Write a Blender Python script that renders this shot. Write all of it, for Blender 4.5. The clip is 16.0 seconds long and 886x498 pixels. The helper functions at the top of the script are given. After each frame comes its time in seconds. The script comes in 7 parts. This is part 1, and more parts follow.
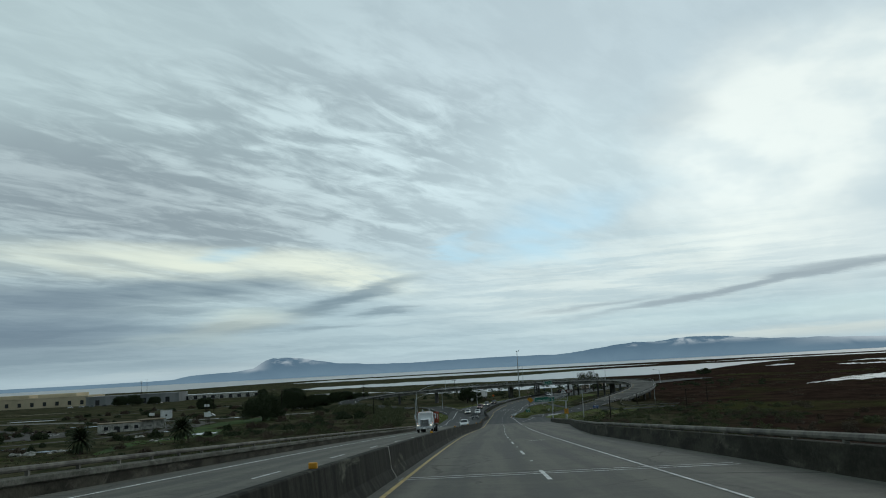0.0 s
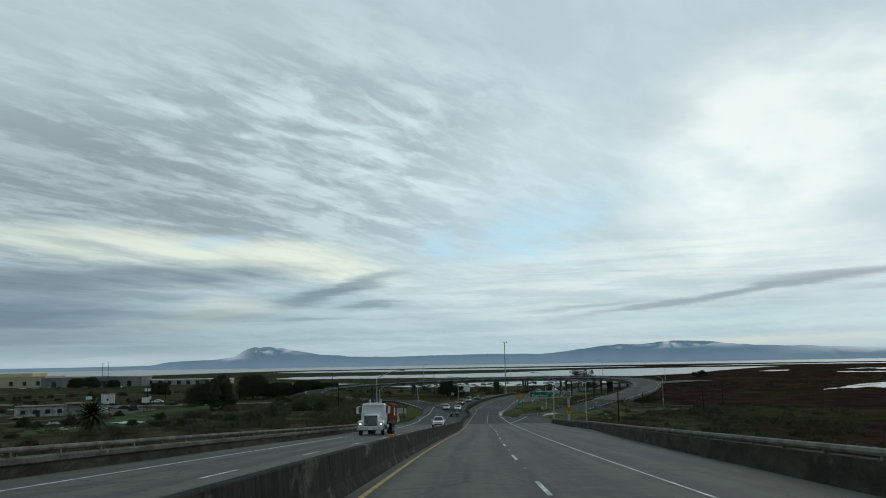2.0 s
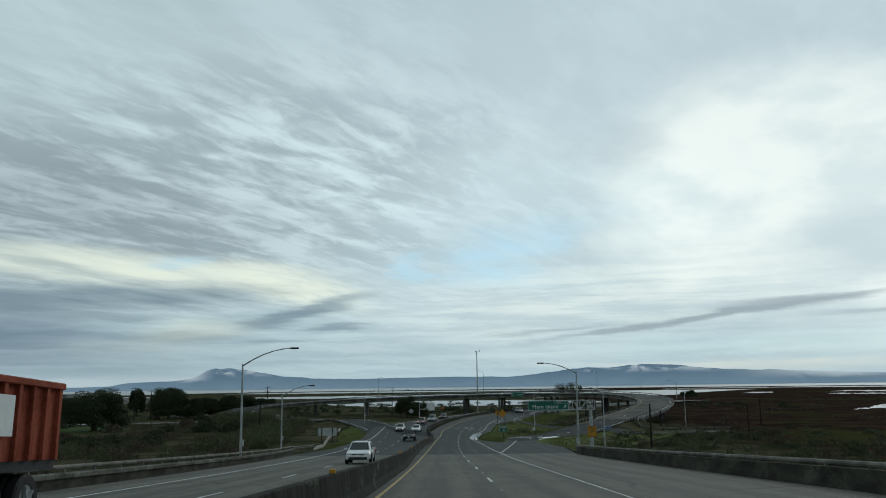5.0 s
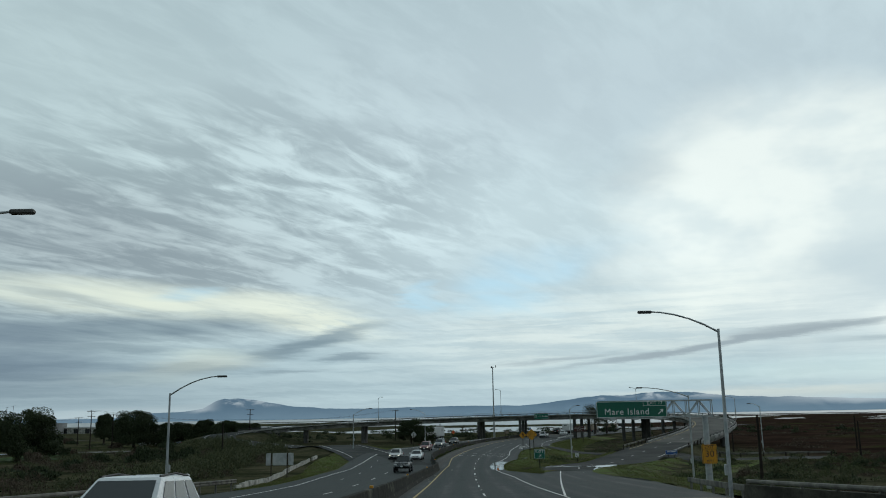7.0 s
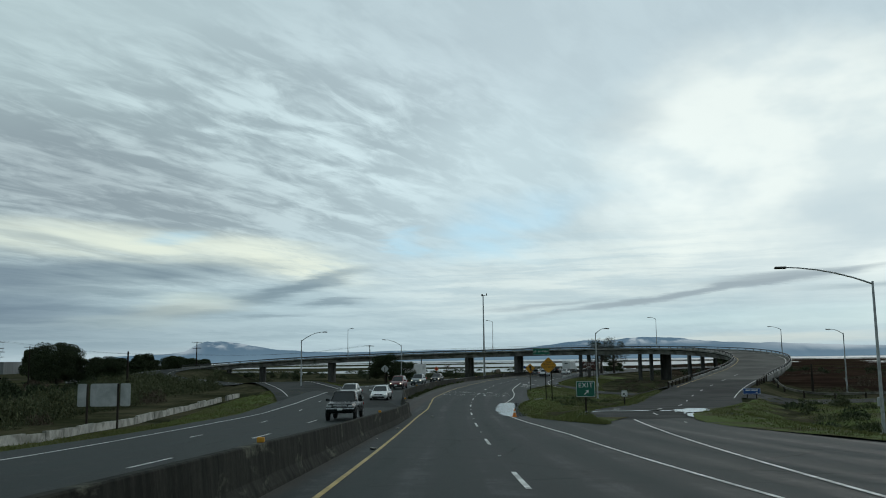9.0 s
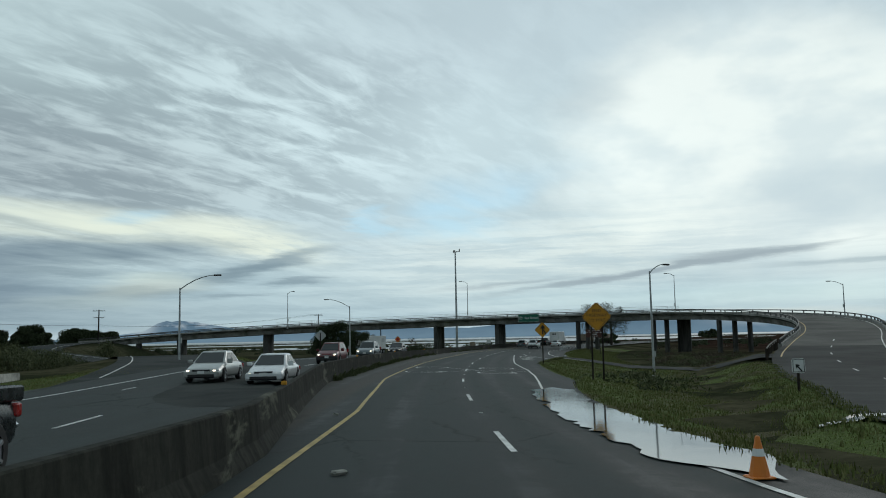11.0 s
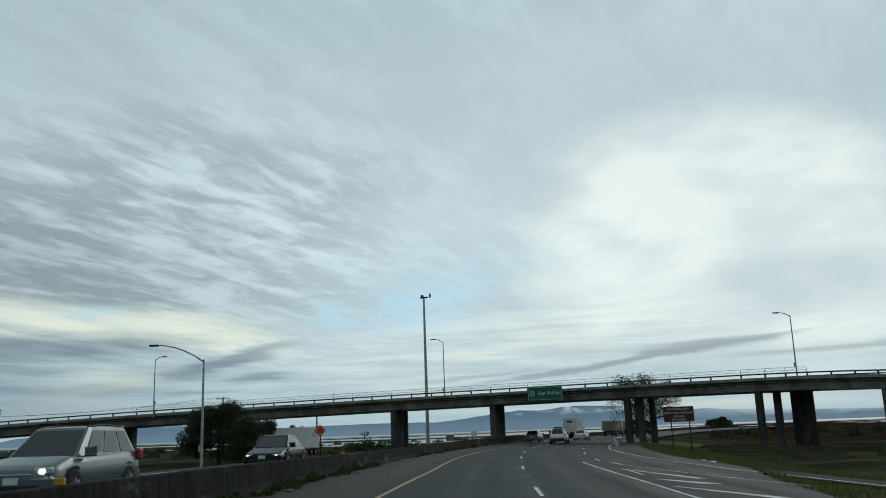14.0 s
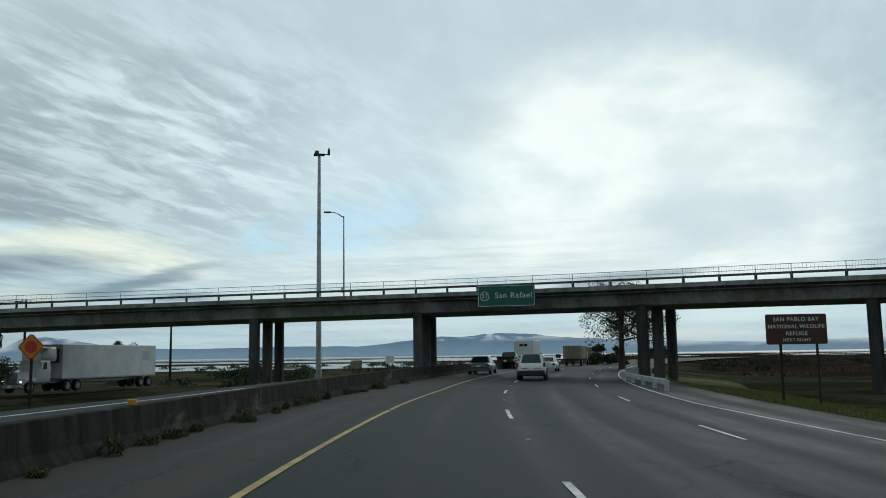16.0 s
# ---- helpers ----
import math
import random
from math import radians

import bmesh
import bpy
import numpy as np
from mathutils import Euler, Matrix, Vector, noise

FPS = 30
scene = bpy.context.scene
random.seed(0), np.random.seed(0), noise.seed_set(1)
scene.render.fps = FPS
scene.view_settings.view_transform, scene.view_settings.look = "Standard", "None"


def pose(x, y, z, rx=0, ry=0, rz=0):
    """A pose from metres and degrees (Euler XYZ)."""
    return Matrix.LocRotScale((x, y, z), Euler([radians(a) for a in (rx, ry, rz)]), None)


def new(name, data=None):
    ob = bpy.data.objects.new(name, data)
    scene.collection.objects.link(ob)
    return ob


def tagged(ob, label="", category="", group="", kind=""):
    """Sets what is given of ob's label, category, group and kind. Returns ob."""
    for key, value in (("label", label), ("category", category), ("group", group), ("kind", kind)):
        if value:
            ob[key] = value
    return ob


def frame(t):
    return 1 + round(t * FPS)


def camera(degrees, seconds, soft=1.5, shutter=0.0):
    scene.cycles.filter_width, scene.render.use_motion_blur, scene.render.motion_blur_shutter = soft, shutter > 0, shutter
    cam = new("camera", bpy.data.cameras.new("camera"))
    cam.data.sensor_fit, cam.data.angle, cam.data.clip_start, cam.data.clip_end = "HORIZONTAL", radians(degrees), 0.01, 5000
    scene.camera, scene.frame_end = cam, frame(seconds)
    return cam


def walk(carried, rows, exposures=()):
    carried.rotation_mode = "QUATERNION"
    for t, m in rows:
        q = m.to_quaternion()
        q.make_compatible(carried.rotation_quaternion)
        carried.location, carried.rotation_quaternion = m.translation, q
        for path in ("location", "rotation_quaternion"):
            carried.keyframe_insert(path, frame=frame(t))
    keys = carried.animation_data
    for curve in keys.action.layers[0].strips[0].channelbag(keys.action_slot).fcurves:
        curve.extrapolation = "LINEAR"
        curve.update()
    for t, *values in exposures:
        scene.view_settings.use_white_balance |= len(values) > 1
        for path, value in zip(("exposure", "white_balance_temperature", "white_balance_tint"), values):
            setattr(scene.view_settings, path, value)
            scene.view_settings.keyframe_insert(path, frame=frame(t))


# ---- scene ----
# The camera and its drive: seconds, place, tilt, lean, turn.
cam = camera(54.9, 16.0, soft=1.0)
PATH = [
    (0, 0.00, 0.00, 15.62, 97.96, 2.98, -1.92),
    (0.5, 0.84, 11.07, 14.99, 97.86, 3.18, -1.66),
    (1, 1.69, 22.14, 14.36, 97.73, 3.21, -1.30),
    (1.5, 2.57, 33.20, 13.72, 97.17, 2.48, -1.68),
    (2, 3.46, 44.26, 13.07, 97.66, 0.95, -3.03),
    (2.5, 4.38, 55.33, 12.42, 98.38, 0.15, -5.27),
    (3, 5.33, 66.39, 11.76, 98.78, 0.10, -5.79),
    (3.5, 6.33, 77.44, 11.09, 98.44, 0.32, -5.61),
    (4, 7.39, 88.49, 10.42, 98.19, 0.61, -5.51),
    (4.8, 9.18, 106.16, 9.33, 98.86, 0.65, -5.33),
    (5.6, 11.02, 123.82, 8.24, 100.14, 0.74, -4.98),
    (6.5, 12.99, 143.71, 7.03, 100.96, 0.79, -4.76),
    (7, 14.03, 154.76, 6.37, 101.13, 0.98, -4.46),
    (7.5, 15.03, 165.81, 5.72, 99.67, 0.76, -4.42),
    (8, 16.02, 176.87, 5.09, 99.31, 0.49, -4.52),
    (8.5, 17.03, 187.92, 4.49, 98.25, 0.50, -4.94),
    (9, 18.07, 198.97, 3.92, 97.48, 0.69, -5.54),
    (9.5, 19.14, 210.02, 3.39, 96.17, 0.94, -6.70),
    (10, 20.24, 221.07, 2.90, 96.18, 0.64, -7.47),
    (10.8, 22.08, 238.73, 2.26, 96.06, 0.97, -7.78),
    (11.6, 24.03, 256.38, 1.85, 95.84, 1.59, -8.36),
    (12.5, 26.52, 276.21, 1.63, 95.69, 1.99, -8.73),
    (13, 28.17, 287.18, 1.57, 98.26, 1.94, -8.95),
    (13.5, 30.07, 298.12, 1.55, 101.58, 2.03, -9.28),
    (14, 32.19, 309.02, 1.55, 102.20, 1.99, -10.11),
    (14.5, 34.50, 319.87, 1.57, 100.87, 2.66, -12.18),
    (15, 36.96, 330.70, 1.57, 99.47, 2.52, -14.35),
    (15.5, 39.57, 341.49, 1.57, 98.64, 0.59, -14.55),
    (16, 42.29, 352.25, 1.55, 97.17, 0.87, -15.26),
]
walk(cam, [(t, pose(x, y, z, tilt, lean, turn)) for t, x, y, z, tilt, lean, turn in PATH], [(0.0, 0.0), (9.5, 0.0), (10.0, 0.03), (12.5, 0.0), (13.0, 0.06), (13.5, 0.09), (14.0, -0.06), (14.5, 0.0), (15.5, 0.03), (16.0, 0.08)])

# ---- world: broken overcast over a clear sky ----
world = bpy.data.worlds.new("sky")
scene.world = world
world.use_nodes = True
wt = world.node_tree
wt.nodes.clear()


class Net:
    """Short hand for node trees: every call returns an output socket."""

    def __init__(self, tree):
        self.tree = tree

    def node(self, kind, **fields):
        n = self.tree.nodes.new(kind)
        for key, value in fields.items():
            setattr(n, key, value)
        return n

    def put(self, socket, value):
        if isinstance(value, bpy.types.NodeSocket):
            self.tree.links.new(value, socket)
        elif value is not None:
            socket.default_value = value

    def math(self, op, a, b=None, c=None, clamp=False):
        n = self.node("ShaderNodeMath", operation=op, use_clamp=clamp)
        for s, v in zip(n.inputs, (a, b, c)):
            self.put(s, v)
        return n.outputs[0]

    def vec(self, op, a, b=None):
        n = self.node("ShaderNodeVectorMath", operation=op)
        self.put(n.inputs[0], a)
        self.put(n.inputs[1], b)
        return n.outputs["Value"] if op in ("DOT_PRODUCT", "LENGTH") else n.outputs[0]

    def xyz(self, v):
        n = self.node("ShaderNodeSeparateXYZ")
        self.put(n.inputs[0], v)
        return n.outputs

    def join(self, x, y, z=0.0):
        n = self.node("ShaderNodeCombineXYZ")
        for s, v in zip(n.inputs, (x, y, z)):
            self.put(s, v)
        return n.outputs[0]

    def noise(self, v, scale=1.0, detail=4.0, rough=0.55, warp=0.0, colour=False):
        n = self.node("ShaderNodeTexNoise")
        self.put(n.inputs["Vector"], v)
        self.put(n.inputs["Scale"], scale)
        self.put(n.inputs["Detail"], detail)
        self.put(n.inputs["Roughness"], rough)
        self.put(n.inputs["Distortion"], warp)
        return n.outputs["Color" if colour else 0]

    def span(self, v, a, b, lo=0.0, hi=1.0, smooth=True):
        n = self.node("ShaderNodeMapRange", interpolation_type="SMOOTHSTEP" if smooth else "LINEAR")
        for s, x in zip(n.inputs, (v, a, b, lo, hi)):
            self.put(s, x)
        return n.outputs[0]

    def mix(self, f, a, b):
        n = self.node("ShaderNodeMix", data_type="RGBA")
        self.put(n.inputs[0], f)
        for s, v in ((n.inputs[6], a), (n.inputs[7], b)):
            self.put(s, v if isinstance(v, bpy.types.NodeSocket) else (*v, 1.0))
        return n.outputs[2]


def rgb(r, g, b):
    """Linear colour from 0..255 screen values."""
    return tuple((c / 255 / 12.92) if c / 255 <= 0.04045 else ((c / 255 + 0.055) / 1.055) ** 2.4 for c in (r, g, b))


SUN_TURN, SUN_UP = 40.0, 32.0
w = Net(wt)
way = w.node("ShaderNodeTexCoord").outputs["Generated"]
dx, dy, dz = w.xyz(way)
az = w.math("MULTIPLY", w.math("ARCTAN2", w.math("MULTIPLY", dx, -1.0), dy), 57.2958)
el = w.math("MULTIPLY", w.math("ARCSINE", dz), 57.2958)
sky = w.node("ShaderNodeTexSky", sky_type="NISHITA", sun_disc=False, sun_elevation=radians(SUN_UP), sun_rotation=radians(SUN_TURN), air_density=1.0, dust_density=0.6)
blue = w.mix(0.7, w.vec("MULTIPLY", sky.outputs[0], (0.1, 0.11, 0.12)), rgb(170, 203, 222))
# the cloud layer, laid flat overhead so that its rows run together at the horizon
up = w.math("ADD", w.math("MAXIMUM", dz, 0.0), 0.11)
px, py = w.math("DIVIDE", dx, up), w.math("DIVIDE", dy, up)
ca, sa = math.cos(radians(38)), math.sin(radians(38))
along = w.math("ADD", w.math("MULTIPLY", px, sa), w.math("MULTIPLY", py, ca))
across = w.math("SUBTRACT", w.math("MULTIPLY", px, ca), w.math("MULTIPLY", py, sa))
flat = w.join(w.math("MULTIPLY", along, 1.2), w.math("MULTIPLY", across, 3.1))
fine = w.noise(flat, 2.7, 8.0, 0.58, 0.5)
rows = w.noise(w.join(w.math("MULTIPLY", along, 1.0), w.math("MULTIPLY", across, 3.4), 3.7), 1.1, 3.0, 0.5, 0.3)
broad = w.noise(w.join(px, py, 9.1), 0.55, 2.0, 0.5, 0.3)
# soft warp shared by the large shapes
warp = w.noise(w.join(w.math("MULTIPLY", az, 0.09), w.math("MULTIPLY", el, 0.22), 1.3), 1.0, 4.0, 0.55, 0.0, colour=True)
wr, wg, wb = w.xyz(warp)
azw = w.math("ADD", az, w.math("MULTIPLY", w.math("SUBTRACT", wr, 0.5), 9.0))
elw = w.math("ADD", el, w.math("MULTIPLY", w.math("SUBTRACT", wg, 0.5), 4.0))


# a weaker, finer warp for the thin level clouds
thin = w.noise(w.join(w.math("MULTIPLY", az, 0.16), w.math("MULTIPLY", el, 1.3), 6.1), 1.0, 6.0, 0.62, 0.0, colour=True)
tr, tg, tb = w.xyz(thin)
azt = w.math("ADD", az, w.math("MULTIPLY", w.math("SUBTRACT", tr, 0.5), 5.0))
elt = w.math("ADD", el, w.math("MULTIPLY", w.math("SUBTRACT", tg, 0.5), 0.9))


def shape(a0, e0, ra, re, lean=0.0, edge=0.45, level=False):
    """A soft oval in the sky: 1 inside, 0 outside."""
    c, s = math.cos(radians(lean)), math.sin(radians(lean))
    da, de = w.math("SUBTRACT", azt if level else azw, a0), w.math("SUBTRACT", elt if level else elw, e0)
    u = w.math("DIVIDE", w.math("SUBTRACT", w.math("MULTIPLY", da, c), w.math("MULTIPLY", de, s)), ra)
    v = w.math("DIVIDE", w.math("ADD", w.math("MULTIPLY", da, s), w.math("MULTIPLY", de, c)), re)
    r = w.math("SQRT", w.math("ADD", w.math("MULTIPLY", u, u), w.math("MULTIPLY", v, v)))
    return w.span(r, 1.0 + edge, 1.0 - edge)


# base tone of the layer: grey to the south-west (left), pale to the right
tone = w.mix(w.span(az, 26.0, -10.0), rgb(188, 202, 208), rgb(196, 209, 217))
crisp = w.noise(w.join(w.math("MULTIPLY", along, 1.9), w.math("MULTIPLY", across, 4.4), 5.5), 2.6, 7.0, 0.6, 0.8)
streaks = w.math("ADD", w.math("ADD", w.math("MULTIPLY", fine, 0.4), w.math("MULTIPLY", rows, 0.32)), w.math("MULTIPLY", crisp, 0.28))
streaks = w.span(streaks, 0.42, 0.6)
torn = w.mix(streaks, w.vec("MULTIPLY", tone, (0.64, 0.65, 0.665)), w.vec("MULTIPLY", tone, (1.16, 1.145, 1.13)))
soft_part = w.mix(w.span(broad, 0.35, 0.65), w.vec("MULTIPLY", tone, (0.88, 0.89, 0.9)), w.vec("MULTIPLY", tone, (1.05, 1.04, 1.03)))
tone = w.mix(w.math("MAXIMUM", w.math("MULTIPLY", shape(12.0, 13.0, 20.0, 7.5, 12.0, 0.6), 0.9), 0.22), soft_part, torn)
tone = w.mix(w.math("MULTIPLY", shape(21.0, 11.3, 15.0, 3.6, -6.0, 0.7), 0.8), tone, w.mix(streaks, rgb(140, 150, 159), rgb(172, 181, 188)))
tone = w.mix(w.math("MULTIPLY", shape(-24.0, 21.0, 22.0, 4.5, 0.0, 0.8), 0.5), tone, rgb(190, 200, 210))
clouds = tone
# the bright dome of cloud on the right
clouds = w.mix(w.math("MULTIPLY", shape(-30.0, 10.6, 13.0, 8.6, -14.0, 0.24), 0.9), clouds, w.mix(w.span(w.noise(w.join(w.math("MULTIPLY", az, 0.12), w.math("MULTIPLY", el, 0.25), 4.4), 1.0, 4.0, 0.55), 0.35, 0.6), rgb(222, 228, 231), rgb(244, 245, 243)))
clouds = w.mix(w.math("MULTIPLY", shape(-34.0, 8.3, 5.0, 1.6, 0.0, 0.7), 0.6), clouds, rgb(192, 204, 213))
# creamy breaks low on the left, then the dark bars of stratus
clouds = w.mix(w.math("MULTIPLY", shape(15.5, 7.6, 10.5, 0.95, -3.0, 0.8, True), w.span(rows, 0.3, 0.62, 0.35, 1.0)), clouds, rgb(228, 230, 218))
clouds = w.mix(w.math("MULTIPLY", shape(4.8, 6.6, 4.4, 1.0, -12.0, 0.8, True), w.span(crisp, 0.3, 0.6, 0.5, 1.0)), clouds, rgb(230, 231, 219))
low = w.span(el, 6.0, 3.5)
clouds = w.mix(w.math("MULTIPLY", low, 0.55), clouds, rgb(172, 190, 200))
clouds = w.mix(w.math("MULTIPLY", shape(18.5, 5.6, 11.5, 0.75, 3.0, 0.55, True), 0.85), clouds, w.mix(w.span(rows, 0.35, 0.65), rgb(118, 134, 148), rgb(146, 161, 171)))
clouds = w.mix(w.math("MULTIPLY", shape(3.9, 4.95, 3.9, 0.5, 15.0, 0.6, True), 0.85), clouds, rgb(130, 146, 158))
clouds = w.mix(w.math("MULTIPLY", shape(1.7, 4.0, 2.0, 0.16, 4.0, 0.6, True), 0.75), clouds, rgb(134, 150, 162))
clouds = w.mix(w.math("MULTIPLY", shape(16.5, 4.55, 4.0, 0.3, 0.0, 0.6, True), 0.6), clouds, rgb(140, 155, 165))
clouds = w.mix(w.math("MULTIPLY", shape(12.5, 3.2, 3.6, 0.5, 4.0, 0.6, True), 0.7), clouds, rgb(132, 148, 160))
clouds = w.mix(w.math("MULTIPLY", shape(23.0, 3.4, 6.0, 0.8, 0.0, 0.7, True), 0.75), clouds, rgb(112, 130, 147))
clouds = w.mix(w.math("MULTIPLY", shape(5.6, 3.05, 2.0, 0.14, 2.0, 0.7, True), 0.6), clouds, rgb(138, 153, 164))
clouds = w.mix(w.math("MULTIPLY", shape(15.0, 2.6, 4.0, 0.35, 0.0, 0.7, True), 0.55), clouds, rgb(200, 210, 207))
clouds = w.mix(w.math("MULTIPLY", shape(10.6, 4.2, 2.6, 0.3, 0.0, 0.7, True), 0.55), clouds, rgb(206, 215, 211))
clouds = w.mix(w.math("MULTIPLY", shape(24.0, 1.9, 14.0, 1.7, 0.0, 0.8, True), 0.7), clouds, rgb(132, 147, 160))
clouds = w.mix(w.math("MULTIPLY", shape(25.0, 4.4, 7.0, 2.2, 0.0, 0.8, True), 0.6), clouds, rgb(116, 130, 146))
clouds = w.mix(w.math("MULTIPLY", shape(11.0, 3.6, 3.2, 0.5, 5.0, 0.8, True), 0.5), clouds, rgb(206, 209, 200))
# low banks of fog against the far hills
clouds = w.mix(w.math("MULTIPLY", shape(16.0, 0.5, 8.0, 0.3, 3.0, 0.8, True), 0.7), clouds, rgb(186, 194, 198))
clouds = w.mix(w.math("MULTIPLY", shape(-26.0, 1.15, 9.0, 0.28, 0.0, 0.8, True), 0.8), clouds, rgb(214, 216, 212))
# two thin streaks low on the right
clouds = w.mix(w.math("MULTIPLY", shape(-35.0, 4.35, 6.5, 0.18, 1.0, 0.7, True), 0.6), clouds, rgb(160, 173, 182))
clouds = w.mix(w.math("MULTIPLY", shape(-18.7, 16.2, 2.6, 1.3, 0.0, 0.8), 0.45), clouds, rgb(172, 184, 194))
# thin level layers near the horizon
strata = w.noise(w.join(w.math("MULTIPLY", az, 0.1), w.math("MULTIPLY", elt, 1.7), 2.2), 1.0, 7.0, 0.62, 0.1)
layered = w.mix(w.span(strata, 0.36, 0.62), w.vec("MULTIPLY", clouds, (0.79, 0.82, 0.84)), w.vec("MULTIPLY", clouds, (1.12, 1.11, 1.09)))
clouds = w.mix(w.math("MULTIPLY", w.span(el, 8.5, 4.5, 0.0, 0.65), w.span(az, -14.0, 6.0, 0.5, 0.85)), clouds, layered)
# a bright wash of thin cloud between the breaks and the dome
clouds = w.mix(w.math("MULTIPLY", shape(-15.0, 5.6, 11.0, 2.6, 4.0, 0.8), 0.6), clouds, w.mix(w.span(strata, 0.36, 0.62), rgb(204, 214, 218), rgb(236, 238, 234)))
clouds = w.mix(w.math("MULTIPLY", shape(-22.0, 4.2, 9.5, 0.2, 7.0, 0.6, True), 0.9), clouds, rgb(156, 166, 175))
clouds = w.mix(w.math("MULTIPLY", shape(-12.0, 3.6, 4.0, 0.14, 4.0, 0.7, True), 0.6), clouds, rgb(162, 172, 180))
clouds = w.mix(w.math("MULTIPLY", shape(-27.5, 5.0, 4.5, 0.3, 4.0, 0.6, True), 0.8), clouds, rgb(162, 171, 179))
# breaks where the blue shows
gap = w.math("MAXIMUM", w.math("MULTIPLY", shape(-10.0, 9.5, 4.6, 1.2, 12.0, 0.8), 0.75), w.math("MULTIPLY", shape(-3.0, 7.9, 1.1, 0.85, 0.0, 0.7, True), 0.95))
gap = w.math("MAXIMUM", gap, w.math("MULTIPLY", shape(12.3, 8.05, 2.0, 0.4, 4.0, 0.7, True), 0.6))
gap = w.math("MAXIMUM", gap, w.math("MULTIPLY", shape(-8.0, 7.4, 4.0, 0.9, 6.0, 0.8), 0.7))
gap = w.math("MULTIPLY", gap, w.span(rows, 0.68, 0.4, 0.35, 1.0))
gap = w.math("MAXIMUM", gap, w.math("MULTIPLY", shape(-30.0, 2.5, 16.0, 0.7, 0.0, 0.8, True), 0.3))
sky_all = w.mix(gap, clouds, blue)
haze = w.span(el, 1.6, 0.1)
sky_all = w.mix(w.math("MULTIPLY", haze, 0.6), sky_all, rgb(176, 190, 200))
back = w.node("ShaderNodeBackground")
sky_all = w.vec("MULTIPLY", sky_all, (0.965, 1.05, 1.035))
lift = w.math("MULTIPLY", shape(-6.0, 11.0, 15.0, 6.0, 0.0, 0.8), 0.8)
sky_all = w.mix(lift, sky_all, w.vec("MULTIPLY", sky_all, (1.12, 1.12, 1.115)))
# the unseen sky overhead and behind is dimmed to light the ground less
sky_all = w.mix(w.math("MAXIMUM", w.span(el, 27.0, 55.0), w.span(dy, 0.45, -0.1)), sky_all, w.vec("MULTIPLY", sky_all, (0.58, 0.585, 0.59)))
w.put(back.inputs[0], sky_all)
back.inputs[1].default_value = 1.0
wt.links.new(back.outputs[0], w.node("ShaderNodeOutputWorld").inputs[0])

sun_data = bpy.data.lights.new("sun", "SUN")
sun_data.energy, sun_data.angle, sun_data.color = 0.5, radians(30), (1.0, 0.97, 0.92)
sun = new("sun", sun_data)
sun.matrix_world = pose(0, 0, 60, 90 - SUN_UP, 0, 180 - SUN_TURN)

# ---- the course of the road ----
STEP = 2.22
GRID = np.arange(-100, 460) * STEP
HEADING = np.interp(GRID, [0, 55.5, 111, 166.5, 222, 266.4, 310.8, 355.2, 400, 455, 530, 640], [-4.27, -4.76, -6.15, -4.99, -5.76, -6.64, -11.74, -14.67, -21.8, -30.5, -38, -46])
SLOPE = np.interp(GRID, [-60, 0, 55.5, 111, 166.5, 222, 266.4, 310.8, 355.2, 380], [-5.5, -5.60, -5.93, -6.19, -5.87, -4.34, -0.95, 0.26, -0.25, 0.0]) / 100
SOFT = np.ones(15) / 15
HEADING = np.radians(np.convolve(np.pad(HEADING, 7, mode="edge"), SOFT, "valid"))
SLOPE = np.convolve(np.pad(SLOPE, 7, mode="edge"), SOFT, "valid")


def run(values):
    total = np.concatenate([[0], np.cumsum((values[1:] + values[:-1]) / 2 * STEP)])
    return total - np.interp(0.0, GRID, total)


ROAD_X, ROAD_Y, ROAD_Z = run(-np.sin(HEADING)), run(np.cos(HEADING)), run(SLOPE)
ROAD_Z = ROAD_Z - np.interp(355.2, GRID, ROAD_Z)


def on_road(s, u, h=0.0):
    """A point s metres along the road, u metres to the right of the camera's line and h above the surface, which leans into the bend."""
    a = float(np.interp(s, GRID, HEADING))
    h = h - u * float(np.interp(s, [255, 300, 420, 500], [0.0, 0.03, 0.03, 0.0]))
    return Vector((float(np.interp(s, GRID, ROAD_X)) + u * math.cos(a), float(np.interp(s, GRID, ROAD_Y)) + u * math.sin(a), float(np.interp(s, GRID, ROAD_Z)) + h))


def road_turn(s):
    return math.degrees(float(np.interp(s, GRID, HEADING)))


def bend(*pairs):
    """A value that changes along s."""
    xs, ys = [p[0] for p in pairs], [p[1] for p in pairs]
    return lambda s: float(np.interp(s, xs, ys))


MEDIAN = bend((165, -2.75), (190, -3.1), (215, -3.4), (236, -3.35), (246, -3.0), (258, -2.75), (286, -5.3), (330, -5.9), (372, -5.6), (400, -5.2))
YELLOW = bend((240, -2.15), (255, -2.1), (268, -1.85), (280, -2.2), (290, -2.65), (320, -2.65), (346, -2.2), (365, -2.4), (383, -2.2), (394, -1.9))
RIGHT_EDGE = bend((40, 4.35), (120, 4.6), (200, 5.4), (236, 5.1), (243, 4.72), (249, 4.28), (254, 3.98), (259, 3.84), (264, 3.82), (269, 3.96), (275, 4.3), (281, 4.78), (287, 5.24), (295, 5.7), (305, 5.8), (320, 5.15), (338, 5.0), (356, 4.6))
MERGE_EDGE = bend((328, 13.2), (334, 11.5), (348, 9.9), (364, 8.9), (373, 8.55), (387, 7.9), (420, 7.9))
RIGHT_WALL = bend((60, 7.5), (100, 9.6), (136, 11.8), (193, 12.4))
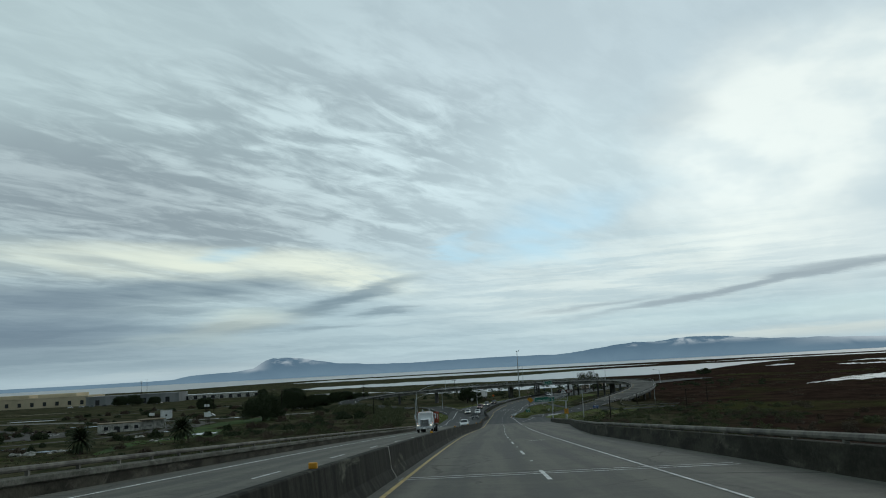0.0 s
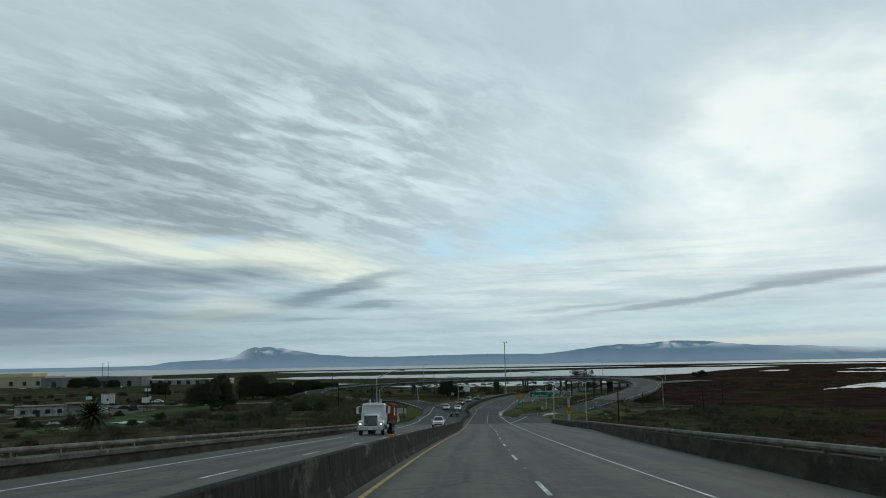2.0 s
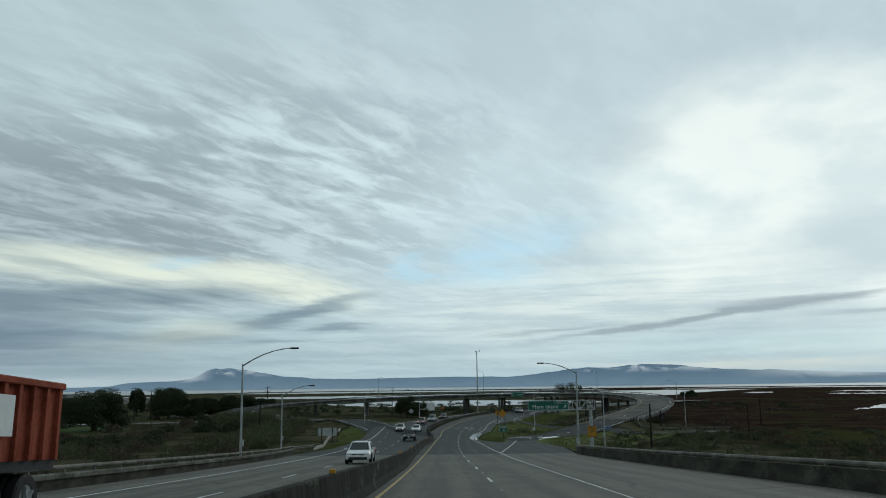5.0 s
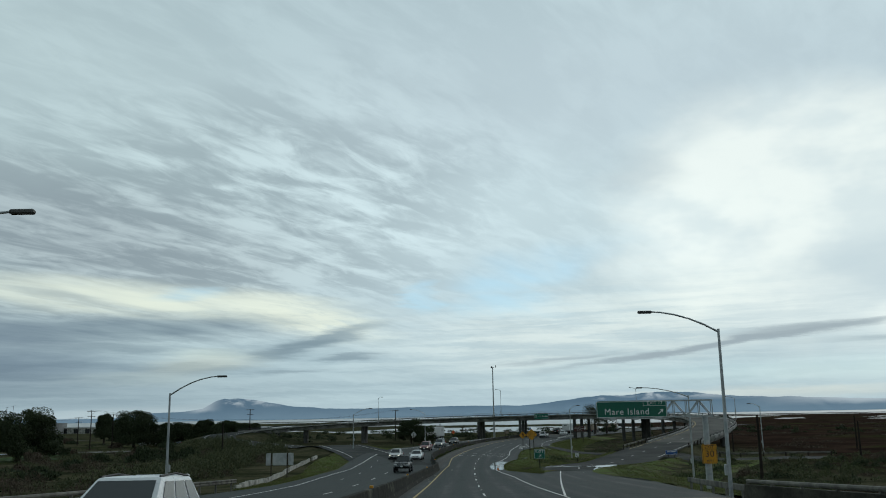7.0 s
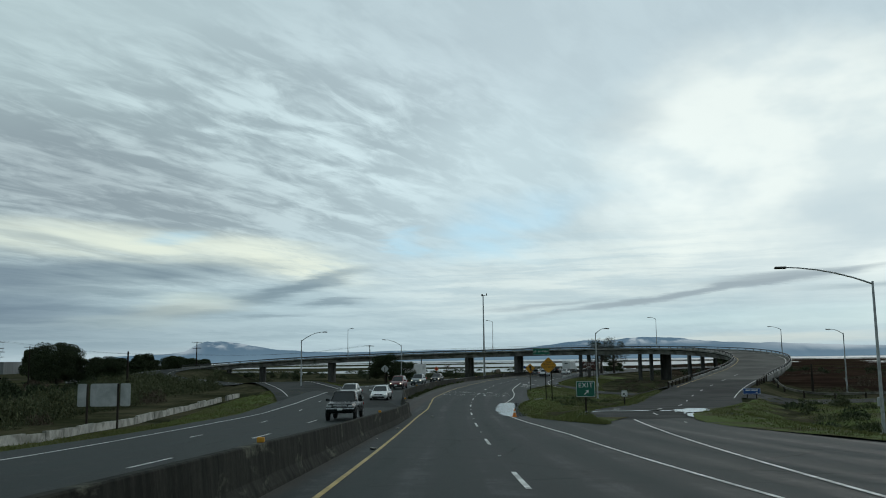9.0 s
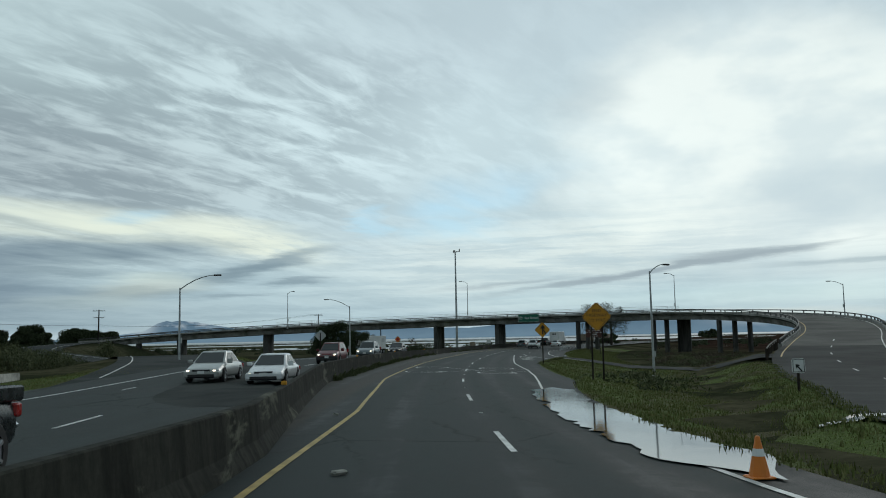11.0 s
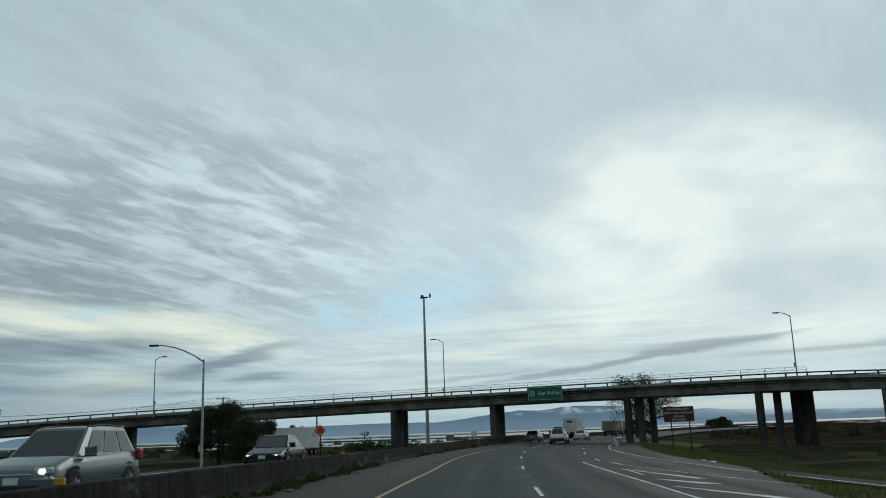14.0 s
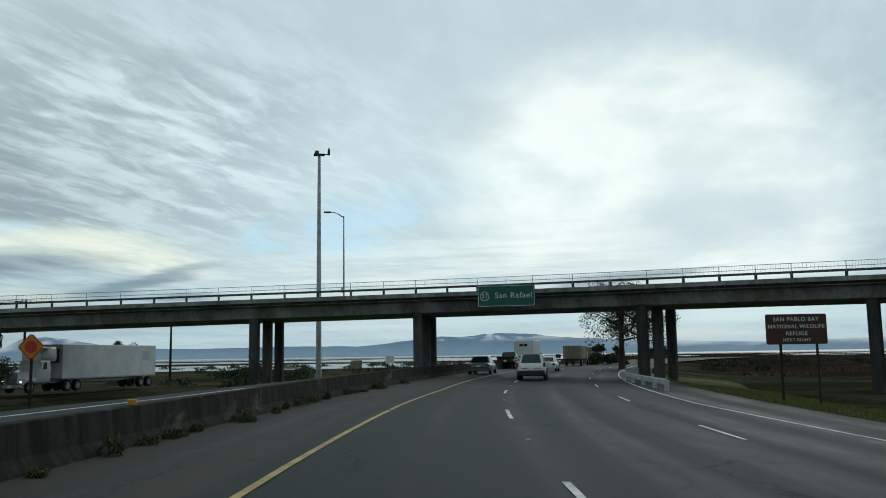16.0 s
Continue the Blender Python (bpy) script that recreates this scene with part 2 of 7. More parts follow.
FAR_EDGE = bend((90, -10.7), (225, -12.8), (240, -13.7), (253, -14.0), (262, -13.6), (278, -14.3), (300, -16.0), (318, -15.6), (335, -13.7), (346, -12.7), (353, -11.95), (362, -11.4), (384, -10.3))
FAR_WALL = bend((30, -12.6), (110, -13.4), (190, -15.5), (216, -17.6))
DASH, FAR_DASH = bend((360, 1.5), (379, 1.15), (390, 1.0)), bend((100, -7.2), (225, -7.9), (262, -8.3), (295, -10.9), (318, -10.6), (346, -9.2), (384, -7.9))


# ---- materials ----
def material(name, build, rough=0.8, metal=0.0):
    m = bpy.data.materials.new(name)
    m.use_nodes = True
    net = Net(m.node_tree)
    shader = m.node_tree.nodes["Principled BSDF"]
    shader.inputs["Roughness"].default_value, shader.inputs["Metallic"].default_value = rough, metal
    build(net, shader)
    return m


def bump(net, shader, height, strength=0.3, distance=0.02):
    n = net.node("ShaderNodeBump")
    n.inputs["Strength"].default_value, n.inputs["Distance"].default_value = strength, distance
    net.put(n.inputs["Height"], height)
    net.put(shader.inputs["Normal"], n.outputs[0])


def mottled(name, a, b, scale=1.0, fine_scale=20.0, rough=0.8, metal=0.0, grain=0.25, relief=0.3, depth=0.01, lo=0.35, hi=0.65, stretch=(1, 1, 1), gloss=0.1, vary=0.0, spec=0.3):
    """Two tones in patches, with finer grain over them."""

    def build(net, shader):
        v = net.vec("MULTIPLY", net.node("ShaderNodeTexCoord").outputs["Object"], stretch)
        big, small = net.noise(v, scale, 5.0, 0.6, 0.4), net.noise(v, fine_scale, 4.0, 0.65)
        f = net.span(big, lo, hi)
        colour = net.mix(f, a, b)
        k = net.span(small, 0.25, 0.75, 1 - grain, 1 + grain, False)
        if vary:
            k = net.math("MULTIPLY", k, net.span(net.node("ShaderNodeObjectInfo").outputs["Random"], 0, 1, 1 - vary, 1 + vary, False))
        net.put(shader.inputs["Base Color"], net.vec("MULTIPLY", colour, net.join(k, k, k)))
        net.put(shader.inputs["Roughness"], net.span(small, 0.3, 0.7, rough - gloss, min(1.0, rough + gloss), False))
        shader.inputs["Specular IOR Level"].default_value = spec if rough < 0.7 else 0.08
        if relief:
            bump(net, shader, net.math("ADD", small, net.math("MULTIPLY", big, 0.6)), relief, depth)

    return material(name, build, rough, metal)


def glossy(name, colour, rough=0.3, metal=0.0, coat=0.0, dirt=0.12):
    def build(net, shader):
        v = net.node("ShaderNodeTexCoord").outputs["Object"]
        k = net.span(net.noise(v, 3.0, 5.0, 0.6), 0.3, 0.75, 1.0, 1.0 - dirt, False)
        net.put(shader.inputs["Base Color"], net.vec("MULTIPLY", (*colour,), net.join(k, k, k)))
        net.put(shader.inputs["Roughness"], net.span(net.noise(v, 9.0, 3.0), 0.3, 0.7, rough, min(1.0, rough + 0.12), False))
        shader.inputs["Coat Weight"].default_value = coat
        shader.inputs["Coat Roughness"].default_value = 0.08

    return material(name, build, rough, metal)


def road_mat(name, dark, pale, rough, spec, track, shoulder=None):
    """A road surface: fine grit, patches, long streaks and the polished tracks that wheels leave in each lane."""

    def build(net, shader):
        co = net.node("ShaderNodeTexCoord")
        v = co.outputs["Object"]
        along, across, _ = net.xyz(co.outputs["UV"])
        grit, patch = net.noise(v, 55.0, 3.0, 0.7), net.noise(v, 0.16, 5.0, 0.6, 0.5)
        streak = net.noise(net.join(net.math("MULTIPLY", along, 0.035), net.math("MULTIPLY", across, 1.6)), 1.0, 5.0, 0.6)
        tracks = net.math("SINE", net.math("ADD", net.math("MULTIPLY", across, 2 * math.pi / 1.8), 0.6))
        tone = net.math("ADD", net.math("MULTIPLY", streak, 0.6), net.math("MULTIPLY", patch, 0.4))
        tone = net.math("ADD", tone, net.math("MULTIPLY", tracks, track))
        wear = net.noise(v, 1.4, 6.0, 0.68, 0.8)
        tone = net.math("ADD", tone, net.math("MULTIPLY", net.math("SUBTRACT", wear, 0.5), 0.45))
        cell = net.node("ShaderNodeTexVoronoi", feature="DISTANCE_TO_EDGE")
        net.put(cell.inputs["Vector"], net.join(net.math("MULTIPLY", along, 0.13), net.math("ADD", net.math("MULTIPLY", across, 0.32), net.math("MULTIPLY", wear, 0.35))))
        cell.inputs["Scale"].default_value = 1.0
        crack = net.math("MULTIPLY", net.span(cell.outputs[0], 0.012, 0.003), net.span(patch, 0.42, 0.6))
        colour = net.mix(net.span(tone, 0.34, 0.66), dark, pale)
        if shoulder:
            # the unused strip beside the median keeps its grit and dust
            side = net.span(net.math("ADD", across, net.math("MULTIPLY", wear, 0.8)), -2.1, -2.7)
            colour = net.mix(side, colour, net.mix(net.span(tone, 0.34, 0.66), shoulder[0], shoulder[1]))
        k = net.span(grit, 0.25, 0.75, 0.6, 1.4, False)
        k = net.math("MULTIPLY", k, net.math("SUBTRACT", 1.0, net.math("MULTIPLY", crack, 0.55)))
        net.put(shader.inputs["Base Color"], net.vec("MULTIPLY", colour, net.join(k, k, k)))
        net.put(shader.inputs["Roughness"], net.span(tone, 0.3, 0.7, rough - 0.16, rough + 0.12, False))
        shader.inputs["Specular IOR Level"].default_value = spec
        bump(net, shader, net.math("ADD", grit, net.math("MULTIPLY", patch, 0.4)), 0.5, 0.006)

    return material(name, build, rough)


ASPHALT = road_mat("asphalt", (0.018, 0.0232, 0.0229), (0.05, 0.059, 0.0585), 0.74, 0.085, 0.06)
LANE_ASPHALT = road_mat("lane_asphalt", (0.012, 0.0168, 0.0168), (0.039, 0.0485, 0.048), 0.72, 0.1, 0.1, ((0.031, 0.0298, 0.0265), (0.064, 0.0605, 0.054)))
SIDE_ASPHALT = mottled("side_road_asphalt", (0.016, 0.0195, 0.019), (0.04, 0.0445, 0.043), 0.2, 40, 0.85, relief=0.5, depth=0.006, grain=0.3)
DECK_CONCRETE = road_mat("deck_concrete", (0.064, 0.066, 0.056), (0.148, 0.146, 0.125), 0.78, 0.12, 0.07)
OLD_ASPHALT = mottled("shoulder_asphalt", (0.04, 0.039, 0.035), (0.075, 0.07, 0.062), 0.25, 45, 0.75, relief=0.5, depth=0.008, grain=0.3)
WALL_CONCRETE = mottled("barrier_concrete", (0.0135, 0.0155, 0.0105), (0.056, 0.061, 0.044), 0.9, 7, 0.9, relief=0.5, depth=0.015, grain=0.5, stretch=(1, 1, 0.7), lo=0.42, hi=0.78)


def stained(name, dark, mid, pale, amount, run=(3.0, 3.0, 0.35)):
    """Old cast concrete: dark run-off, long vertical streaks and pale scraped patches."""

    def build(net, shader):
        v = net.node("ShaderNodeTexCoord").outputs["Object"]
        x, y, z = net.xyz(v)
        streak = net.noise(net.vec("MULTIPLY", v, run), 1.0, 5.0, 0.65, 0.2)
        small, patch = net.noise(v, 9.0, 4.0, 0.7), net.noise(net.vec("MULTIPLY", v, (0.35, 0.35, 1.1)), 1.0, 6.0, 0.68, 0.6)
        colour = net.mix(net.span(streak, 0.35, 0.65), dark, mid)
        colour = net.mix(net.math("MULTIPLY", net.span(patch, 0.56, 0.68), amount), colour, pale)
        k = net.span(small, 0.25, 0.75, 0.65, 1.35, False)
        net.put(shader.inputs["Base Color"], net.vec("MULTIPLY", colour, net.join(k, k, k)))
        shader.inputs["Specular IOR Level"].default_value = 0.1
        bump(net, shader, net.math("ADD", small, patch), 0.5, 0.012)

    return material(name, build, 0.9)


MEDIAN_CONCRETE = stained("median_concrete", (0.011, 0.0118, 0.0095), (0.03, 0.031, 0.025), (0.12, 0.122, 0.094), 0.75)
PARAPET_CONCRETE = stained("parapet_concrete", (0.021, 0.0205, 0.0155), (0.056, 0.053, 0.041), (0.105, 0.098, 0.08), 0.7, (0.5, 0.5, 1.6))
COPING_CONCRETE = stained("coping_concrete", (0.075, 0.075, 0.062), (0.15, 0.15, 0.128), (0.24, 0.24, 0.21), 0.8, (0.6, 0.6, 2.0))
# darker copy of the bridge concrete: shade under the deck put into the colour
SHADED_CONCRETE = mottled("shaded_concrete", (0.045, 0.046, 0.043), (0.125, 0.125, 0.116), 0.5, 5, 0.9, relief=0.3, depth=0.01, grain=0.3, stretch=(1, 1, 0.25), lo=0.3, hi=0.7)
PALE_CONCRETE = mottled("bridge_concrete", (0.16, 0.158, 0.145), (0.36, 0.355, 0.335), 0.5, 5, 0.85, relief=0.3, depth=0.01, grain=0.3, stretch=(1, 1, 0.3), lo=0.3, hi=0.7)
WHITE_PAINT = mottled("white_road_paint", (0.34, 0.35, 0.34), (0.74, 0.75, 0.73), 1.6, 30, 0.6, relief=0.2, depth=0.003, grain=0.2)
YELLOW_PAINT = mottled("yellow_road_paint", (0.3, 0.22, 0.06), (0.5, 0.36, 0.11), 2.0, 30, 0.6, relief=0.2, depth=0.003, grain=0.2)
RAMP_GREY = mottled("ramp_concrete", (0.064, 0.065, 0.06), (0.115, 0.115, 0.106), 0.15, 30, 0.85, relief=0.3, depth=0.006, grain=0.25)
LAWN = mottled("lawn", (0.026, 0.05, 0.013), (0.05, 0.085, 0.02), 0.06, 6, 0.95, relief=1.0, depth=0.1, grain=0.45)
GALVANISED = mottled("galvanised_steel", (0.34, 0.36, 0.37), (0.48, 0.5, 0.5), 2.0, 20, 0.5, 0.6, relief=0.05, grain=0.15)
PIPE_STEEL = mottled("dull_pipe_steel", (0.1, 0.097, 0.085), (0.2, 0.19, 0.165), 1.0, 14, 0.75, 0.0, relief=0.05, grain=0.2)
DARK_STEEL = mottled("weathered_steel", (0.05, 0.052, 0.05), (0.1, 0.1, 0.095), 2.0, 20, 0.6, 0.3, relief=0.1, grain=0.2)
GRASS = mottled("grass", (0.075, 0.07, 0.03), (0.082, 0.118, 0.026), 0.22, 11, 0.95, relief=1.0, depth=0.1, grain=0.5, lo=0.42, hi=0.56)
BAY = material("silty_water", lambda net, sh: (net.put(sh.inputs["Base Color"], (0.3, 0.32, 0.33, 1)), bump(net, sh, net.noise(net.node("ShaderNodeTexCoord").outputs["Object"], 0.35, 3.0), 0.3, 0.3)), 0.32)
WATER = material("water", lambda net, sh: (net.put(sh.inputs["Base Color"], (0.05, 0.06, 0.062, 1)), bump(net, sh, net.noise(net.node("ShaderNodeTexCoord").outputs["Object"], 0.35, 3.0), 0.05, 0.1)), 0.06)


def ground_build(net, shader):
    v = net.node("ShaderNodeTexCoord").outputs["Object"]
    x, y, z = net.xyz(v)
    patch, mid, small = net.noise(v, 0.012, 5.0, 0.62, 0.6), net.noise(v, 0.09, 5.0, 0.65, 0.4), net.noise(v, 1.3, 4.0, 0.7)
    marsh = net.mix(net.span(mid, 0.35, 0.65), (0.021, 0.0135, 0.011), (0.044, 0.028, 0.021))
    weeds = net.mix(net.span(mid, 0.38, 0.62), (0.028, 0.032, 0.018), (0.075, 0.07, 0.044))
    side = net.span(net.math("ADD", net.math("SUBTRACT", x, net.math("MULTIPLY", y, 0.18)), net.math("MULTIPLY", patch, 60.0)), 45.0, 75.0)
    colour = net.mix(side, weeds, marsh)
    colour = net.mix(net.math("MULTIPLY", net.span(patch, 0.52, 0.66), 0.55), colour, (0.05, 0.062, 0.02))
    k = net.span(small, 0.25, 0.75, 0.6, 1.4, False)
    net.put(shader.inputs["Base Color"], net.vec("MULTIPLY", colour, net.join(k, k, k)))
    shader.inputs["Specular IOR Level"].default_value = 0.0
    bump(net, shader, net.math("ADD", small, mid), 0.5, 0.15)


GROUND = material("marsh_ground", ground_build, 1.0)


# ---- building tools ----
def mesh_of(name, bm, mats, smooth=False):
    data = bpy.data.meshes.new(name)
    bm.normal_update()
    bm.to_mesh(data)
    bm.free()
    for m in mats if isinstance(mats, (list, tuple)) else (mats,):
        data.materials.append(m)
    if smooth:
        data.polygons.foreach_set("use_smooth", [True] * len(data.polygons))
    return data


def part(name, bm, mats, parent, label="", smooth=False):
    ob = new(name, mesh_of(name, bm, mats, smooth))
    ob.parent = parent
    return tagged(ob, label) if label else ob


def thing(name, label, category, group="", at=None):
    ob = tagged(new(name), label, category, group)
    ob.empty_display_size = 0.2
    if at is not None:
        ob.matrix_basis = at
    return ob


def setting(name, bm, mats, label="", category="", smooth=False):
    ob = new(name, mesh_of(name, bm, mats, smooth))
    return tagged(ob, label, category, kind="structure")


def box(bm, x0, y0, z0, x1, y1, z1, bevel=0.0, m=None, index=0):
    r = bmesh.ops.create_cube(bm, size=1.0)
    vs = r["verts"]
    for v in vs:
        v.co = Vector((x0 + (v.co.x + 0.5) * (x1 - x0), y0 + (v.co.y + 0.5) * (y1 - y0), z0 + (v.co.z + 0.5) * (z1 - z0)))
    faces = list({f for v in vs for f in v.link_faces})
    if bevel:
        out = bmesh.ops.bevel(bm, geom=list({e for f in faces for e in f.edges}), offset=bevel, segments=1, affect="EDGES", profile=0.5)
        vs = list({v for f in out["faces"] for v in f.verts} | {v for v in vs if v.is_valid})
        faces = list({f for v in vs for f in v.link_faces})
    for f in faces:
        f.material_index = index
    if m is not None:
        bmesh.ops.transform(bm, matrix=m, verts=vs)
    return vs


def tube(bm, pts, radii, sides=8, cap=True, index=0):
    """A round bar through the points; one radius or one for each point."""
    pts = [Vector(p) for p in pts]
    radii = [radii] * len(pts) if isinstance(radii, (int, float)) else radii
    rings, ref = [], None
    for i, p in enumerate(pts):
        d = (pts[min(i + 1, len(pts) - 1)] - pts[max(i - 1, 0)]).normalized()
        if ref is None:
            ref = Vector((1, 0, 0)) if abs(d.x) < 0.9 else Vector((0, 1, 0))
        a = (ref - d * ref.dot(d)).normalized()
        ref, b = a, d.cross(a)
        rings.append([bm.verts.new(p + radii[i] * (a * math.cos(k * 2 * math.pi / sides) + b * math.sin(k * 2 * math.pi / sides))) for k in range(sides)])
    for r0, r1 in zip(rings, rings[1:]):
        for k in range(sides):
            bm.faces.new((r0[k], r0[(k + 1) % sides], r1[(k + 1) % sides], r1[k])).material_index = index
    if cap:
        bm.faces.new(rings[0][::-1]).material_index = index
        bm.faces.new(rings[-1]).material_index = index


def ribbon(bm, rows, closed=False, cap=False, index=0):
    """Quads between rows of points; closed joins the last point of a row to the first."""
    rings = [[bm.verts.new(p) for p in r] for r in rows]
    n = len(rings[0])
    for r0, r1 in zip(rings, rings[1:]):
        for k in range(n if closed else n - 1):
            bm.faces.new((r0[k], r0[(k + 1) % n], r1[(k + 1) % n], r1[k])).material_index = index
    if cap and closed:
        bm.faces.new(rings[0][::-1]).material_index = index
        bm.faces.new(rings[-1]).material_index = index


def stations(a, b, step=4.0):
    n = max(1, int(round((b - a) / step)))
    return [a + (b - a) * i / n for i in range(n + 1)]


def strip(bm, a, b, left, right, h=0.0, step=4.0, thick=0.0):
    """A piece of road surface between two lines; thick gives it sides that go down."""
    rows = []
    for s in stations(a, b, step):
        l, r = (left(s) if callable(left) else left), (right(s) if callable(right) else right)
        row = [on_road(s, l, h), on_road(s, r, h)]
        if thick:
            row = [on_road(s, l, h - thick), *row, on_road(s, r, h - thick)]
        rows.append(row)
    ribbon(bm, rows)


def carriageway(name, a, b, left, right, mat, label, thick=0.0, step=3.0):
    """A road surface that carries (along, across) as its UV map, for tracks and streaks that follow the road."""
    verts, faces, uvs = [], [], []
    ss = stations(a, b, step)
    for s in ss:
        l, r = left(s), right(s)
        cols = [l + (r - l) * k / 6 for k in range(7)]
        row = [(on_road(s, u), (s, u)) for u in cols]
        if thick:
            row = [(on_road(s, l, -thick), (s, l)), *row, (on_road(s, r, -thick), (s, r))]
        verts += [tuple(q[0]) for q in row]
        uvs += [q[1] for q in row]
    n = len(verts) // len(ss)
    for i in range(len(ss) - 1):
        for k in range(n - 1):
            faces.append((i * n + k, i * n + k + 1, (i + 1) * n + k + 1, (i + 1) * n + k))
    data = bpy.data.meshes.new(name)
    data.from_pydata(verts, [], faces)
    layer = data.uv_layers.new(name="UVMap")
    for loop in data.loops:
        layer.data[loop.index].uv = uvs[loop.vertex_index]
    data.materials.append(mat)
    return tagged(new(name, data), label, "road", kind="structure")


def profile_run(bm, a, b, u, profile, step=4.0, cap=True, h=0.0):
    """A bar of that cross-section [(across, up)...] along the road at u."""
    rows = [[on_road(s, (u(s) if callable(u) else u) + p, q + h) for p, q in profile] for s in stations(a, b, step)]
    ribbon(bm, rows, closed=True, cap=cap)


def polyline(pts, step=2.5):
    """Catmull-Rom through points, resampled: list of (place, forward)."""
    pts = [Vector(p) for p in pts]
    full = [pts[0] * 2 - pts[1], *pts, pts[-1] * 2 - pts[-2]]
    out = []
    for i in range(1, len(full) - 2):
        p0, p1, p2, p3 = full[i - 1:i + 3]
        n = max(2, int((p2 - p1).length / step))
        for k in range(n):
            t = k / n
            out.append(0.5 * ((2 * p1) + (p2 - p0) * t + (2 * p0 - 5 * p1 + 4 * p2 - p3) * t * t + (3 * p1 - p0 - 3 * p2 + p3) * t ** 3))
    out.append(pts[-1])
    return [(p, (out[min(i + 1, len(out) - 1)] - out[max(i - 1, 0)]).normalized()) for i, p in enumerate(out)]


def sweep(bm, line, profile, cap=True, closed=True):
    """A cross-section [(right, up)...] along a polyline."""
    rows = []
    for p, d in line:
        r = Vector((d.y, -d.x, 0)).normalized()
        rows.append([p + r * a + Vector((0, 0, q)) for a, q in profile])
    ribbon(bm, rows, closed=closed, cap=cap and closed)


def lane(bm, line, half, h=0.0):
    sweep(bm, line, [(-half, h), (half, h)], closed=False)


# exit road that climbs, turns left and crosses the freeway
RAMP = [(25.2, 204, 2.3), (30, 221, 1.45), (34.7, 238.5, 0.65), (38.8, 258, 0.12), (47.5, 275, -0.3), (54.8, 291, -0.3), (64.5, 309, 0.2), (75.5, 326, 1.1), (86.5, 342, 2.3), (95, 358, 3.6), (98.5, 373, 4.7), (97.5, 387, 5.5), (92, 397.5, 6.0), (83.5, 405.5, 6.15), (68, 416.5, 6.15), (42, 426.5, 5.75), (13.7, 433, 5.0), (-8, 436, 4.1), (-24, 433, 3.0), (-32, 423, 2.1), (-30, 408, 1.2), (-20, 389, 0.5), (-9.5, 369, 0.1), (0, 352, 0.2), (6.0, 337, 0.4), (9.8, 321, 0.5), (12.6, 304, 0.48), (14.8, 287, 0.36), (16.4, 270, 0.28)]
def plan_place(x, y):
    i = int(np.argmin((ROAD_X - x) ** 2 + (ROAD_Y - y) ** 2))
    return GRID[i], (x - ROAD_X[i]) * math.cos(HEADING[i]) + (y - ROAD_Y[i]) * math.sin(HEADING[i])


RAMP = [(x, y, on_road(*plan_place(x, y)).z - 0.012) if y < 262 and x > 20 else (x, y, on_road(*plan_place(x, y)).z - 0.04 if 4 < x < 18 and y < 340 else z) for x, y, z in RAMP]
ramp_line = polyline(RAMP, 2.5)
FIRST = next(i for i, (p, d) in enumerate(ramp_line) if p.y > 318)
LAST = next(i for i, (p, d) in enumerate(ramp_line) if p.x < -26)
RAMP_LOW = np.array([tuple(p) for p, d in ramp_line[4:FIRST + 1] + ramp_line[LAST:]])

# ---- ground, water and far hills ----
LAND = -1.25


ON_LEFT = bend((196, -16.2), (225, -14.9), (253, -15.6), (262, -15.2), (300, -18.2), (318, -17.2), (335, -15.0), (346, -13.9), (362, -12.5), (384, -11.4))
ON_RIGHT = bend((196, 12.6), (229, 15.4), (246, 17.0), (252, 17.0), (252.5, 5.05), (258, 4.95), (263, 5.0), (268, 5.2), (274, 5.6), (280, 6.15), (285, 6.75), (290, 7.4), (320, 7.2), (326, 7.5), (340, 9.4), (350, 11.2), (365, 11.0), (420, 10.9))


def ground_height(x, y):
    """Low land, with verges that fall away gently from the road once it has come down to the plain."""
    i = int(np.argmin((ROAD_X[100:] - x) ** 2 + (ROAD_Y[100:] - y) ** 2)) + 100
    s = GRID[i]
    u = (x - ROAD_X[i]) * math.cos(HEADING[i]) + (y - ROAD_Y[i]) * math.sin(HEADING[i])
    z = LAND
    if 194 < s < 800:
        away = max(ON_LEFT(s) - u, u - ON_RIGHT(s), 0.0)
        lean = float(np.interp(s, [255, 300, 420, 500], [0.0, 0.03, 0.03, 0.0]))
        z = max(z, ROAD_Z[i] - lean * min(max(u, ON_LEFT(s)), ON_RIGHT(s)) - 0.1 - (0.02 if u < 0 and 212 < s < 330 else 0.11) * away - (0.5 if away > 0 and s < 205 else 0.0) - (0.04 if away == 0 else 0))
    if RAMP_LOW is not None:
        q = np.hypot(RAMP_LOW[:, 0] - x, RAMP_LOW[:, 1] - y)
        k = int(np.argmin(q))
        away = max(float(q[k]) - 6.0, 0.0)
        z = max(z, float(RAMP_LOW[k, 2]) - 0.07 - 0.3 * away)
        if away == 0:
            z = min(z, float(RAMP_LOW[k, 2]) - 0.07)
    return z + 0.05 * noise.noise(Vector((x * 0.15, y * 0.15, 0))) - 0.05


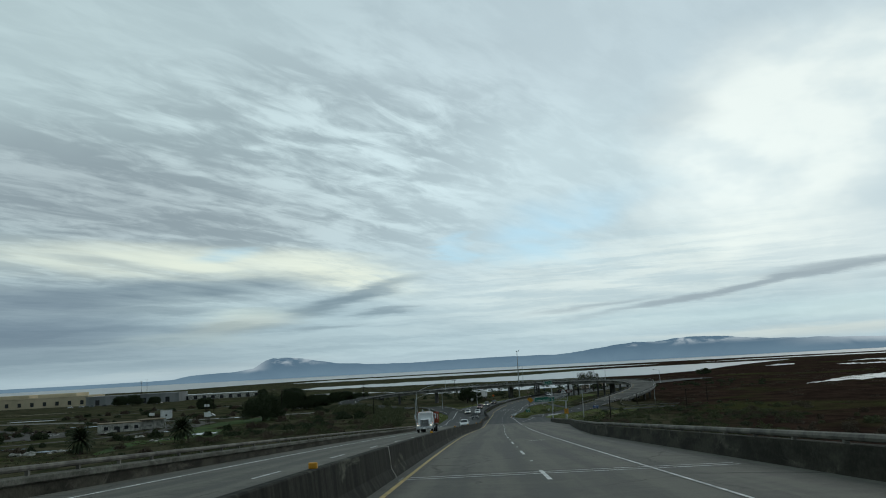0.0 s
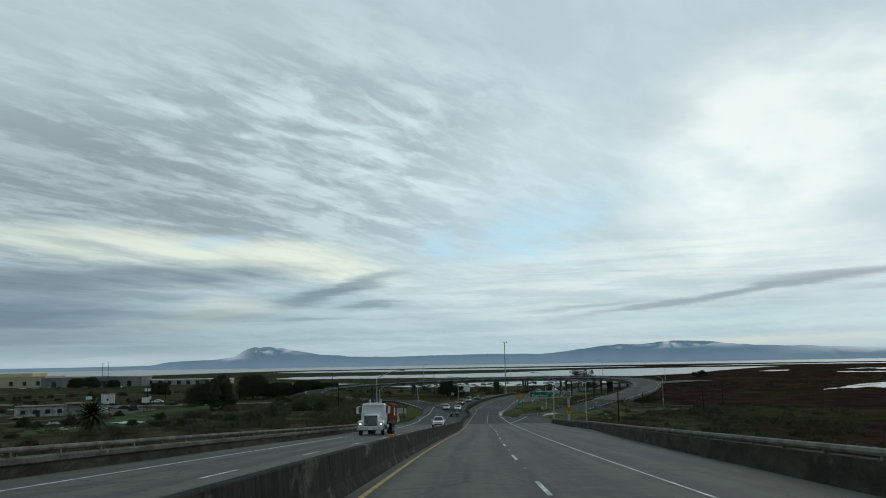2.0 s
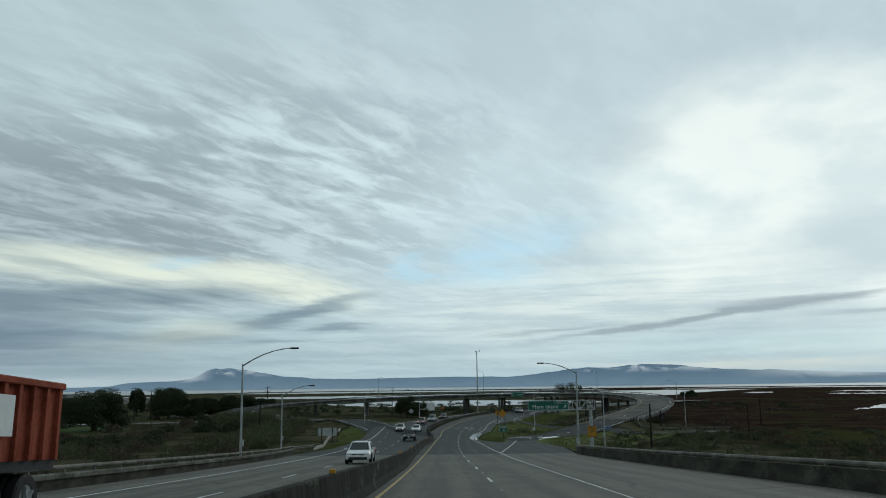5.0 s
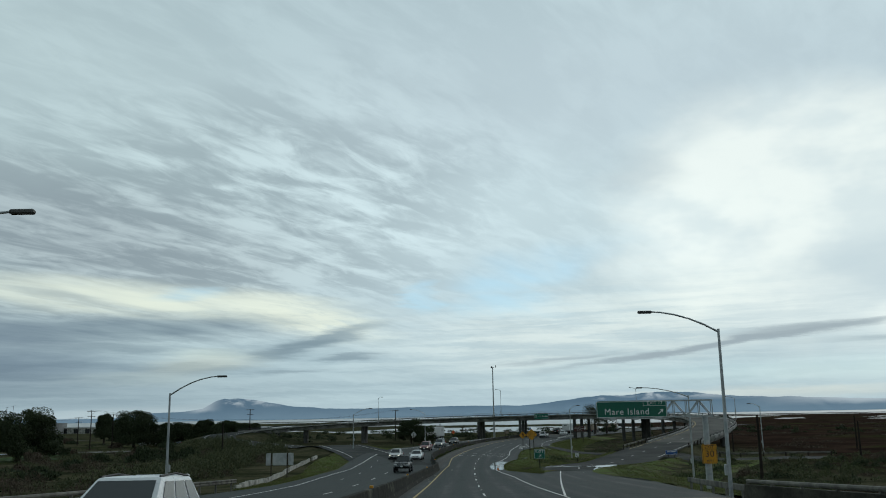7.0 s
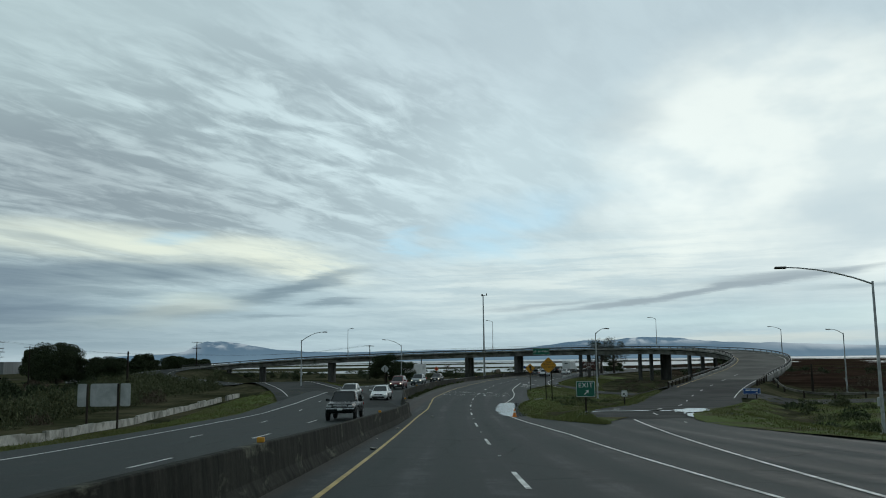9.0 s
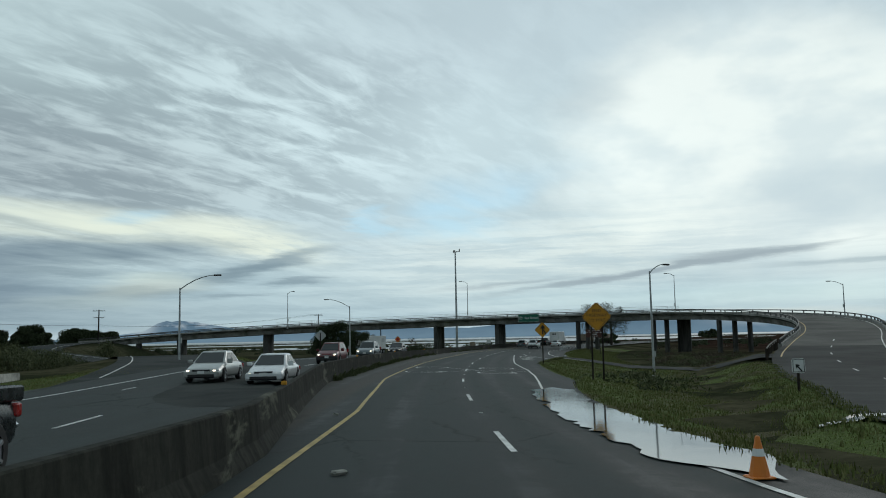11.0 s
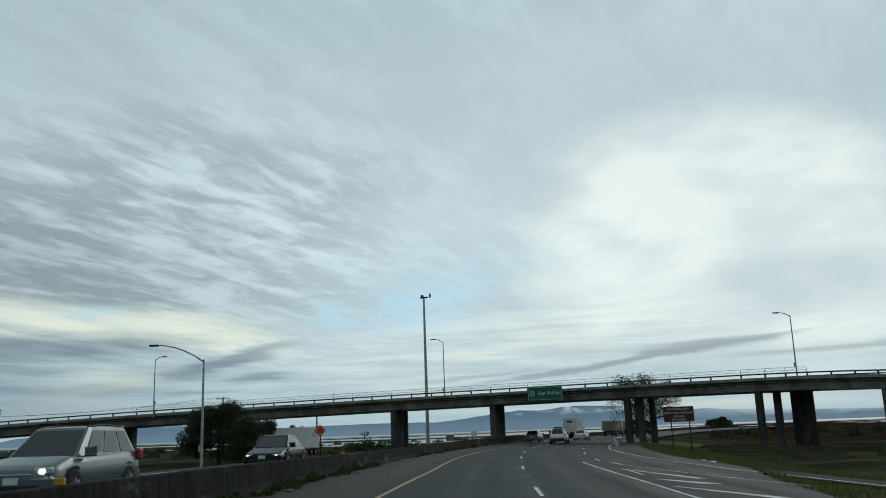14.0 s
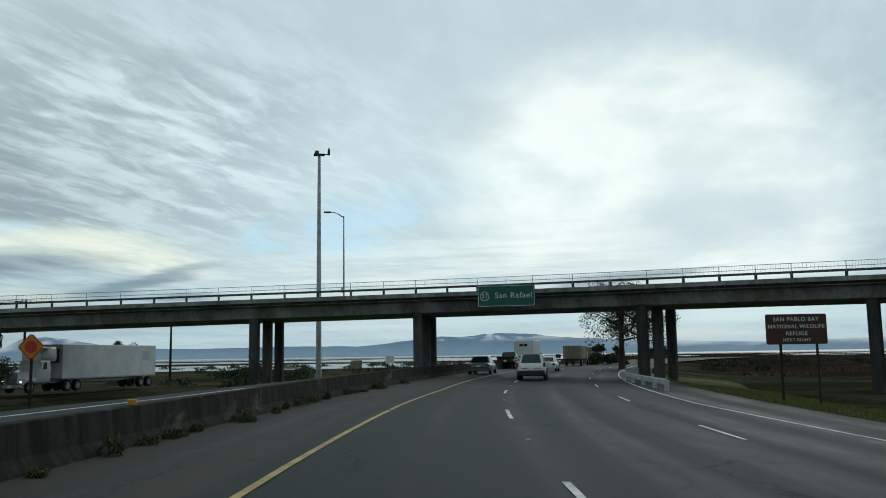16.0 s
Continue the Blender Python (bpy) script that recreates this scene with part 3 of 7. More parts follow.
bm = bmesh.new()
near = [-60 + i * 4.0 for i in range(int(300 / 4) + 1)]
xs = sorted(set([-6000, -2500, -1200, -700, -450, -300, -220, -160, -110, -80] + near + [260, 300, 380, 500, 700, 1100, 2000, 6000]))
ys = sorted(set([-1500, -500, -200, -60, 0, 60, 120, 150] + [170 + i * 4.0 for i in range(90)] + [540, 570, 610, 660, 720, 800, 900, 1000, 1200, 1500, 2000, 3000, 4900]))
rows = []
for y in ys:
    rows.append([(x, y, ground_height(x, y) if -70 < x < 260 and 165 < y < 640 else LAND) for x in xs])
ribbon(bm, [r for r in rows])
ground = setting("ground", bm, GROUND, "dark marsh and weedy waste ground reaching the bay", "ground", smooth=True)


def pool(name, outline_seed, cx, cy, rx, ry, z, label, wobble=0.2, n=48, mat=None):
    """A flat sheet of standing water with an uneven shore."""
    bm = bmesh.new()
    vs = []
    for k in range(n):
        a = 2 * math.pi * k / n
        q = 1 + wobble * noise.noise(Vector((math.cos(a) * 1.7, math.sin(a) * 1.7, outline_seed))) + 0.5 * wobble * noise.noise(Vector((math.cos(a) * 6, math.sin(a) * 6, outline_seed)))
        vs.append(bm.verts.new((cx + rx * q * math.cos(a), cy + ry * q * math.sin(a), z)))
    bm.faces.new(vs)
    return setting(name, bm, mat or WATER, label, "water")


def reach(name, seed, shores, z, label, rise=0.0, rough=0.03, mat=None):
    """A sheet of water across the view: (bearing, near shore, far shore) from a point on the bridge, with ragged shores."""
    bm = bmesh.new()
    rows = []
    turn_, near_, far_ = zip(*shores)
    for i in range(161):
        a = turn_[0] + (turn_[-1] - turn_[0]) * i / 160
        d = Vector((-math.sin(radians(a)), math.cos(radians(a)), 0))
        n0, f0 = float(np.interp(-a, [-q for q in turn_], near_)), float(np.interp(-a, [-q for q in turn_], far_))
        n0 *= 1 + rough * noise.noise(Vector((a * 0.9, seed, 0))) + 0.5 * rough * noise.noise(Vector((a * 3.7, seed, 2)))
        f0 = max(n0 + 0.3, f0 * (1 + rough * noise.noise(Vector((a * 0.8, seed, 5))) + 0.5 * rough * noise.noise(Vector((a * 4.1, seed, 8)))))
        eye = Vector((4.4, 55.0, z))
        rows.append([eye + d * n0, eye + d * f0 + Vector((0, 0, rise))])
    ribbon(bm, rows)
    return setting(name, bm, mat or BAY, label, "water")


reach("water_1", 1.0, [(48, 2200, 4560), (21, 1950, 4560), (16, 1800, 4560), (12, 2150, 4560), (7, 2650, 4560), (1.6, 2750, 4560), (-4, 2850, 4560), (-20, 3000, 4560), (-34, 3000, 4560), (-56, 2600, 4560)], LAND + 0.4, "grey open bay in front of the hills", 6.5, 0.015)
reach("water_2", 2.0, [(8.5, 1900, 1920), (6, 1800, 2200), (0, 1740, 2330), (-9, 1830, 2250), (-15.5, 2080, 2200), (-16.5, 2150, 2160)], LAND + 0.1, "pale slough between dark levees")
reach("water_3", 3.0, [(8.2, 1000, 1010), (6.6, 930, 1120), (0, 900, 1150), (-7, 850, 1230), (-12, 815, 1500), (-16, 810, 1600), (-19.5, 930, 1640), (-22, 1280, 1660), (-24.5, 1640, 1670)], LAND + 0.1, "wide pale flooded pond beyond the interchange")
reach("water_4", 4.0, [(-19, 2000, 2030), (-22, 2100, 2300), (-27, 2150, 2450), (-36, 2000, 2450), (-50, 1900, 2450)], LAND + 0.1, "long pale slough in the marsh")
reach("water_5", 5.0, [(-27.3, 415, 418), (-28.3, 425, 452), (-30, 450, 520), (-32, 455, 560), (-36, 450, 540), (-39, 470, 475)], LAND + 0.1, "shallow pond in the marsh", 0.0, 0.06)
reach("water_6", 6.0, [(-27.6, 950, 960), (-29, 900, 960), (-31, 890, 940), (-35, 860, 960), (-40, 880, 890)], LAND + 0.1, "shallow pond in the marsh", 0.0, 0.08)
reach("water_7", 7.0, [(-23.3, 1030, 1040), (-24.1, 1000, 1120), (-25.1, 1080, 1130)], LAND + 0.1, "small pale pond in the marsh", 0.0, 0.05)
reach("water_8", 8.0, [(-28.0, 1150, 1160), (-30, 1130, 1240), (-34, 1150, 1300), (-40, 1200, 1210)], LAND + 0.1, "shallow pond in the marsh", 0.0, 0.08)
reach("water_9", 9.0, [(7.6, 700, 705), (5, 655, 690), (2.5, 640, 650), (1.0, 560, 600), (-2.2, 520, 690), (-6, 515, 700), (-10, 530, 690), (-13.5, 560, 640), (-15.5, 600, 605)], LAND + 0.1, "pale flooded flat beyond the overpass", 0.0, 0.03)

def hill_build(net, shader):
    """Far hills: the haze of kilometres of air is painted on as a pale blue glow."""
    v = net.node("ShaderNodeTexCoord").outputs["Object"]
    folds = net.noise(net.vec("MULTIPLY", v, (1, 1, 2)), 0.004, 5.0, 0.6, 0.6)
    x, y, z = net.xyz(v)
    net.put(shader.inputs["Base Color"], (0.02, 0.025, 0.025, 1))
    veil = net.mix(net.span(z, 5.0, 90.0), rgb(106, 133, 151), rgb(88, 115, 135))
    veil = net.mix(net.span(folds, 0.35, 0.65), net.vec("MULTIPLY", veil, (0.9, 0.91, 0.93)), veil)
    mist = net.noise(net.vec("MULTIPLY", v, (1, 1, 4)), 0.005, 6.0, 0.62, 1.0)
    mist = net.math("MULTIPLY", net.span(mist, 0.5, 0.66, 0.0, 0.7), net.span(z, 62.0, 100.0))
    # cloud on the far end of the range, painted into the hill's glow
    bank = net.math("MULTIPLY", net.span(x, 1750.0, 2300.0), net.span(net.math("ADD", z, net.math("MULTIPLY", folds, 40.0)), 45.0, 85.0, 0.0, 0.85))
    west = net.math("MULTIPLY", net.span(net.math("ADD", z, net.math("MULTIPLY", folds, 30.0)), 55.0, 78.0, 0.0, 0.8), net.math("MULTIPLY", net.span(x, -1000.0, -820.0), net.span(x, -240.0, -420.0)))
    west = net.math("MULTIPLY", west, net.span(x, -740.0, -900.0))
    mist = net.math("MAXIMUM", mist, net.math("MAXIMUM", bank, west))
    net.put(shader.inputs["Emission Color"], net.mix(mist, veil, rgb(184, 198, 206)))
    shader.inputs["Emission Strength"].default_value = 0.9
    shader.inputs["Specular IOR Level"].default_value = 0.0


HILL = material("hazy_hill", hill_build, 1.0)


def ridge(name, skyline, reach, mat, label, rough=0.1):
    """A far range round the drive: skyline pairs of bearing (left is positive) and height in degrees."""
    bm = bmesh.new()
    rows = []
    bearing, height = [p[0] for p in skyline][::-1], [p[1] for p in skyline][::-1]
    for i in range(321):
        a = bearing[0] + (bearing[-1] - bearing[0]) * i / 320
        e = float(np.interp(a, bearing, height))
        e *= 1 + rough * noise.noise(Vector((a * 0.9, 3.1, reach * 0.01))) + 0.5 * rough * noise.noise(Vector((a * 3.1, 7.7, 0)))
        d = Vector((-math.sin(radians(a)), math.cos(radians(a)), 0))
        h = 12.4 + reach * math.tan(radians(max(e, 0.0)))
        knee = 0.5 + 0.22 * noise.noise(Vector((a * 1.4, 1.0, 0)))
        eye = Vector((4.4, 55, 0))
        rows.append([eye + d * (reach - 150) + Vector((0, 0, LAND)), eye + d * (reach - 110) + Vector((0, 0, LAND + (h - LAND) * knee)), eye + d * reach + Vector((0, 0, h)), eye + d * (reach + 30) + Vector((0, 0, LAND))])
    ribbon(bm, rows)
    return setting(name, bm, mat, label, "hill", smooth=True)


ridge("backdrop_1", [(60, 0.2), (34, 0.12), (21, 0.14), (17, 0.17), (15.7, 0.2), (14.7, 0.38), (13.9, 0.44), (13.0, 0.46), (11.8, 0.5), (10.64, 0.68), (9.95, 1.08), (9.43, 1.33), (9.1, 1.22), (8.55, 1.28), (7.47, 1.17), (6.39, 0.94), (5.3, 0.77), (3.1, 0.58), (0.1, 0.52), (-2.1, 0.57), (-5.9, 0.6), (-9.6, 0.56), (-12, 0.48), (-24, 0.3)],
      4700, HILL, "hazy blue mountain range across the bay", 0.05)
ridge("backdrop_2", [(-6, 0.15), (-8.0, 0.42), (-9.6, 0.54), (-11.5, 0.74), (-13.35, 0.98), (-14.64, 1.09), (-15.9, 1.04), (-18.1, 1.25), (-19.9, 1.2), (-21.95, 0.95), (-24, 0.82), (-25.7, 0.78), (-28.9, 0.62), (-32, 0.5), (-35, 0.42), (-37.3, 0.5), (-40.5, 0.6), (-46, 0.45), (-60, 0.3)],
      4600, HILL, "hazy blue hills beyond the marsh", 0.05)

# ---- roads ----
carriageway("road_1", -200, 196, MEDIAN, RIGHT_WALL, DECK_CONCRETE, "grey concrete bridge deck, worn along the wheel tracks", 1.1)
carriageway("road_2", -200, 196, FAR_WALL, MEDIAN, DECK_CONCRETE, "grey concrete bridge deck of the oncoming lanes", 1.1)
carriageway("road_3", 196, 640, MEDIAN, ON_RIGHT, LANE_ASPHALT, "dark damp asphalt freeway lanes")
carriageway("road_4", 196, 640, ON_LEFT, MEDIAN, ASPHALT, "dark damp asphalt oncoming lanes")
bm = bmesh.new()
lane(bm, [q for q in ramp_line[:FIRST + 1] if q[0].y > 246], 4.9, 0.02)
setting("road_5", bm, SIDE_ASPHALT, "dark damp asphalt exit road", "road")
bm = bmesh.new()
lane(bm, ramp_line[LAST:], 5.0, 0.02)
setting("road_6", bm, SIDE_ASPHALT, "asphalt road that comes down from the overpass", "road")
# lane that leaves the exit road and joins the freeway
joining = polyline([(64.0, 302, 0), (60.6, 311, 0), (57.8, 320, 0), (55.6, 329, 0), (53.9, 337, 0), (*on_road(352, 10.2)[:2], 0), (*on_road(362, 8.8)[:2], 0)], 2.0)
JOIN = np.array([tuple(p) for p, d in joining])
bm = bmesh.new()
ribbon(bm, [[Vector((*(p + Vector((d.y, -d.x, 0)) * k)[:2], ground_height(*(p + Vector((d.y, -d.x, 0)) * k)[:2]) + 0.1)) for k in (-2.2, -1.1, 0, 1.1, 2.2)] for p, d in joining[:-5]])
setting("road_9", bm, SIDE_ASPHALT, "worn dark joining lane across the verge", "road")
bm = bmesh.new()
street = polyline([(54, 291, 0), (62, 292.5, 0), (72, 294, 0), (80, 294.6, 0), (90, 294, 0)], 2.0)
ribbon(bm, [[Vector((*(p + Vector((d.y, -d.x, 0)) * k)[:2], ground_height(*(p + Vector((d.y, -d.x, 0)) * k)[:2]) + 0.085)) for k in (-4.2, -2.1, 0, 2.1, 4.2)] for p, d in street])
setting("road_10", bm, SIDE_ASPHALT, "side street that crosses the foot of the ramp", "road")
# deck of the overpass with its girder
deck = ramp_line[FIRST:LAST + 1]
bm = bmesh.new()
sweep(bm, deck, [(-5.2, 0.0), (5.2, 0.0), (5.2, -0.26), (4.6, -0.36), (4.25, -1.15), (-4.25, -1.15), (-4.6, -0.36), (-5.2, -0.26)])
overpass = thing("overpass", "curving concrete ramp bridge with steel rails over the freeway", "bridge")
part("deck", bm, PALE_CONCRETE, overpass)
bm = bmesh.new()
lane(bm, deck, 4.75, 0.012)
part("roadway", bm, RAMP_GREY, overpass, "worn grey roadway")

# piers that carry the freeway bridge
for s0 in range(-110, 190, 30):
    for u0 in (MEDIAN(s0) - 4.6, MEDIAN(s0) + 4.9):
        q = on_road(s0, u0)
        bm = bmesh.new()
        box(bm, -1.6, -0.6, LAND - 0.5, 1.6, 0.6, q.z - 1.0, 0.15, pose(q.x, q.y, 0, 0, 0, road_turn(s0)))
        setting("bridge_pier", bm, PALE_CONCRETE, "plain concrete pier below the freeway bridge", "bridge pier")

# ---- barriers ----
JERSEY = [(-0.27, 0.0), (0.27, 0.0), (0.25, 0.06), (0.14, 0.26), (0.09, 0.83), (0.07, 0.85), (-0.07, 0.85), (-0.09, 0.83), (-0.14, 0.26), (-0.25, 0.06)]
bm = bmesh.new()
MEDIAN_TALL = bend((268, 1.0), (285, 1.12), (310, 1.08), (338, 0.86), (352, 0.76), (372, 0.76), (400, 0.9))
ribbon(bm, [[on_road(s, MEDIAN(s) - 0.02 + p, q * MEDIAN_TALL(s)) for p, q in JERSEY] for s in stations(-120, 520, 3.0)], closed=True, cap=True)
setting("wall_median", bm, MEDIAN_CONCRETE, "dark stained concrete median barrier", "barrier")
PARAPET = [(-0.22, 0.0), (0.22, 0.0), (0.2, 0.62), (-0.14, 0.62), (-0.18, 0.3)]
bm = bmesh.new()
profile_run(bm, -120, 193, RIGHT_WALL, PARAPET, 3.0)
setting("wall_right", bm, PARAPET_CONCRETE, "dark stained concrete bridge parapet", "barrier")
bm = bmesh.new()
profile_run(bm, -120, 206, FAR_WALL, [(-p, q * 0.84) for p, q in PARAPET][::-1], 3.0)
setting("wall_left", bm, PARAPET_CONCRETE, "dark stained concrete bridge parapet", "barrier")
for u, a, b in ((RIGHT_WALL, -120, 193), (FAR_WALL, -120, 206)):
    bm = bmesh.new()
    tube(bm, [on_road(s, u(s), 0.76) for s in stations(a, b, 4)], 0.085, 8)
    for s in stations(a, b, 3.0):
        box(bm, -0.05, -0.06, 0.5, 0.05, 0.06, 0.72, m=Matrix.Translation(on_road(s, u(s))) @ pose(0, 0, 0, 0, 0, road_turn(s)))
    setting("trim_rail", bm, PIPE_STEEL, "round steel pipe rail on the parapet", "rail")
# coping paler than the wall: the highlight on its top edge is in the colour
bm = bmesh.new()
profile_run(bm, -120, 205.9, FAR_WALL, [(-0.24, 0.34), (0.2, 0.34), (0.25, 0.38), (0.25, 0.52), (0.19, 0.56), (-0.19, 0.56), (-0.24, 0.52)], 3.0)
setting("trim_coping", bm, COPING_CONCRETE, "pale weathered coping along the bridge parapet, its lit edge put into the colour", "barrier")

# ---- road markings ----
bm = bmesh.new()
strip(bm, -100, 520, lambda s: YELLOW(s) - 0.06, lambda s: YELLOW(s) + 0.06, 0.012, 3.0)
setting("trim_yellow_line", bm, YELLOW_PAINT, "yellow edge line", "road marking")
bm = bmesh.new()
strip(bm, -100, 356, lambda s: RIGHT_EDGE(s) - (0.055 if s > 190 else 0.04), lambda s: RIGHT_EDGE(s) + (0.055 if s > 190 else 0.04), 0.012, 3.0)
strip(bm, 330, 560, lambda s: MERGE_EDGE(s) - 0.05, lambda s: MERGE_EDGE(s) + 0.05, 0.012, 3.0)
strip(bm, -100, 520, lambda s: FAR_EDGE(s) - 0.07, lambda s: FAR_EDGE(s) + 0.07, 0.012, 3.0)
strip(bm, 200, 250, lambda s: 5.5 + (s - 200) * 0.104 - 0.06, lambda s: 5.5 + (s - 200) * 0.104 + 0.06, 0.014, 3.0)
setting("trim_white_lines", bm, WHITE_PAINT, "white edge lines", "road marking")
def dash_place(k):
    """Where the k-th dash of the lane line lies."""
    return float(np.interp(k, [-9, 0, 7, 15, 19, 24, 25, 40], [-100, 22.5, 117.2, 231.5, 288.6, 364.5, 379.2, 600]))


bm = bmesh.new()
for k in range(-8, 36):
    a = dash_place(k)
    strip(bm, a - 1.8, a + 1.8, lambda s: DASH(s) - 0.055, lambda s: DASH(s) + 0.055, 0.012, 1.2)
    strip(bm, a + 4.2, a + 7.8, lambda s: FAR_DASH(s) - 0.06, lambda s: FAR_DASH(s) + 0.06, 0.012, 1.2)
    if 236 < a + 8 < 300:
        strip(bm, a + 5.5, a + 7.5, lambda s: FAR_DASH(s) - 3.05, lambda s: FAR_DASH(s) - 2.95, 0.012, 1.2)
    if a > 340:
        strip(bm, a - 6.5, a - 2.9, 5.6, 5.7, 0.012, 1.2)
bm_lanes = bm
bm = bmesh.new()
for a, b, wide in (((355.8, 5.9), (352.5, 6.2), 0.12), ((352.1, 6.35), (344.2, 7.5), 0.05), ((344.2, 7.5), (336, 9.2), 0.05), ((347.7, 5.5), (340.1, 7.1), 0.2), ((339.9, 5.6), (337.2, 6.75), 0.3), ((336.0, 5.4), (331.6, 7.0), 0.2)):
    n = 6
    ribbon(bm, [[on_road(a[0] + (b[0] - a[0]) * k / n, a[1] + (b[1] - a[1]) * k / n - wide * (0.3 + 0.7 * k / n), 0.013), on_road(a[0] + (b[0] - a[0]) * k / n, a[1] + (b[1] - a[1]) * k / n + wide * (0.3 + 0.7 * k / n), 0.013)] for k in range(n + 1)])
setting("trim_gore_stripes", bm, WHITE_PAINT, "worn white stripes where the lane joins", "road marking")
bm = bm_lanes
setting("trim_lane_dashes", bm, WHITE_PAINT, "broken white lane lines", "road marking")

# ---- more materials ----
WOOD = mottled("weathered_pole_wood", (0.022, 0.018, 0.015), (0.055, 0.045, 0.036), 1.5, 14, 0.9, stretch=(1, 1, 0.15))
GREEN_SIGN = glossy("green_sign_sheet", (0.004, 0.12, 0.075), 0.45)
BROWN_SIGN = glossy("brown_sign_sheet", (0.065, 0.018, 0.012), 0.5)
YELLOW_SIGN = glossy("yellow_sign_sheet", (0.62, 0.28, 0.012), 0.45)
ORANGE_SIGN = glossy("orange_sign_sheet", (0.7, 0.2, 0.02), 0.45)
RED_SIGN = glossy("red_sign_sheet", (0.5, 0.03, 0.02), 0.45)
BLUE_SIGN = glossy("blue_sign_sheet", (0.015, 0.07, 0.25), 0.45)
WHITE_SHEET = glossy("white_sign_sheet", (0.75, 0.77, 0.76), 0.5)
BLACK_SHEET = glossy("black_sign_sheet", (0.012, 0.012, 0.012), 0.5)
SIGN_BACK = mottled("bare_aluminium", (0.36, 0.38, 0.38), (0.5, 0.52, 0.52), 1.2, 12, 0.55, 0.3, relief=0.05, grain=0.1)
RUBBER = glossy("tyre_rubber", (0.012, 0.012, 0.013), 0.75)
RIM = glossy("wheel_metal", (0.42, 0.43, 0.44), 0.35, 0.8)
GLASS = glossy("tinted_car_glass", (0.03, 0.035, 0.037), 0.06, 0.0, 0.0, 0.05)
GLASS.node_tree.nodes["Principled BSDF"].inputs["Specular IOR Level"].default_value = 0.5
BLACK_TRIM = glossy("black_plastic_trim", (0.015, 0.015, 0.016), 0.6)
CHROME = glossy("chrome", (0.6, 0.61, 0.62), 0.15, 1.0)
WHITE_CAR = glossy("white_car_paint", (0.72, 0.74, 0.75), 0.25, 0.0, 0.6)
GREY_CAR = glossy("grey_blue_car_paint", (0.11, 0.14, 0.15), 0.28, 0.3, 0.6)
DARK_CAR = glossy("black_green_car_paint", (0.006, 0.009, 0.009), 0.2, 0.0, 0.0)
DARK_CAR.node_tree.nodes["Principled BSDF"].inputs["Specular IOR Level"].default_value = 0.3
SILVER_CAR = glossy("silver_car_paint", (0.4, 0.41, 0.4), 0.28, 0.5, 0.6)
MAROON_CAR = glossy("dark_red_car_paint", (0.12, 0.008, 0.011), 0.3, 0.0, 0.1)
TAN_BOARD = mottled("weathered_tan_boards", (0.2, 0.16, 0.12), (0.32, 0.27, 0.21), 1.2, 12, 0.85, stretch=(1, 1, 0.2))
RUST_RED = mottled("rust_red_paint", (0.2, 0.045, 0.025), (0.32, 0.085, 0.05), 1.0, 10, 0.7, grain=0.3)
WHITE_PANEL = mottled("white_trailer_panel", (0.58, 0.6, 0.6), (0.72, 0.73, 0.72), 0.6, 6, 0.45, relief=0.03, grain=0.06)


def lamp_glow(name, colour, power):
    m = material(name, lambda net, sh: None, 0.3)
    sh = m.node_tree.nodes["Principled BSDF"]
    sh.inputs["Base Color"].default_value = (*colour, 1)
    sh.inputs["Emission Color"].default_value, sh.inputs["Emission Strength"].default_value = (*colour, 1), power
    return m


HEADLIGHT = lamp_glow("lit_headlight", (1.0, 0.92, 0.74), 1.8)
DULL_LIGHT = glossy("unlit_headlight", (0.5, 0.52, 0.52), 0.15)
TAIL_LIGHT = glossy("red_tail_light", (0.32, 0.015, 0.012), 0.2)
BRAKE_LIGHT = lamp_glow("lit_tail_light", (1.0, 0.08, 0.04), 0.9)
AMBER = lamp_glow("amber_marker", (0.8, 0.22, 0.03), 0.3)


def leaf_mat(name, a, b):
    def build(net, shader):
        r = net.node("ShaderNodeNewGeometry").outputs["Random Per Island"]
        net.put(shader.inputs["Base Color"], net.mix(r, a, b))
        shader.inputs["Specular IOR Level"].default_value = 0.15

    return material(name, build, 0.8)


DARK_LEAF = leaf_mat("dark_evergreen_leaf", (0.026, 0.036, 0.02), (0.06, 0.078, 0.036))
OLIVE_LEAF = leaf_mat("olive_leaf", (0.052, 0.064, 0.032), (0.115, 0.122, 0.06))
GUM_LEAF = leaf_mat("gum_leaf", (0.03, 0.036, 0.022), (0.08, 0.085, 0.05))
WEED_LEAF = leaf_mat("median_weed", (0.04, 0.054, 0.02), (0.1, 0.115, 0.05))
DRY_LEAF = leaf_mat("dry_brown_weed", (0.062, 0.05, 0.035), (0.115, 0.09, 0.064))
BLADE = leaf_mat("grass_blade", (0.085, 0.108, 0.028), (0.165, 0.165, 0.065))
BARK = mottled("bark", (0.04, 0.034, 0.028), (0.1, 0.085, 0.07), 2.0, 16, 0.9, stretch=(1, 1, 0.25))
rnd = random.Random(7)


def lettering(text, size, mat, parent, x, y, z, centre=True, spacing=1.1):
    """Raised letters on a face that looks along -y, as one mesh part."""
    curve = bpy.data.curves.new("lettering", "FONT")
    curve.body, curve.size, curve.extrude, curve.space_character = text, size, 0.006, spacing
    curve.align_x, curve.align_y = ("CENTER" if centre else "LEFT"), "CENTER"
    holder = new("lettering", curve)
    data = bpy.data.meshes.new_from_object(holder.evaluated_get(bpy.context.evaluated_depsgraph_get()))
    bpy.data.objects.remove(holder)
    data.materials.clear()
    data.materials.append(mat)
    data.transform(pose(x, y, z, 90, 0, 0))
    ob = new("lettering", data)
    ob.parent = parent
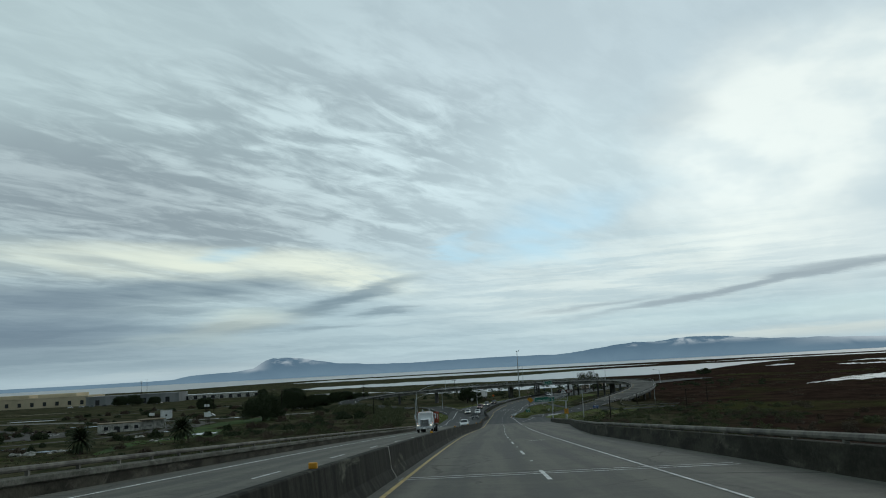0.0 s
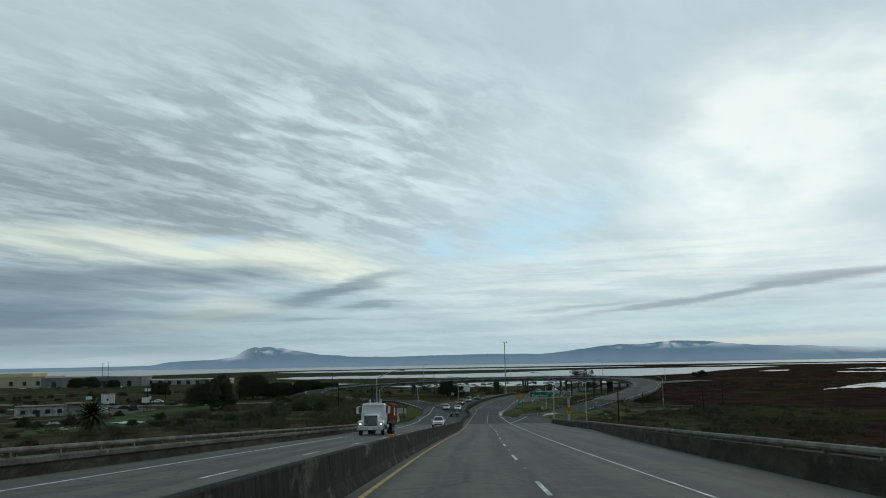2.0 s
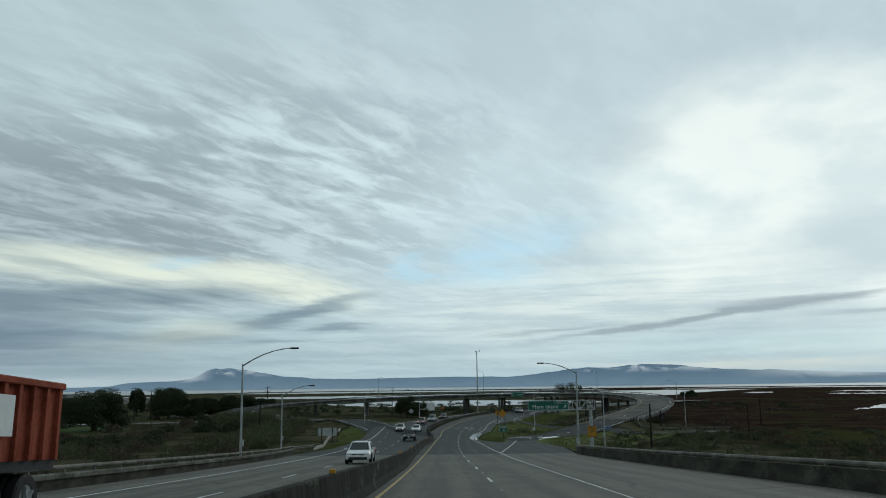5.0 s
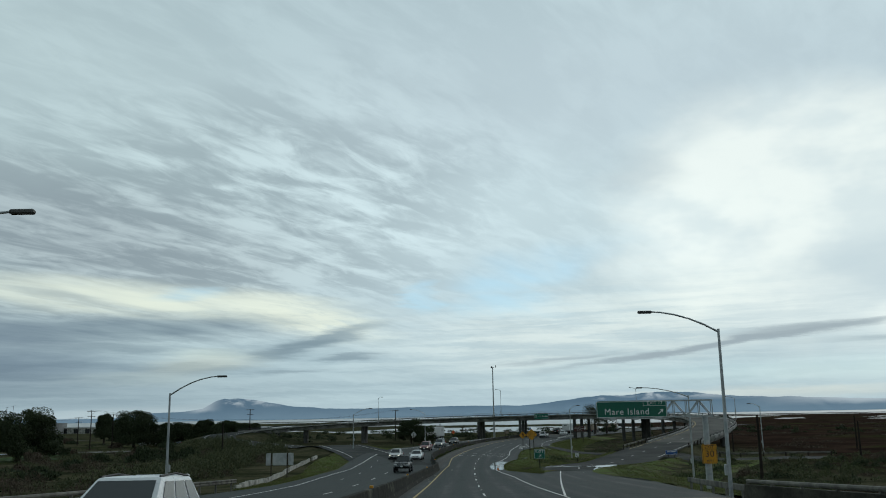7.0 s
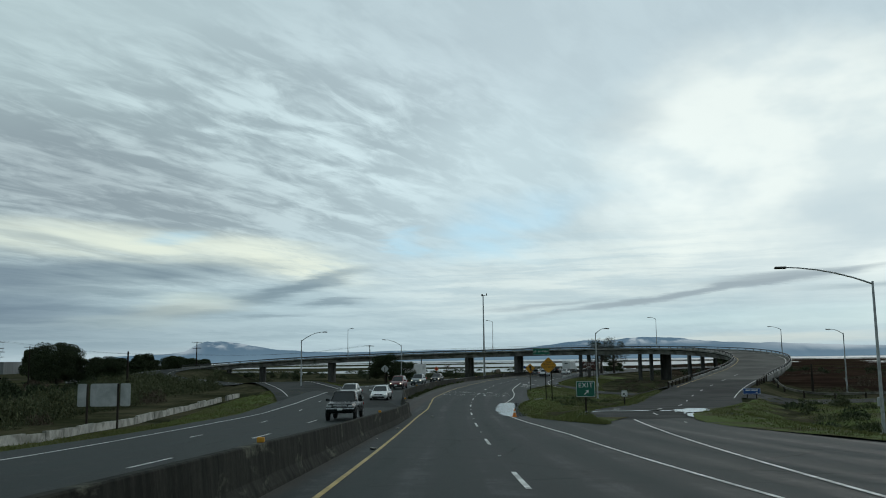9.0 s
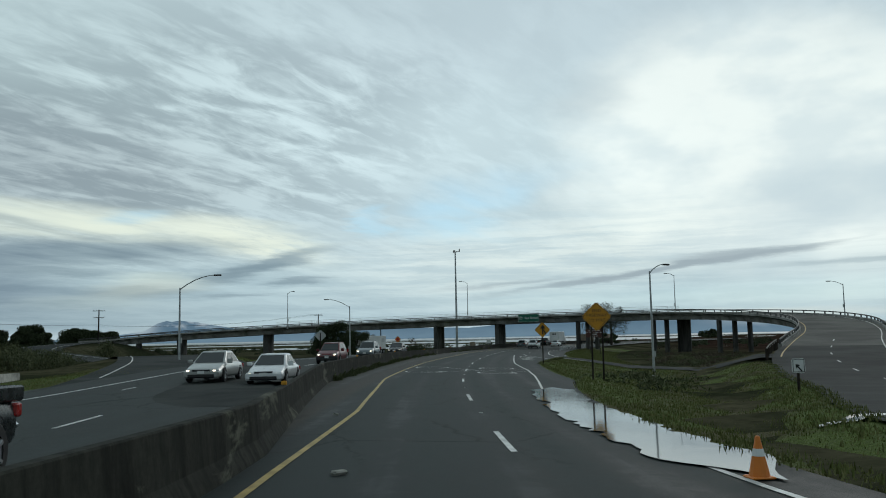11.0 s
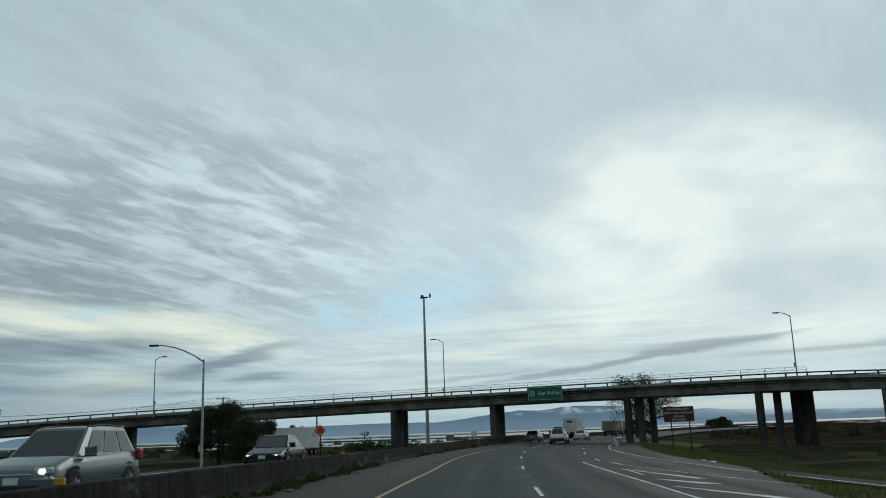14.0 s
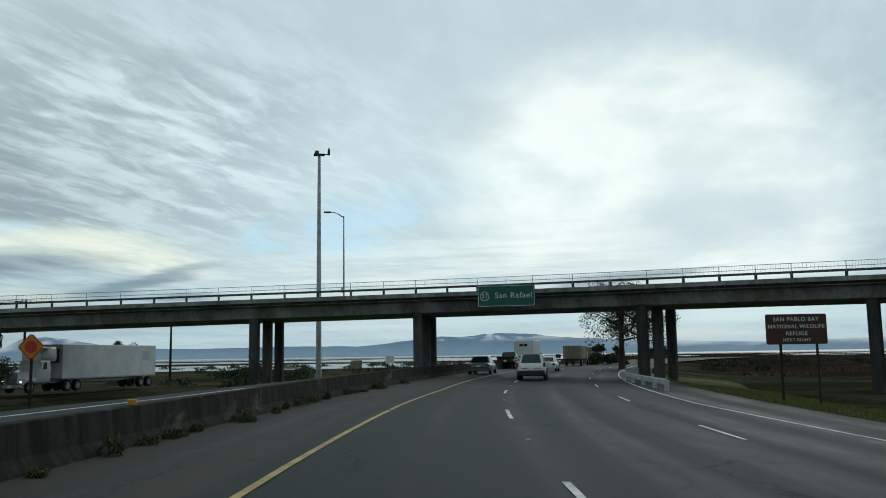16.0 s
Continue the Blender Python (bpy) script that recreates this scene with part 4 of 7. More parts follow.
    return ob


def plate(bm, cx, z0, w, h, y=0.0, thick=0.03, index=0, corner=0.06):
    """A sheet with cut corners, its face along -y at y."""
    x0, x1, z1, c = cx - w / 2, cx + w / 2, z0 + h, corner
    ring = [(x0 + c, z0), (x1 - c, z0), (x1, z0 + c), (x1, z1 - c), (x1 - c, z1), (x0 + c, z1), (x0, z1 - c), (x0, z0 + c)]
    front = [bm.verts.new((x, y, z)) for x, z in ring]
    rear = [bm.verts.new((x, y + thick, z)) for x, z in ring]
    bm.faces.new(front).material_index = index
    bm.faces.new(rear[::-1]).material_index = index
    for k in range(8):
        bm.faces.new((front[k], rear[k], rear[(k + 1) % 8], front[(k + 1) % 8])).material_index = index


def rim_lines(bm, cx, z0, w, h, y, line=0.035, inset=0.03):
    x0, x1, z1 = cx - w / 2 + inset, cx + w / 2 - inset, z0 + h - inset
    z0 += inset
    for a, b, c, d in ((x0, z0, x1, z0 + line), (x0, z1 - line, x1, z1), (x0, z0, x0 + line, z1), (x1 - line, z0, x1, z1)):
        box(bm, a, y - 0.004, b, c, y + 0.004, d)


def posts(parent, xs, z0, z1, mat=WOOD, half=0.05, y=0.1):
    for x in xs:
        bm = bmesh.new()
        box(bm, x - half, y - half, z0, x + half, y + half, z1, 0.012)
        part("post", bm, mat, parent)


def bars(parent, mat, cx, z, widths, height, y):
    """Writing too small to read: plain bars."""
    x = cx - (sum(widths) + 0.08 * (len(widths) - 1)) / 2
    for wd in widths:
        bm = bmesh.new()
        box(bm, x, y - 0.005, z, x + wd, y, z + height)
        part("lettering", bm, mat, parent)
        x += wd + 0.08


def arrow(parent, mat, cx, cz, size, y, lean):
    bm = bmesh.new()
    pts = [(-0.07, -0.5), (0.07, -0.5), (0.07, 0.1), (0.3, 0.1), (0, 0.5), (-0.3, 0.1), (-0.07, 0.1)]
    c, s = math.cos(radians(lean)), math.sin(radians(lean))
    ring = [(cx + size * (p * c - q * s), cz + size * (p * s + q * c)) for p, q in pts]
    f = [bm.verts.new((p, y - 0.006, q)) for p, q in ring]
    b = [bm.verts.new((p, y, q)) for p, q in ring]
    bm.faces.new(f)
    for k in range(7):
        bm.faces.new((f[k], b[k], b[(k + 1) % 7], f[(k + 1) % 7]))
    part("arrow", bm, mat, parent)


# ---- the overpass: columns, rails, fence, sign ----
def deck_point(i, right, up=0.0):
    p, d = deck[i]
    r = Vector((d.y, -d.x, 0)).normalized()
    return p + r * right + Vector((0, 0, up))


def nearest(x):
    """The place on the straight part of the deck with that x."""
    return min((i for i, (p, d) in enumerate(deck) if p.y > 385), key=lambda i: abs(deck[i][0].x - x))


def bent(x, row=None, spread=4.0, half=0.36, count=3, wall=0.0):
    """A row of square columns under the deck, or one solid wall of that half length; row is its bearing."""
    i = nearest(x)
    p, d = deck[i]
    ax = math.atan2(d.y, -d.x) if row is None else radians(row)
    if wall:
        bm = bmesh.new()
        box(bm, -0.55, -wall, LAND - 0.4, 0.55, wall, p.z - 1.1, 0.1, pose(p.x, p.y, 0, 0, 0, -math.degrees(ax)))
        part("pier", bm, SHADED_CONCRETE, overpass)
        return
    for k in range(count):
        off = (k - (count - 1) / 2) * spread
        bm = bmesh.new()
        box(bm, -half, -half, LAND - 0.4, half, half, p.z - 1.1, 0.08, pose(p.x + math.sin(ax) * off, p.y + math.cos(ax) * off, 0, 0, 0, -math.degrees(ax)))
        part("column", bm, SHADED_CONCRETE, overpass)


bent(-18, wall=3.6)
bent(-7, wall=3.4)
bent(11.8, wall=2.6)
bent(47.3)
bent(59.8)
bent(75.2, 44.0, 4.2)
bent(88.3, 60.0)
i = nearest(88.3)
bm = bmesh.new()
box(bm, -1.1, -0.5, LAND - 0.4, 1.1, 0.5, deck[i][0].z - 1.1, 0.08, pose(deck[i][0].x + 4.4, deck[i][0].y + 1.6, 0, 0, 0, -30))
part("pier", bm, SHADED_CONCRETE, overpass, "broad pier toned dark as if shaded")
bent(96.8)
for i in range(6, len(deck) - 4, 7):
    p, d = deck[i]
    if p.y > 375:
        continue
    for side in (-2.4, 2.4):
        q = deck_point(i, side)
        bm = bmesh.new()
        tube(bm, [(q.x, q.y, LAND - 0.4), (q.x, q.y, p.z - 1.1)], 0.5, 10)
        part("column", bm, SHADED_CONCRETE, overpass)
for i, n in ((0, 0), (len(deck) - 1, 1)):
    p, d = deck[i]
    bm = bmesh.new()
    box(bm, -5.1, -0.5, LAND - 0.4, 5.1, 0.5, p.z - 0.3, 0.05, pose(p.x, p.y, 0, 0, 0, math.degrees(math.atan2(-d.x, d.y))))
    part("abutment", bm, PALE_CONCRETE, overpass)
for side in (-1, 1):
    bm = bmesh.new()
    sweep(bm, deck, [(side * 5.0 - 0.2, 0.0), (side * 5.0 + 0.2, 0.0), (side * 5.0 + 0.2, 0.3), (side * 5.0 - 0.2, 0.3)])
    part("kerb", bm, PALE_CONCRETE, overpass)
    for up, tall in ((0.62, 0.16),):
        bm = bmesh.new()
        sweep(bm, deck, [(side * 5.0 - 0.05, up), (side * 5.0 + 0.05, up), (side * 5.0 + 0.05, up + tall), (side * 5.0 - 0.05, up + tall)])
        part("rail", bm, DARK_STEEL, overpass, "dark steel guard rail")
bm = bmesh.new()
box(bm, -0.08, -0.07, 0.28, 0.08, 0.07, 0.66, 0.01)
rail_post = mesh_of("rail_post", bm, DARK_STEEL)
bm = bmesh.new()
box(bm, -0.02, -0.02, 0.6, 0.02, 0.02, 1.32)
fence_post = mesh_of("fence_post", bm, GALVANISED)
FENCE_A, FENCE_B = nearest(92.0), nearest(12.5)
for side in (-5.0, 5.0):
    for i in range(0, len(deck)):
        q = deck_point(i, side)
        ob = new("rail_post", rail_post)
        ob.parent, ob.matrix_basis = overpass, Matrix.Translation(q)
for i in range(FENCE_A, FENCE_B + 1):
    ob = new("fence_post", fence_post)
    ob.parent, ob.matrix_basis = overpass, Matrix.Translation(deck_point(i, -5.12))
for up in (0.98, 1.3):
    bm = bmesh.new()
    tube(bm, [deck_point(i, -5.12, up) for i in range(FENCE_A, FENCE_B + 1)], 0.022, 6)
    part("fence_rail", bm, GALVANISED, overpass)
bm = bmesh.new()
for i in range(FENCE_A, FENCE_B):
    a, b = deck_point(i, -5.12), deck_point(i + 1, -5.12)
    for k in range(1, 14):
        q = a.lerp(b, k / 14)
        box(bm, q.x - 0.006, q.y - 0.006, q.z + 0.66, q.x + 0.006, q.y + 0.006, q.z + 1.3)
tagged(part("fence_mesh", bm, GALVANISED, overpass, "thin wire fence"), kind="stuff")
# dark drainage stains run down the face: a lip under the kerb
bm = bmesh.new()
sweep(bm, deck, [(-5.26, -0.02), (-5.2, -0.02), (-5.2, -0.2), (-5.26, -0.2)])
part("edge_beam", bm, WALL_CONCRETE, overpass, "stained edge beam")

i = nearest(66.0)
face = deck_point(i, -5.42)
turn = math.degrees(math.atan2(deck[i][1].y, deck[i][1].x)) - 180
san = thing("freeway_sign", "green sign with white letters fixed to the overpass", "road sign", at=pose(face.x, face.y, face.z, 0, 0, turn))
bm = bmesh.new()
plate(bm, 0, -0.95, 4.3, 1.6, 0.0, 0.05)
part("panel", bm, GREEN_SIGN, san)
bm = bmesh.new()
rim_lines(bm, 0, -0.95, 4.3, 1.6, -0.006)
part("border", bm, WHITE_SHEET, san)
lettering("San Rafael", 0.62, WHITE_SHEET, san, 0.55, -0.008, -0.13)
bm = bmesh.new()
ring = [(-1.62 + 0.36 * math.cos(k * math.pi / 8) * (1.0 if math.sin(k * math.pi / 8) < 0.3 else 0.86), -0.15 + 0.36 * math.sin(k * math.pi / 8)) for k in range(16)]
bm.faces.new([bm.verts.new((p, -0.01, q)) for p, q in ring])
part("route_shield", bm, WHITE_SHEET, san, "white route shield")
bm = bmesh.new()
bm.faces.new([bm.verts.new((-1.62 + (p + 1.62) * 0.86, -0.014, -0.15 + (q + 0.15) * 0.86)) for p, q in ring])
part("shield_field", bm, GREEN_SIGN, san)
lettering("37", 0.46, WHITE_SHEET, san, -1.62, -0.018, -0.15)
for x in (-1.5, 0.6):
    bm = bmesh.new()
    box(bm, x - 0.16, -0.5, -1.0, x + 0.16, -0.2, -0.9, 0.03)
    box(bm, x - 0.03, -0.3, -0.98, x + 0.03, 0.3, -0.94)
    part("sign_lamp", bm, SIGN_BACK, san)


# ---- street lamps, mast, poles ----
def street_lamp(x, y, z0, top, reach, rise, turn, label="grey steel street lamp with a curved arm", group="street lamps", radius=0.11):
    lamp = thing("street_lamp", label, "street lamp", group, pose(x, y, z0, 0, 0, turn))
    h = top - z0
    bm = bmesh.new()
    tube(bm, [(0, 0, 0), (0, 0, h * 0.5), (0, 0, h)], [radius, radius * 0.8, radius * 0.58], 10)
    box(bm, -0.2, -0.2, 0, 0.2, 0.2, 0.1, 0.02)
    part("pole", bm, GALVANISED, lamp, smooth=False)
    bm = bmesh.new()
    arm = [(reach * t, 0, h - 0.15 + (rise + 0.15) * (1 - (1 - t) ** 2)) for t in (0, 0.2, 0.4, 0.6, 0.8, 0.95)]
    tube(bm, arm, [0.055, 0.05, 0.047, 0.043, 0.04, 0.036], 8)
    part("arm", bm, GALVANISED, lamp)
    bm = bmesh.new()
    box(bm, reach * 0.92, -0.13, h + rise - 0.09, reach * 0.92 + 0.7, 0.13, h + rise + 0.05, 0.045)
    for v in bm.verts:
        k = (v.co.x - reach * 0.92) / 0.75
        v.co.y *= 1 - 0.45 * abs(k - 0.6)
    part("head", bm, DARK_STEEL, lamp, "cobra-head lamp housing")
    bm = bmesh.new()
    box(bm, 0.1, -0.09, 1.6, 0.22, 0.09, 2.1, 0.02)
    part("service_box", bm, SIGN_BACK, lamp)
    return lamp


def gz(x, y):
    return ground_height(x, y)


for x, y, top, reach, rise, turn, z0 in (
    (30.9, 195.6, 10.4, 3.5, 0.9, 175, None), (-0.1, 215.8, 8.3, 3.5, 1.1, -5, None), (*on_road(178.4, -15.95)[:2], 11.0, 4.0, 1.2, -5, on_road(178.4, -15.95).z - 0.4), (47.6, 245.5, 8.2, 5.2, 0.9, 170, None),
    (49.4, 310.8, 7.4, 1.6, 0.6, 20, None), (9.9, 321.5, 7.1, 3.2, 1.1, -5, None), (26.4, 371.2, 7.2, 3.4, 1.1, 172, None), (106.6, 372, 9.8, 2.2, 0.5, 170, 4.4), (88.7, 318.4, 7.3, 1.8, 0.6, 150, None)):
    street_lamp(x, y, gz(x, y) if z0 is None else z0, top, reach, rise, turn)
for q, reach, top, turn in ((deck_point(nearest(15.5), -5.5), 0.9, 12.4, -10), (Vector((88.3, 396.8, deck_point(nearest(90.9), -5.5).z)), 1.3, 13.3, 165), (deck_point(nearest(51.5), 5.4), 1.2, 14.3, 175)):
    street_lamp(q.x, q.y, q.z - 0.2, top, reach, 0.35, turn, "slim grey street lamp on the edge of the overpass", radius=0.09)

mast = thing("camera_mast", "tall grey steel mast with a traffic camera on top", "mast", at=pose(52.8, 437.5, LAND, 0, 0, 0))
bm = bmesh.new()
tube(bm, [(0, 0, 0), (0, 0, 12), (0, 0, 23.4)], [0.3, 0.22, 0.15], 12)
part("pole", bm, GALVANISED, mast)
bm = bmesh.new()
box(bm, -0.55, -0.35, 23.3, 0.55, 0.35, 23.42, 0.02)
tube(bm, [(-0.5, 0, 23.2), (0.9, 0, 23.45)], 0.05, 6)
part("platform", bm, DARK_STEEL, mast)
bm = bmesh.new()
box(bm, -0.45, -0.2, 23.4, -0.05, 0.2, 23.75, 0.05)
part("camera_box", bm, DARK_STEEL, mast)
bm = bmesh.new()
box(bm, 0.86, -0.14, 23.35, 1.1, 0.14, 23.95, 0.05)
tube(bm, [(0.98, 0, 23.9), (1.0, 0, 24.15)], [0.1, 0.03], 8)
part("dome", bm, DARK_STEEL, mast)


def utility_pole(x, y, h, arms=2, label="dark wooden utility pole with crossarms", turn=0, light=False):
    z = gz(x, y) if -60 < x < 250 and 170 < y < 560 else LAND
    pole = thing("utility_pole", label, "utility pole", "utility poles", pose(x, y, z - 0.3, 0, 0, turn))
    bm = bmesh.new()
    tube(bm, [(0, 0, 0), (0, 0, h * 0.6), (0, 0, h)], [0.19, 0.15, 0.11], 9)
    part("pole", bm, WOOD, pole)
    for k in range(arms):
        bm = bmesh.new()
        zz = h - 0.35 - 1.5 * k
        box(bm, -1.25 + 0.2 * k, -0.07, zz, 1.25 - 0.2 * k, 0.07, zz + 0.13, 0.01)
        ob = part("crossarm", bm, WOOD, pole)
        for q in (-1.1, -0.45, 0.45, 1.1):
            bm = bmesh.new()
            tube(bm, [(q, 0, zz + 0.13), (q, 0, zz + 0.24), (q, 0, zz + 0.33)], [0.03, 0.06, 0.04], 7)
            part("insulator", bm, DULL_LIGHT, ob)
    return pole


for x, y, h, n, tr in ((-68, 414, 11.5, 2, 20), (-65.6, 427, 10.5, 1, 20), (-26.2, 439, 8.0, 2, 10), (21.2, 463.5, 10.6, 1, 25), (-45, 436, 7.2, 2, 15), (-90, 470, 10, 2, 20), (-105, 455, 9.5, 2, 15), (-245, 800, 21, 1, 0), (-252, 806, 20, 2, 0),
                       (-84, 352, 8.5, 0, 0), (55.5, 246.5, 7.6, 0, 0), (-120, 402, 8, 0, 0), (91, 288.5, 6.2, 0, 0), (109.4, 321.5, 6.8, 0, 0), (80.5, 313, 4.2, 0, 0), (-16, 330, 6.5, 0, 0), (37.5, 470, 8.0, 0, 0)):
    utility_pole(x, y, h, n, "dark wooden utility pole with crossarms" if n else "plain wooden pole on the waste ground", tr)
for (xa, ya, ha), (xb, yb, hb) in (((-68, 414, 10), (-26.2, 439, 6.6)), ((-90, 470, 8.4), (-68, 414, 9.6)), ((-26.2, 439, 6.4), (21.2, 463.5, 9.0)), ((-105, 455, 8), (-90, 470, 8.4))):
    for off in (-0.9, 0.9):
        bm = bmesh.new()
        a, b = Vector((xa + off, ya, ha)), Vector((xb + off, yb, hb))
        tube(bm, [a.lerp(b, t / 8) - Vector((0, 0, 1.2 * math.sin(math.pi * t / 8))) for t in range(9)], 0.018, 4)
        tagged(new("overhead_wire", mesh_of("overhead_wire", bm, BLACK_SHEET)), "thin black wire strung between utility poles", "wire", "overhead wires")

# ---- the overhead exit sign on its gantry ----
GX, GY = 37.3, 214.4
gantry = thing("exit_gantry", "green overhead exit sign on a galvanised truss and post", "road sign", at=pose(GX, GY, gz(GX, GY) - 0.2, 0, 0, -4))
g0 = -(gz(GX, GY) - 0.2) + 0.1
bm = bmesh.new()
tube(bm, [(0, 0.3, 0), (0, 0.3, 3), (0, 0.3, g0 + 6.0)], [0.26, 0.22, 0.19], 12)
box(bm, -0.4, -0.1, 0, 0.4, 0.7, 0.12, 0.02)
part("post", bm, GALVANISED, gantry)
for z in (g0 + 6.0, g0 + 7.12):
    for y in (0.12, 0.48):
        bm = bmesh.new()
        box(bm, -7.5, y - 0.05, z - 0.05, 0.55, y + 0.05, z + 0.05)
        part("chord", bm, GALVANISED, gantry)
for k in range(9):
    x0 = 0.5 - 0.9 * k
    for y in (0.12, 0.48):
        bm = bmesh.new()
        tube(bm, [(x0, y, g0 + (7.1 if k % 2 else 6.0)), (x0 - 0.9, y, g0 + (6.0 if k % 2 else 7.1))], 0.035, 6)
        tube(bm, [(x0, y, g0 + 6.0), (x0, y, g0 + 7.1)], 0.03, 6)
        part("lattice", bm, GALVANISED, gantry)
bm = bmesh.new()
plate(bm, -5.25, g0 + 5.98, 5.0, 1.16, -0.02, 0.05, corner=0.1)
panel = part("panel", bm, GREEN_SIGN, gantry)
bm = bmesh.new()
rim_lines(bm, -5.25, g0 + 5.98, 5.0, 1.16, -0.026)
part("border", bm, WHITE_SHEET, gantry)
bm = bmesh.new()
rim_lines(bm, -3.6, g0 + 6.78, 1.65, 0.36, -0.03, 0.025, 0.0)
part("exit_tab", bm, WHITE_SHEET, gantry)
lettering("Mare Island", 0.62, WHITE_SHEET, gantry, -5.6, -0.03, g0 + 6.38)
lettering("EXIT 17", 0.3, WHITE_SHEET, gantry, -3.6, -0.03, g0 + 6.96)
arrow(gantry, WHITE_SHEET, -3.2, g0 + 6.38, 0.5, -0.03, -45)
bm = bmesh.new()
box(bm, -7.4, -0.9, g0 + 5.88, -2.9, -0.8, g0 + 5.94)
for x in (-6.8, -5.2, -3.6):
    box(bm, x - 0.2, -0.95, g0 + 5.84, x + 0.2, -0.75, g0 + 5.98, 0.02)
    box(bm, x - 0.03, -0.8, g0 + 5.9, x + 0.03, 0.1, g0 + 5.95)
part("sign_lights", bm, SIGN_BACK, gantry)
bm = bmesh.new()
plate(bm, 0.0, g0 + 2.75, 1.05, 1.3, -0.12, 0.03)
part("speed_panel", bm, YELLOW_SIGN, gantry, "yellow exit speed panel")
bm = bmesh.new()
rim_lines(bm, 0.0, g0 + 2.75, 1.05, 1.3, -0.126, 0.025)
box(bm, -0.5, -0.128, g0 + 3.72, 0.5, -0.122, g0 + 3.74)
part("speed_border", bm, BLACK_SHEET, gantry)
lettering("EXIT", 0.3, BLACK_SHEET, gantry, 0.0, -0.13, g0 + 3.87)
lettering("30", 0.62, BLACK_SHEET, gantry, 0.0, -0.13, g0 + 3.4)
lettering("MPH", 0.22, BLACK_SHEET, gantry, 0.0, -0.13, g0 + 2.93)


# ---- roadside signs ----
def board(name, label, x, y, top, w, h, turn, sheet, rim, post_xs, lines=(), post_mat=WOOD):
    z = gz(x, y)
    ob = thing(name, label, "road sign", "", pose(x, y, z - 0.2, 0, 0, turn))
    t = top - z + 0.2
    posts(ob, post_xs, 0, t - 0.02, post_mat)
    bm = bmesh.new()
    plate(bm, 0, t - h, w, h, 0.0, 0.03)
    part("panel", bm, sheet, ob)
    if rim is not None:
        bm = bmesh.new()
        rim_lines(bm, 0, t - h, w, h, -0.006, 0.025)
        part("border", bm, rim, ob)
    for text, size, up, mat in lines:
        lettering(text, size, mat, ob, 0, -0.008, t - h + up)
    return ob, t


exit_sign, t = board("exit_sign", "small green exit sign on a wooden post", 33.0, 255.1, 2.5, 1.28, 1.06, -6, GREEN_SIGN, WHITE_SHEET, (0.0,), [("EXIT", 0.44, 0.76, WHITE_SHEET)])
arrow(exit_sign, WHITE_SHEET, 0.05, t - 0.76, 0.42, -0.01, -45)
blue, t = board("destination_sign", "small blue sign on two posts beside the exit road", 60.2, 288.6, 0.62, 1.85, 0.66, -12, BLUE_SIGN, WHITE_SHEET, (-0.45, 0.5))
bars(blue, WHITE_SHEET, 0, t - 0.28, (0.5, 0.7), 0.12, -0.006)
arrow(blue, WHITE_SHEET, 0.5, t - 0.48, 0.24, -0.01, -50)
wild, t = board("refuge_sign", "brown sign with white letters on two wooden posts", 69.0, 386.8, 3.28, 2.85, 1.42, -17, BROWN_SIGN, None, (-0.75, 0.95),
                [("SAN PABLO BAY", 0.27, 1.17, WHITE_SHEET), ("NATIONAL WILDLIFE", 0.255, 0.83, WHITE_SHEET), ("REFUGE", 0.27, 0.5, WHITE_SHEET), ("NEXT RIGHT", 0.21, 0.2, WHITE_SHEET)])
back_a, t = board("guide_sign", "bare grey back of a large sign on two posts", 4.0, 248.5, 2.9, 1.55, 1.25, 176, SIGN_BACK, None, (-0.78, 0.9))
for x, wd in ((-1.15, 0.55), (1.2, 0.55)):
    bm = bmesh.new()
    plate(bm, x, t - 1.25, wd, 1.25, 0.0, 0.03)
    part("side_panel", bm, SIGN_BACK, back_a)


def diamond(name, label, x, y, mid, diag, turn, sheet, post_xs=(0.0,), rim=BLACK_SHEET, post_mat=WOOD):
    z = gz(x, y)
    ob = thing(name, label, "road sign", "", pose(x, y, z - 0.2, 0, 0, turn))
    m, r = mid - z + 0.2, diag / 2
    posts(ob, post_xs, 0, m + r * 0.5, post_mat)
    bm = bmesh.new()
    for q, y0, y1, idx in ((r, 0.0, 0.03, 0),):
        ring = [(0, m - q), (q, m), (0, m + q), (-q, m)]
        f = [bm.verts.new((p, y0, s)) for p, s in ring]
        b = [bm.verts.new((p, y1, s)) for p, s in ring]
        bm.faces.new(f)
        bm.faces.new(b[::-1])
        for k in range(4):
            bm.faces.new((f[k], b[k], b[(k + 1) % 4], f[(k + 1) % 4]))
    bmesh.ops.bevel(bm, geom=[e for e in bm.edges if abs(e.verts[0].co.y - e.verts[1].co.y) > 0.02], offset=0.08, segments=2, affect="EDGES")
    part("panel", bm, sheet, ob)
    if rim is not None:
        bm = bmesh.new()
        for k in range(4):
            a, b = [(0, m - r * 0.9), (r * 0.9, m), (0, m + r * 0.9), (-r * 0.9, m)][k], [(r * 0.9, m), (0, m + r * 0.9), (-r * 0.9, m), (0, m - r * 0.9)][k]
            tube(bm, [(a[0], -0.004, a[1]), (b[0], -0.004, b[1])], 0.012, 4)
        part("border", bm, rim, ob)
    return ob, m


